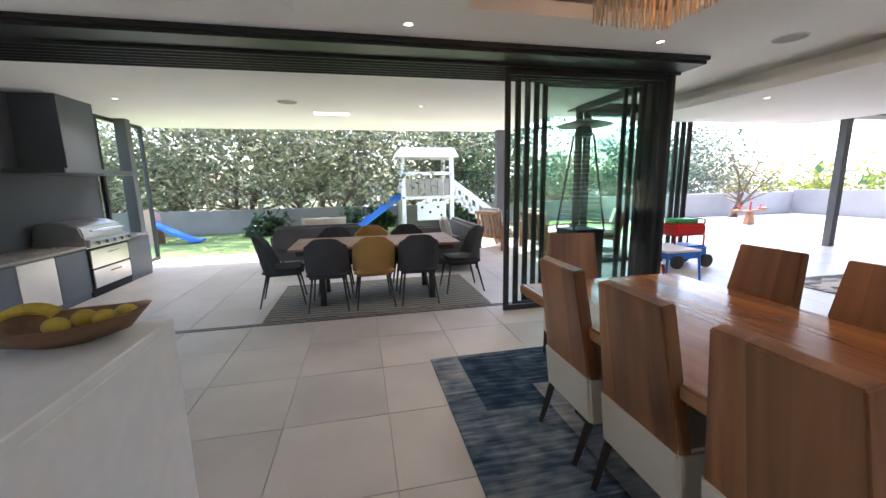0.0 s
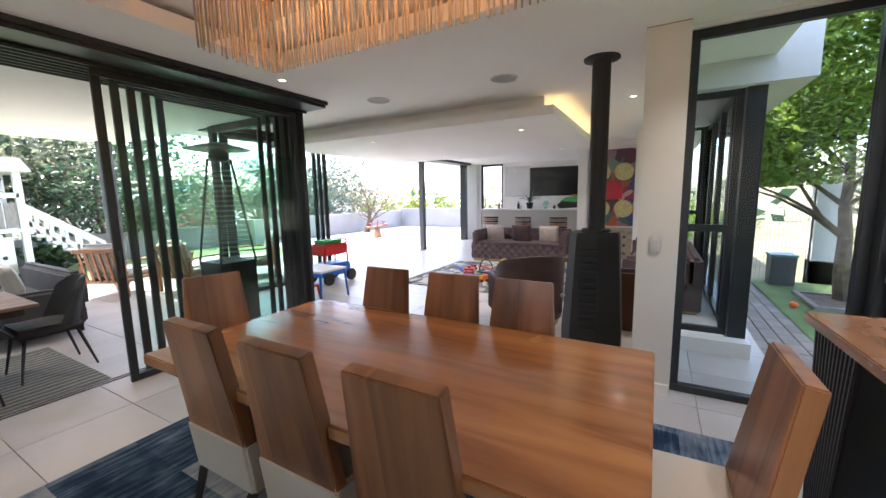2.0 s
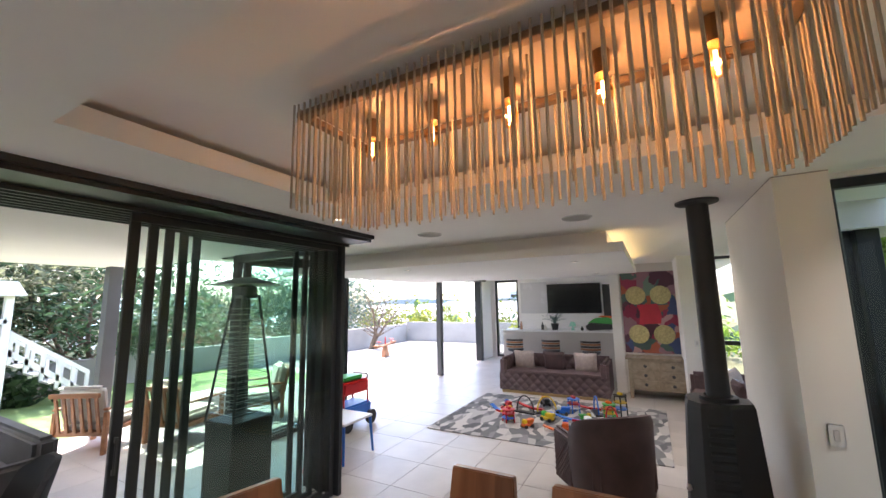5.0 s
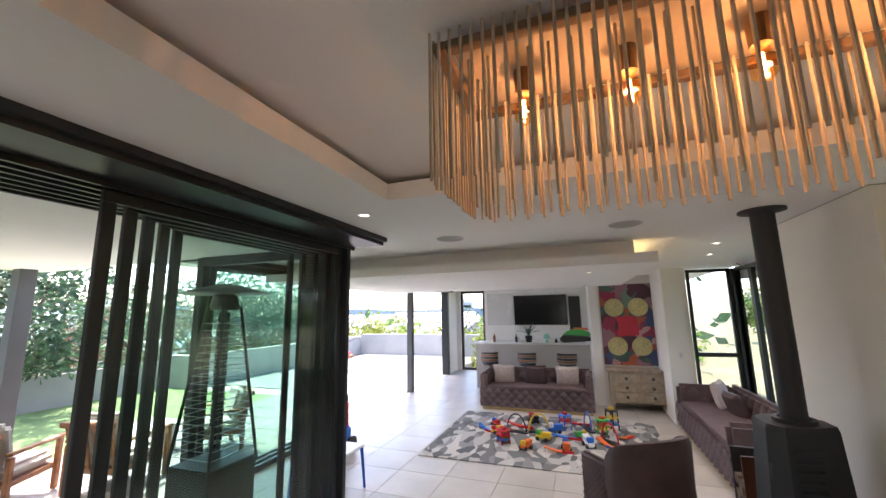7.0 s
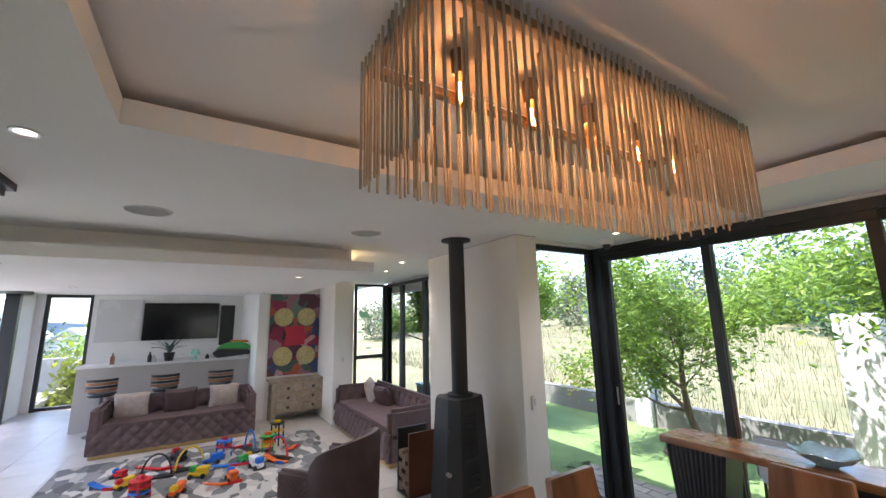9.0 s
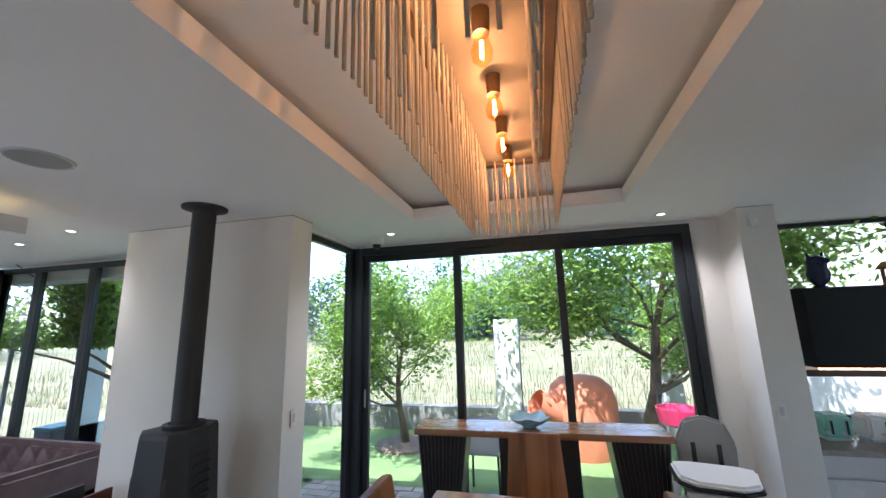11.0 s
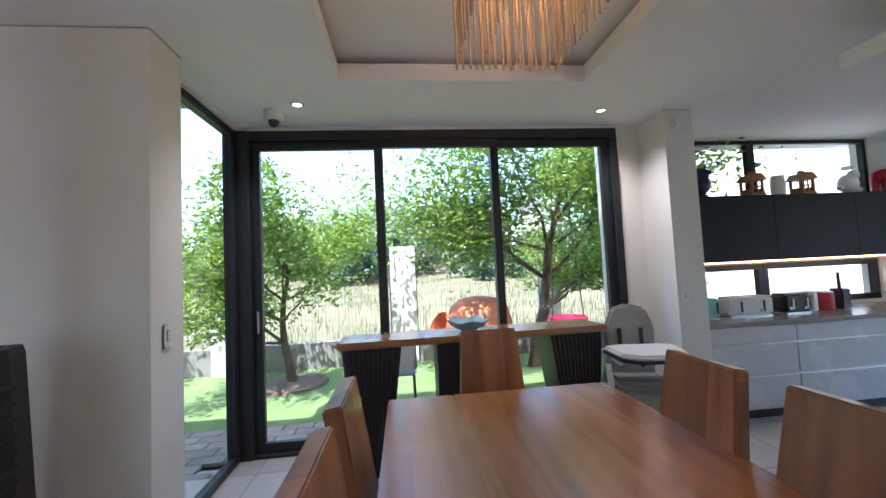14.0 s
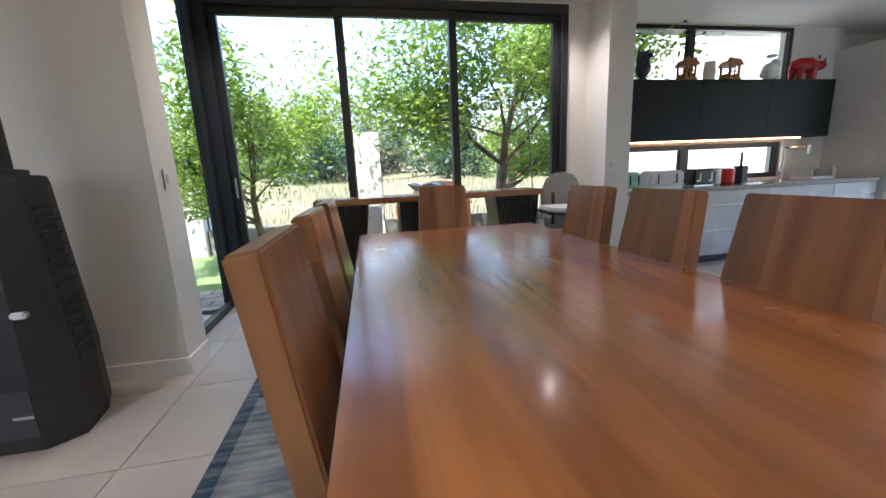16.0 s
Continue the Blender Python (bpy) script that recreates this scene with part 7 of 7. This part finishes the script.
for s in (-0.22, 0.2):
    part("side_panel", prism(B(), [(-0.5, 0.0), (0.1, 0.0), (0.05, 0.75), (-0.15, 0.95), (-0.4, 0.85)], "y", s, s + 0.02, 0.004), mat("pink beige plastic", (0.5, 0.32, 0.26), 0.5), sl2, "pinkish side panel")
for k in range(3):
    part("step", box(B(), -0.45 + 0.1 * k, -0.28 + 0.1 * k, -0.2, 0.2, 0.15 + 0.17 * k, 0.19 + 0.17 * k), YEL_P, sl2)
ss = thing("seesaw", "small timber seesaw with red handles on the deck", "seesaw", pose(12.5, 9.8, -0.0, 0, 0, 15))
part("beam", box(B(), -0.9, 0.9, -0.05, 0.05, 0.38, 0.44, 0.008), TIMBER, ss)
part("stand", prism(B(), [(-0.2, 0.0), (0.2, 0.0), (0.05, 0.38), (-0.05, 0.38)], "y", -0.08, 0.08, 0.006), TIMBER, ss)
part("mast", cyl(B(), (0, 0, 0.42), (0, 0, 0.7), 0.03, 0.02, 8), RED_P, ss)
for s in (-1, 1):
    part("seat", box(B(), s * 0.8 - 0.14, s * 0.8 + 0.14, -0.1, 0.1, 0.44, 0.48, 0.01), TIMBER, ss)
    part("grip", cyl(B(), (s * 0.6, -0.1, 0.58), (s * 0.6, 0.1, 0.58), 0.014, seg=8), RED_P, ss)
    part("grip_post", cyl(B(), (s * 0.6, 0, 0.44), (s * 0.6, 0, 0.58), 0.012, seg=8), RED_P, ss)


# ---- far houses and skyline ----
def house(m, w, d, h, rise, wallm, roofm, label, wins=2, group="far houses"):
    ob = thing("house", label, "house", m, group)
    part("wall", prism(B(), [(-w / 2, -6.0), (w / 2, -6.0), (w / 2, h), (0, h + rise), (-w / 2, h)], "y", -d / 2, d / 2), wallm, ob)
    for s in (-1, 1):
        part("roof", prism(B(), [(0, h + rise + 0.18), (0, h + rise - 0.02), (s * (w / 2 + 0.5), h - 0.32), (s * (w / 2 + 0.5), h - 0.12)], "y", -d / 2 - 0.5, d / 2 + 0.5), roofm, ob)
    for k in range(wins):
        x = (k - (wins - 1) / 2) * w / max(1, wins)
        wd = part("window", box(B(), x - 0.5, x + 0.5, -d / 2 - 0.06, -d / 2 + 0.02, h - 1.7, h - 0.4), WHITEW, ob)
        part("pane", box(B(), x - 0.42, x + 0.42, -d / 2 - 0.075, -d / 2 - 0.06, h - 1.62, h - 0.48), SCREEN, wd)
    return ob


house(pose(24.4, 46, 0, 0, 0, -6), 4.2, 7, 1.6, 1.8, BRICK, ROOF_T, "red brick gabled house with a teal roof", 1)
house(pose(18.0, 50, 0, 0, 0, 80), 7, 11, 0.6, 2.2, WALLW, ROOF_T, "white house with a teal roof")
house(pose(40, 26, -2.2, 0, 0, 60), 8, 14, 1.2, 2.6, WALLW, ROOF_W, "white gabled house with pale roof")
house(pose(44, 18, -2.2, 0, 0, 65), 8, 12, 1.4, 2.6, WALLW, ROOF_W, "white gabled house with pale roof")
house(pose(46, 10, -2.2, 0, 0, 80), 8, 12, 1.2, 2.6, WALLW, ROOF_W, "white gabled house with pale roof")
house(pose(36, 36, -2.6, 0, 0, 40), 8, 12, 1.0, 2.6, WALLW, ROOF_W, "white gabled house with pale roof")
house(pose(6, -46, 3.4, 0, 0, 20), 9, 12, 3.0, 2.4, WALLW, ROOF_W, "white gabled house on the hill")
house(pose(-8, -30, 1.8, 0, 0, 170), 6, 8, 2.6, 2.4, WALLW, ROOF_W, "white gabled house behind the kitchen", 3)
rr = random.Random(31)
for k in range(26):
    a = rr.uniform(-0.35, 1.25)
    dist = rr.uniform(70, 150)
    x, y = dist * math.cos(a) + 4, dist * math.sin(a) + 6
    house(pose(x, y, -5.0 + rr.uniform(-1, 1.2), 0, 0, rr.uniform(0, 180)), rr.uniform(7, 11), rr.uniform(9, 16), rr.uniform(1.0, 3.0), rr.uniform(1.5, 2.6), WALLW, rr.choice((ROOF_W, ROOF_T, ROOF_W)), "distant suburban house among trees")
# the blocks' concrete colour is paled and blued for distance haze
for k, (a, dist, w, h) in enumerate(((0.95, 380, 26, 22), (0.9, 390, 16, 14), (0.35, 400, 34, 17), (0.3, 410, 20, 24), (0.7, 420, 24, 12))):
    ob = thing("office_building", "distant office block on the skyline, haze in its colour", "building", pose(dist * math.cos(a), dist * math.sin(a), -12, 0, 0, math.degrees(a)), "skyline blocks")
    HAZE = mat("haze coloured concrete", (0.4, 0.45, 0.5), 0.9)
    part("block", box(B(), -w / 2, w / 2, -w / 2, w / 2, 0, h), HAZE, ob)
    for q in range(4):
        part("window_band", box(B(), -w / 2 - 0.1, -w / 2, -w / 2 + 1, w / 2 - 1, 2 + q * h / 4.5, 2 + (q + 0.5) * h / 4.5), SCREEN, ob)
# far hills, with the air haze mixed into their blue-grey colour
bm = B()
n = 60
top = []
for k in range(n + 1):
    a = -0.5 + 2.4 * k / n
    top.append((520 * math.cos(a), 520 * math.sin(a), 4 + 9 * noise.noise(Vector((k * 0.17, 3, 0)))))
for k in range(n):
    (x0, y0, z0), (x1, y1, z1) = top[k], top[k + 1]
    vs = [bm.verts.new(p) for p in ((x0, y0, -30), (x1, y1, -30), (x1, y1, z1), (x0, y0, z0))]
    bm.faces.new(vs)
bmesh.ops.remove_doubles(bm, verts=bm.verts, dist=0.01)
setting("backdrop", bm, mat("haze coloured hills", (0.3, 0.36, 0.4), 0.95, var=0.1, vscale=0.01, bump=0), "line of hills on the horizon, air haze in its colour")
# one joined belt of suburban treetops
r = random.Random(77)
verts, faces = [], []
for k in range(9000):
    a, dist = r.uniform(-0.4, 1.9), 28 + 150 * r.random() ** 1.4
    cx, cy = round(dist * math.cos(a) / 5) * 5, round(dist * math.sin(a) / 5) * 5
    hh = 2.2 + 2.0 * noise.noise(Vector((cx * 0.3, cy * 0.3, 1)))
    x, y = cx + r.gauss(0, 1.5), cy + r.gauss(0, 1.5)
    if max(y - 13.6, x - 18.2) < 6:
        continue
    z = -0.3 - min(9.0, 0.16 * max(y - 13.6, x - 18.2, 0)) + abs(r.gauss(0, 0.6)) * hh
    q = r.uniform(0.25, 0.6)
    ax = Vector((r.gauss(0, 1), r.gauss(0, 1), r.gauss(0, 1))).normalized()
    sd = ax.cross(Vector((r.gauss(0, 1), r.gauss(0, 1), r.gauss(0, 1)))).normalized()
    n0 = len(verts)
    p = Vector((x, y, z))
    verts += [tuple(p - ax * q), tuple(p + sd * q * 0.6), tuple(p + ax * q), tuple(p - sd * q * 0.6)]
    faces += [(n0, n0 + 1, n0 + 2), (n0, n0 + 2, n0 + 3)]
me = bpy.data.meshes.new("distant_treetops")
me.from_pydata(verts, [], faces)
me.materials.append(LEAF_C)
tagged(new("distant_treetops", me), "dark green belt of distant suburban treetops", "trees", "", "stuff")

# ---- floor tiles, deck slabs and pavers ----
def slab_mesh(name, w, d, t, e, material):
    return mesh_of(name, box(B(), -w / 2, w / 2, -d / 2, d / 2, -t, 0, e, 1), material)


T = 0.63
tile_me = slab_mesh("tile", T - 0.005, T - 0.005, 0.0118, 0.0012, TILE)
rest = []
count = 0
for i in range(-8, 22):
    for j in range(-8, 11):
        x, y = 0.65 + T * (i + 0.5), 3.02 + T * (j + 0.5)
        inside = (-4.6 + T / 2 < x < 14.0 - T / 2 + 0.3 and -1.8 + 0.2 < y < 6.22 - T / 2 + 0.31) or (-3.8 + T / 2 < x < 4.2 - T / 2 + 0.2 and y < 9.0 - T / 2 + 0.05 and y > 0)
        if not inside or (y < -0.8 and x > 4.2):
            continue
        if y < -0.8 and x > 0.4:
            # cut tiles along the garden windows
            x1, y0 = min(x + T / 2, 4.1), -1.15
            o = new("tile", tile_me)
            o.parent = floor
            o.location = ((x - T / 2 + x1) / 2, (y0 + y + T / 2) / 2, 0)
            o.scale = ((x1 - x + T / 2) / T, (y + T / 2 - y0) / T, 1)
            continue
        if -1.9 < x < 9.2 and -1.0 < y < 7.4 and count < 300:
            o = new("tile", tile_me)
            o.parent = floor
            o.location = (x, y, 0)
            count += 1
        else:
            rest.append((x, y))
bm = B()
for x, y in rest:
    h = (T - 0.005) / 2
    vs = [bm.verts.new((x + a * h, y + b * h, z)) for z in (-0.0118, 0.0) for a, b in ((-1, -1), (1, -1), (1, 1), (-1, 1))]
    for f in ((4, 5, 6, 7), (0, 1, 5, 4), (1, 2, 6, 5), (2, 3, 7, 6), (3, 0, 4, 7)):
        bm.faces.new([vs[q] for q in f])
o = part("tiles_beyond", bm, TILE, floor)
o["kind"] = "stuff"
deck = setting("pavement_deck", box(B(), 4.13, 17.79, 6.23, 6.25, -0.2, -0.031), GROUT, "pale stone slab paving of the pool deck")
bm = B()
y = 6.25
while y < 12.4:
    x = 4.15
    while x < 17.5:
        if y < 8.7 or x > 9.0:
            h = 0.297
            vs = [bm.verts.new((x + 0.3 + a * h, y + 0.3 + b * h, z)) for z in (-0.03, -0.006) for a, b in ((-1, -1), (1, -1), (1, 1), (-1, 1))]
            for f in ((4, 5, 6, 7), (0, 1, 5, 4), (1, 2, 6, 5), (2, 3, 7, 6), (3, 0, 4, 7)):
                bm.faces.new([vs[q] for q in f])
        x += 0.605
    y += 0.605
o = part("slabs", bm, DECK, deck)
o["kind"] = "stuff"
pv = slab_mesh("paver", 0.29, 0.14, 0.03, 0.004, PAVER)
count = 0
prest = []
y = -1.9
row = 0
while y < -0.62:
    x = 0.5 + (0.15 if row % 2 else 0)
    while x < 9.5:
        if (y < -1.24 or x > 4.3) and not (y < -1.4 and x > 5.0) and not (x > 4.8 and y > -0.68):
            if x < 7.6 and count < 300:
                o = new("paver", pv)
                o.parent = pav
                o.location = (x, y, -0.1)
                count += 1
            else:
                prest.append((x, y))
        x += 0.3
    y += 0.15
    row += 1
bm = B()
for x, y in prest:
    vs = [bm.verts.new((x + a * 0.145, y + b * 0.07, z)) for z in (-0.13, -0.1) for a, b in ((-1, -1), (1, -1), (1, 1), (-1, 1))]
    for f in ((4, 5, 6, 7), (0, 1, 5, 4), (1, 2, 6, 5), (2, 3, 7, 6), (3, 0, 4, 7)):
        bm.faces.new([vs[q] for q in f])
o = part("pavers_beyond", bm, PAVER, pav)
o["kind"] = "stuff"
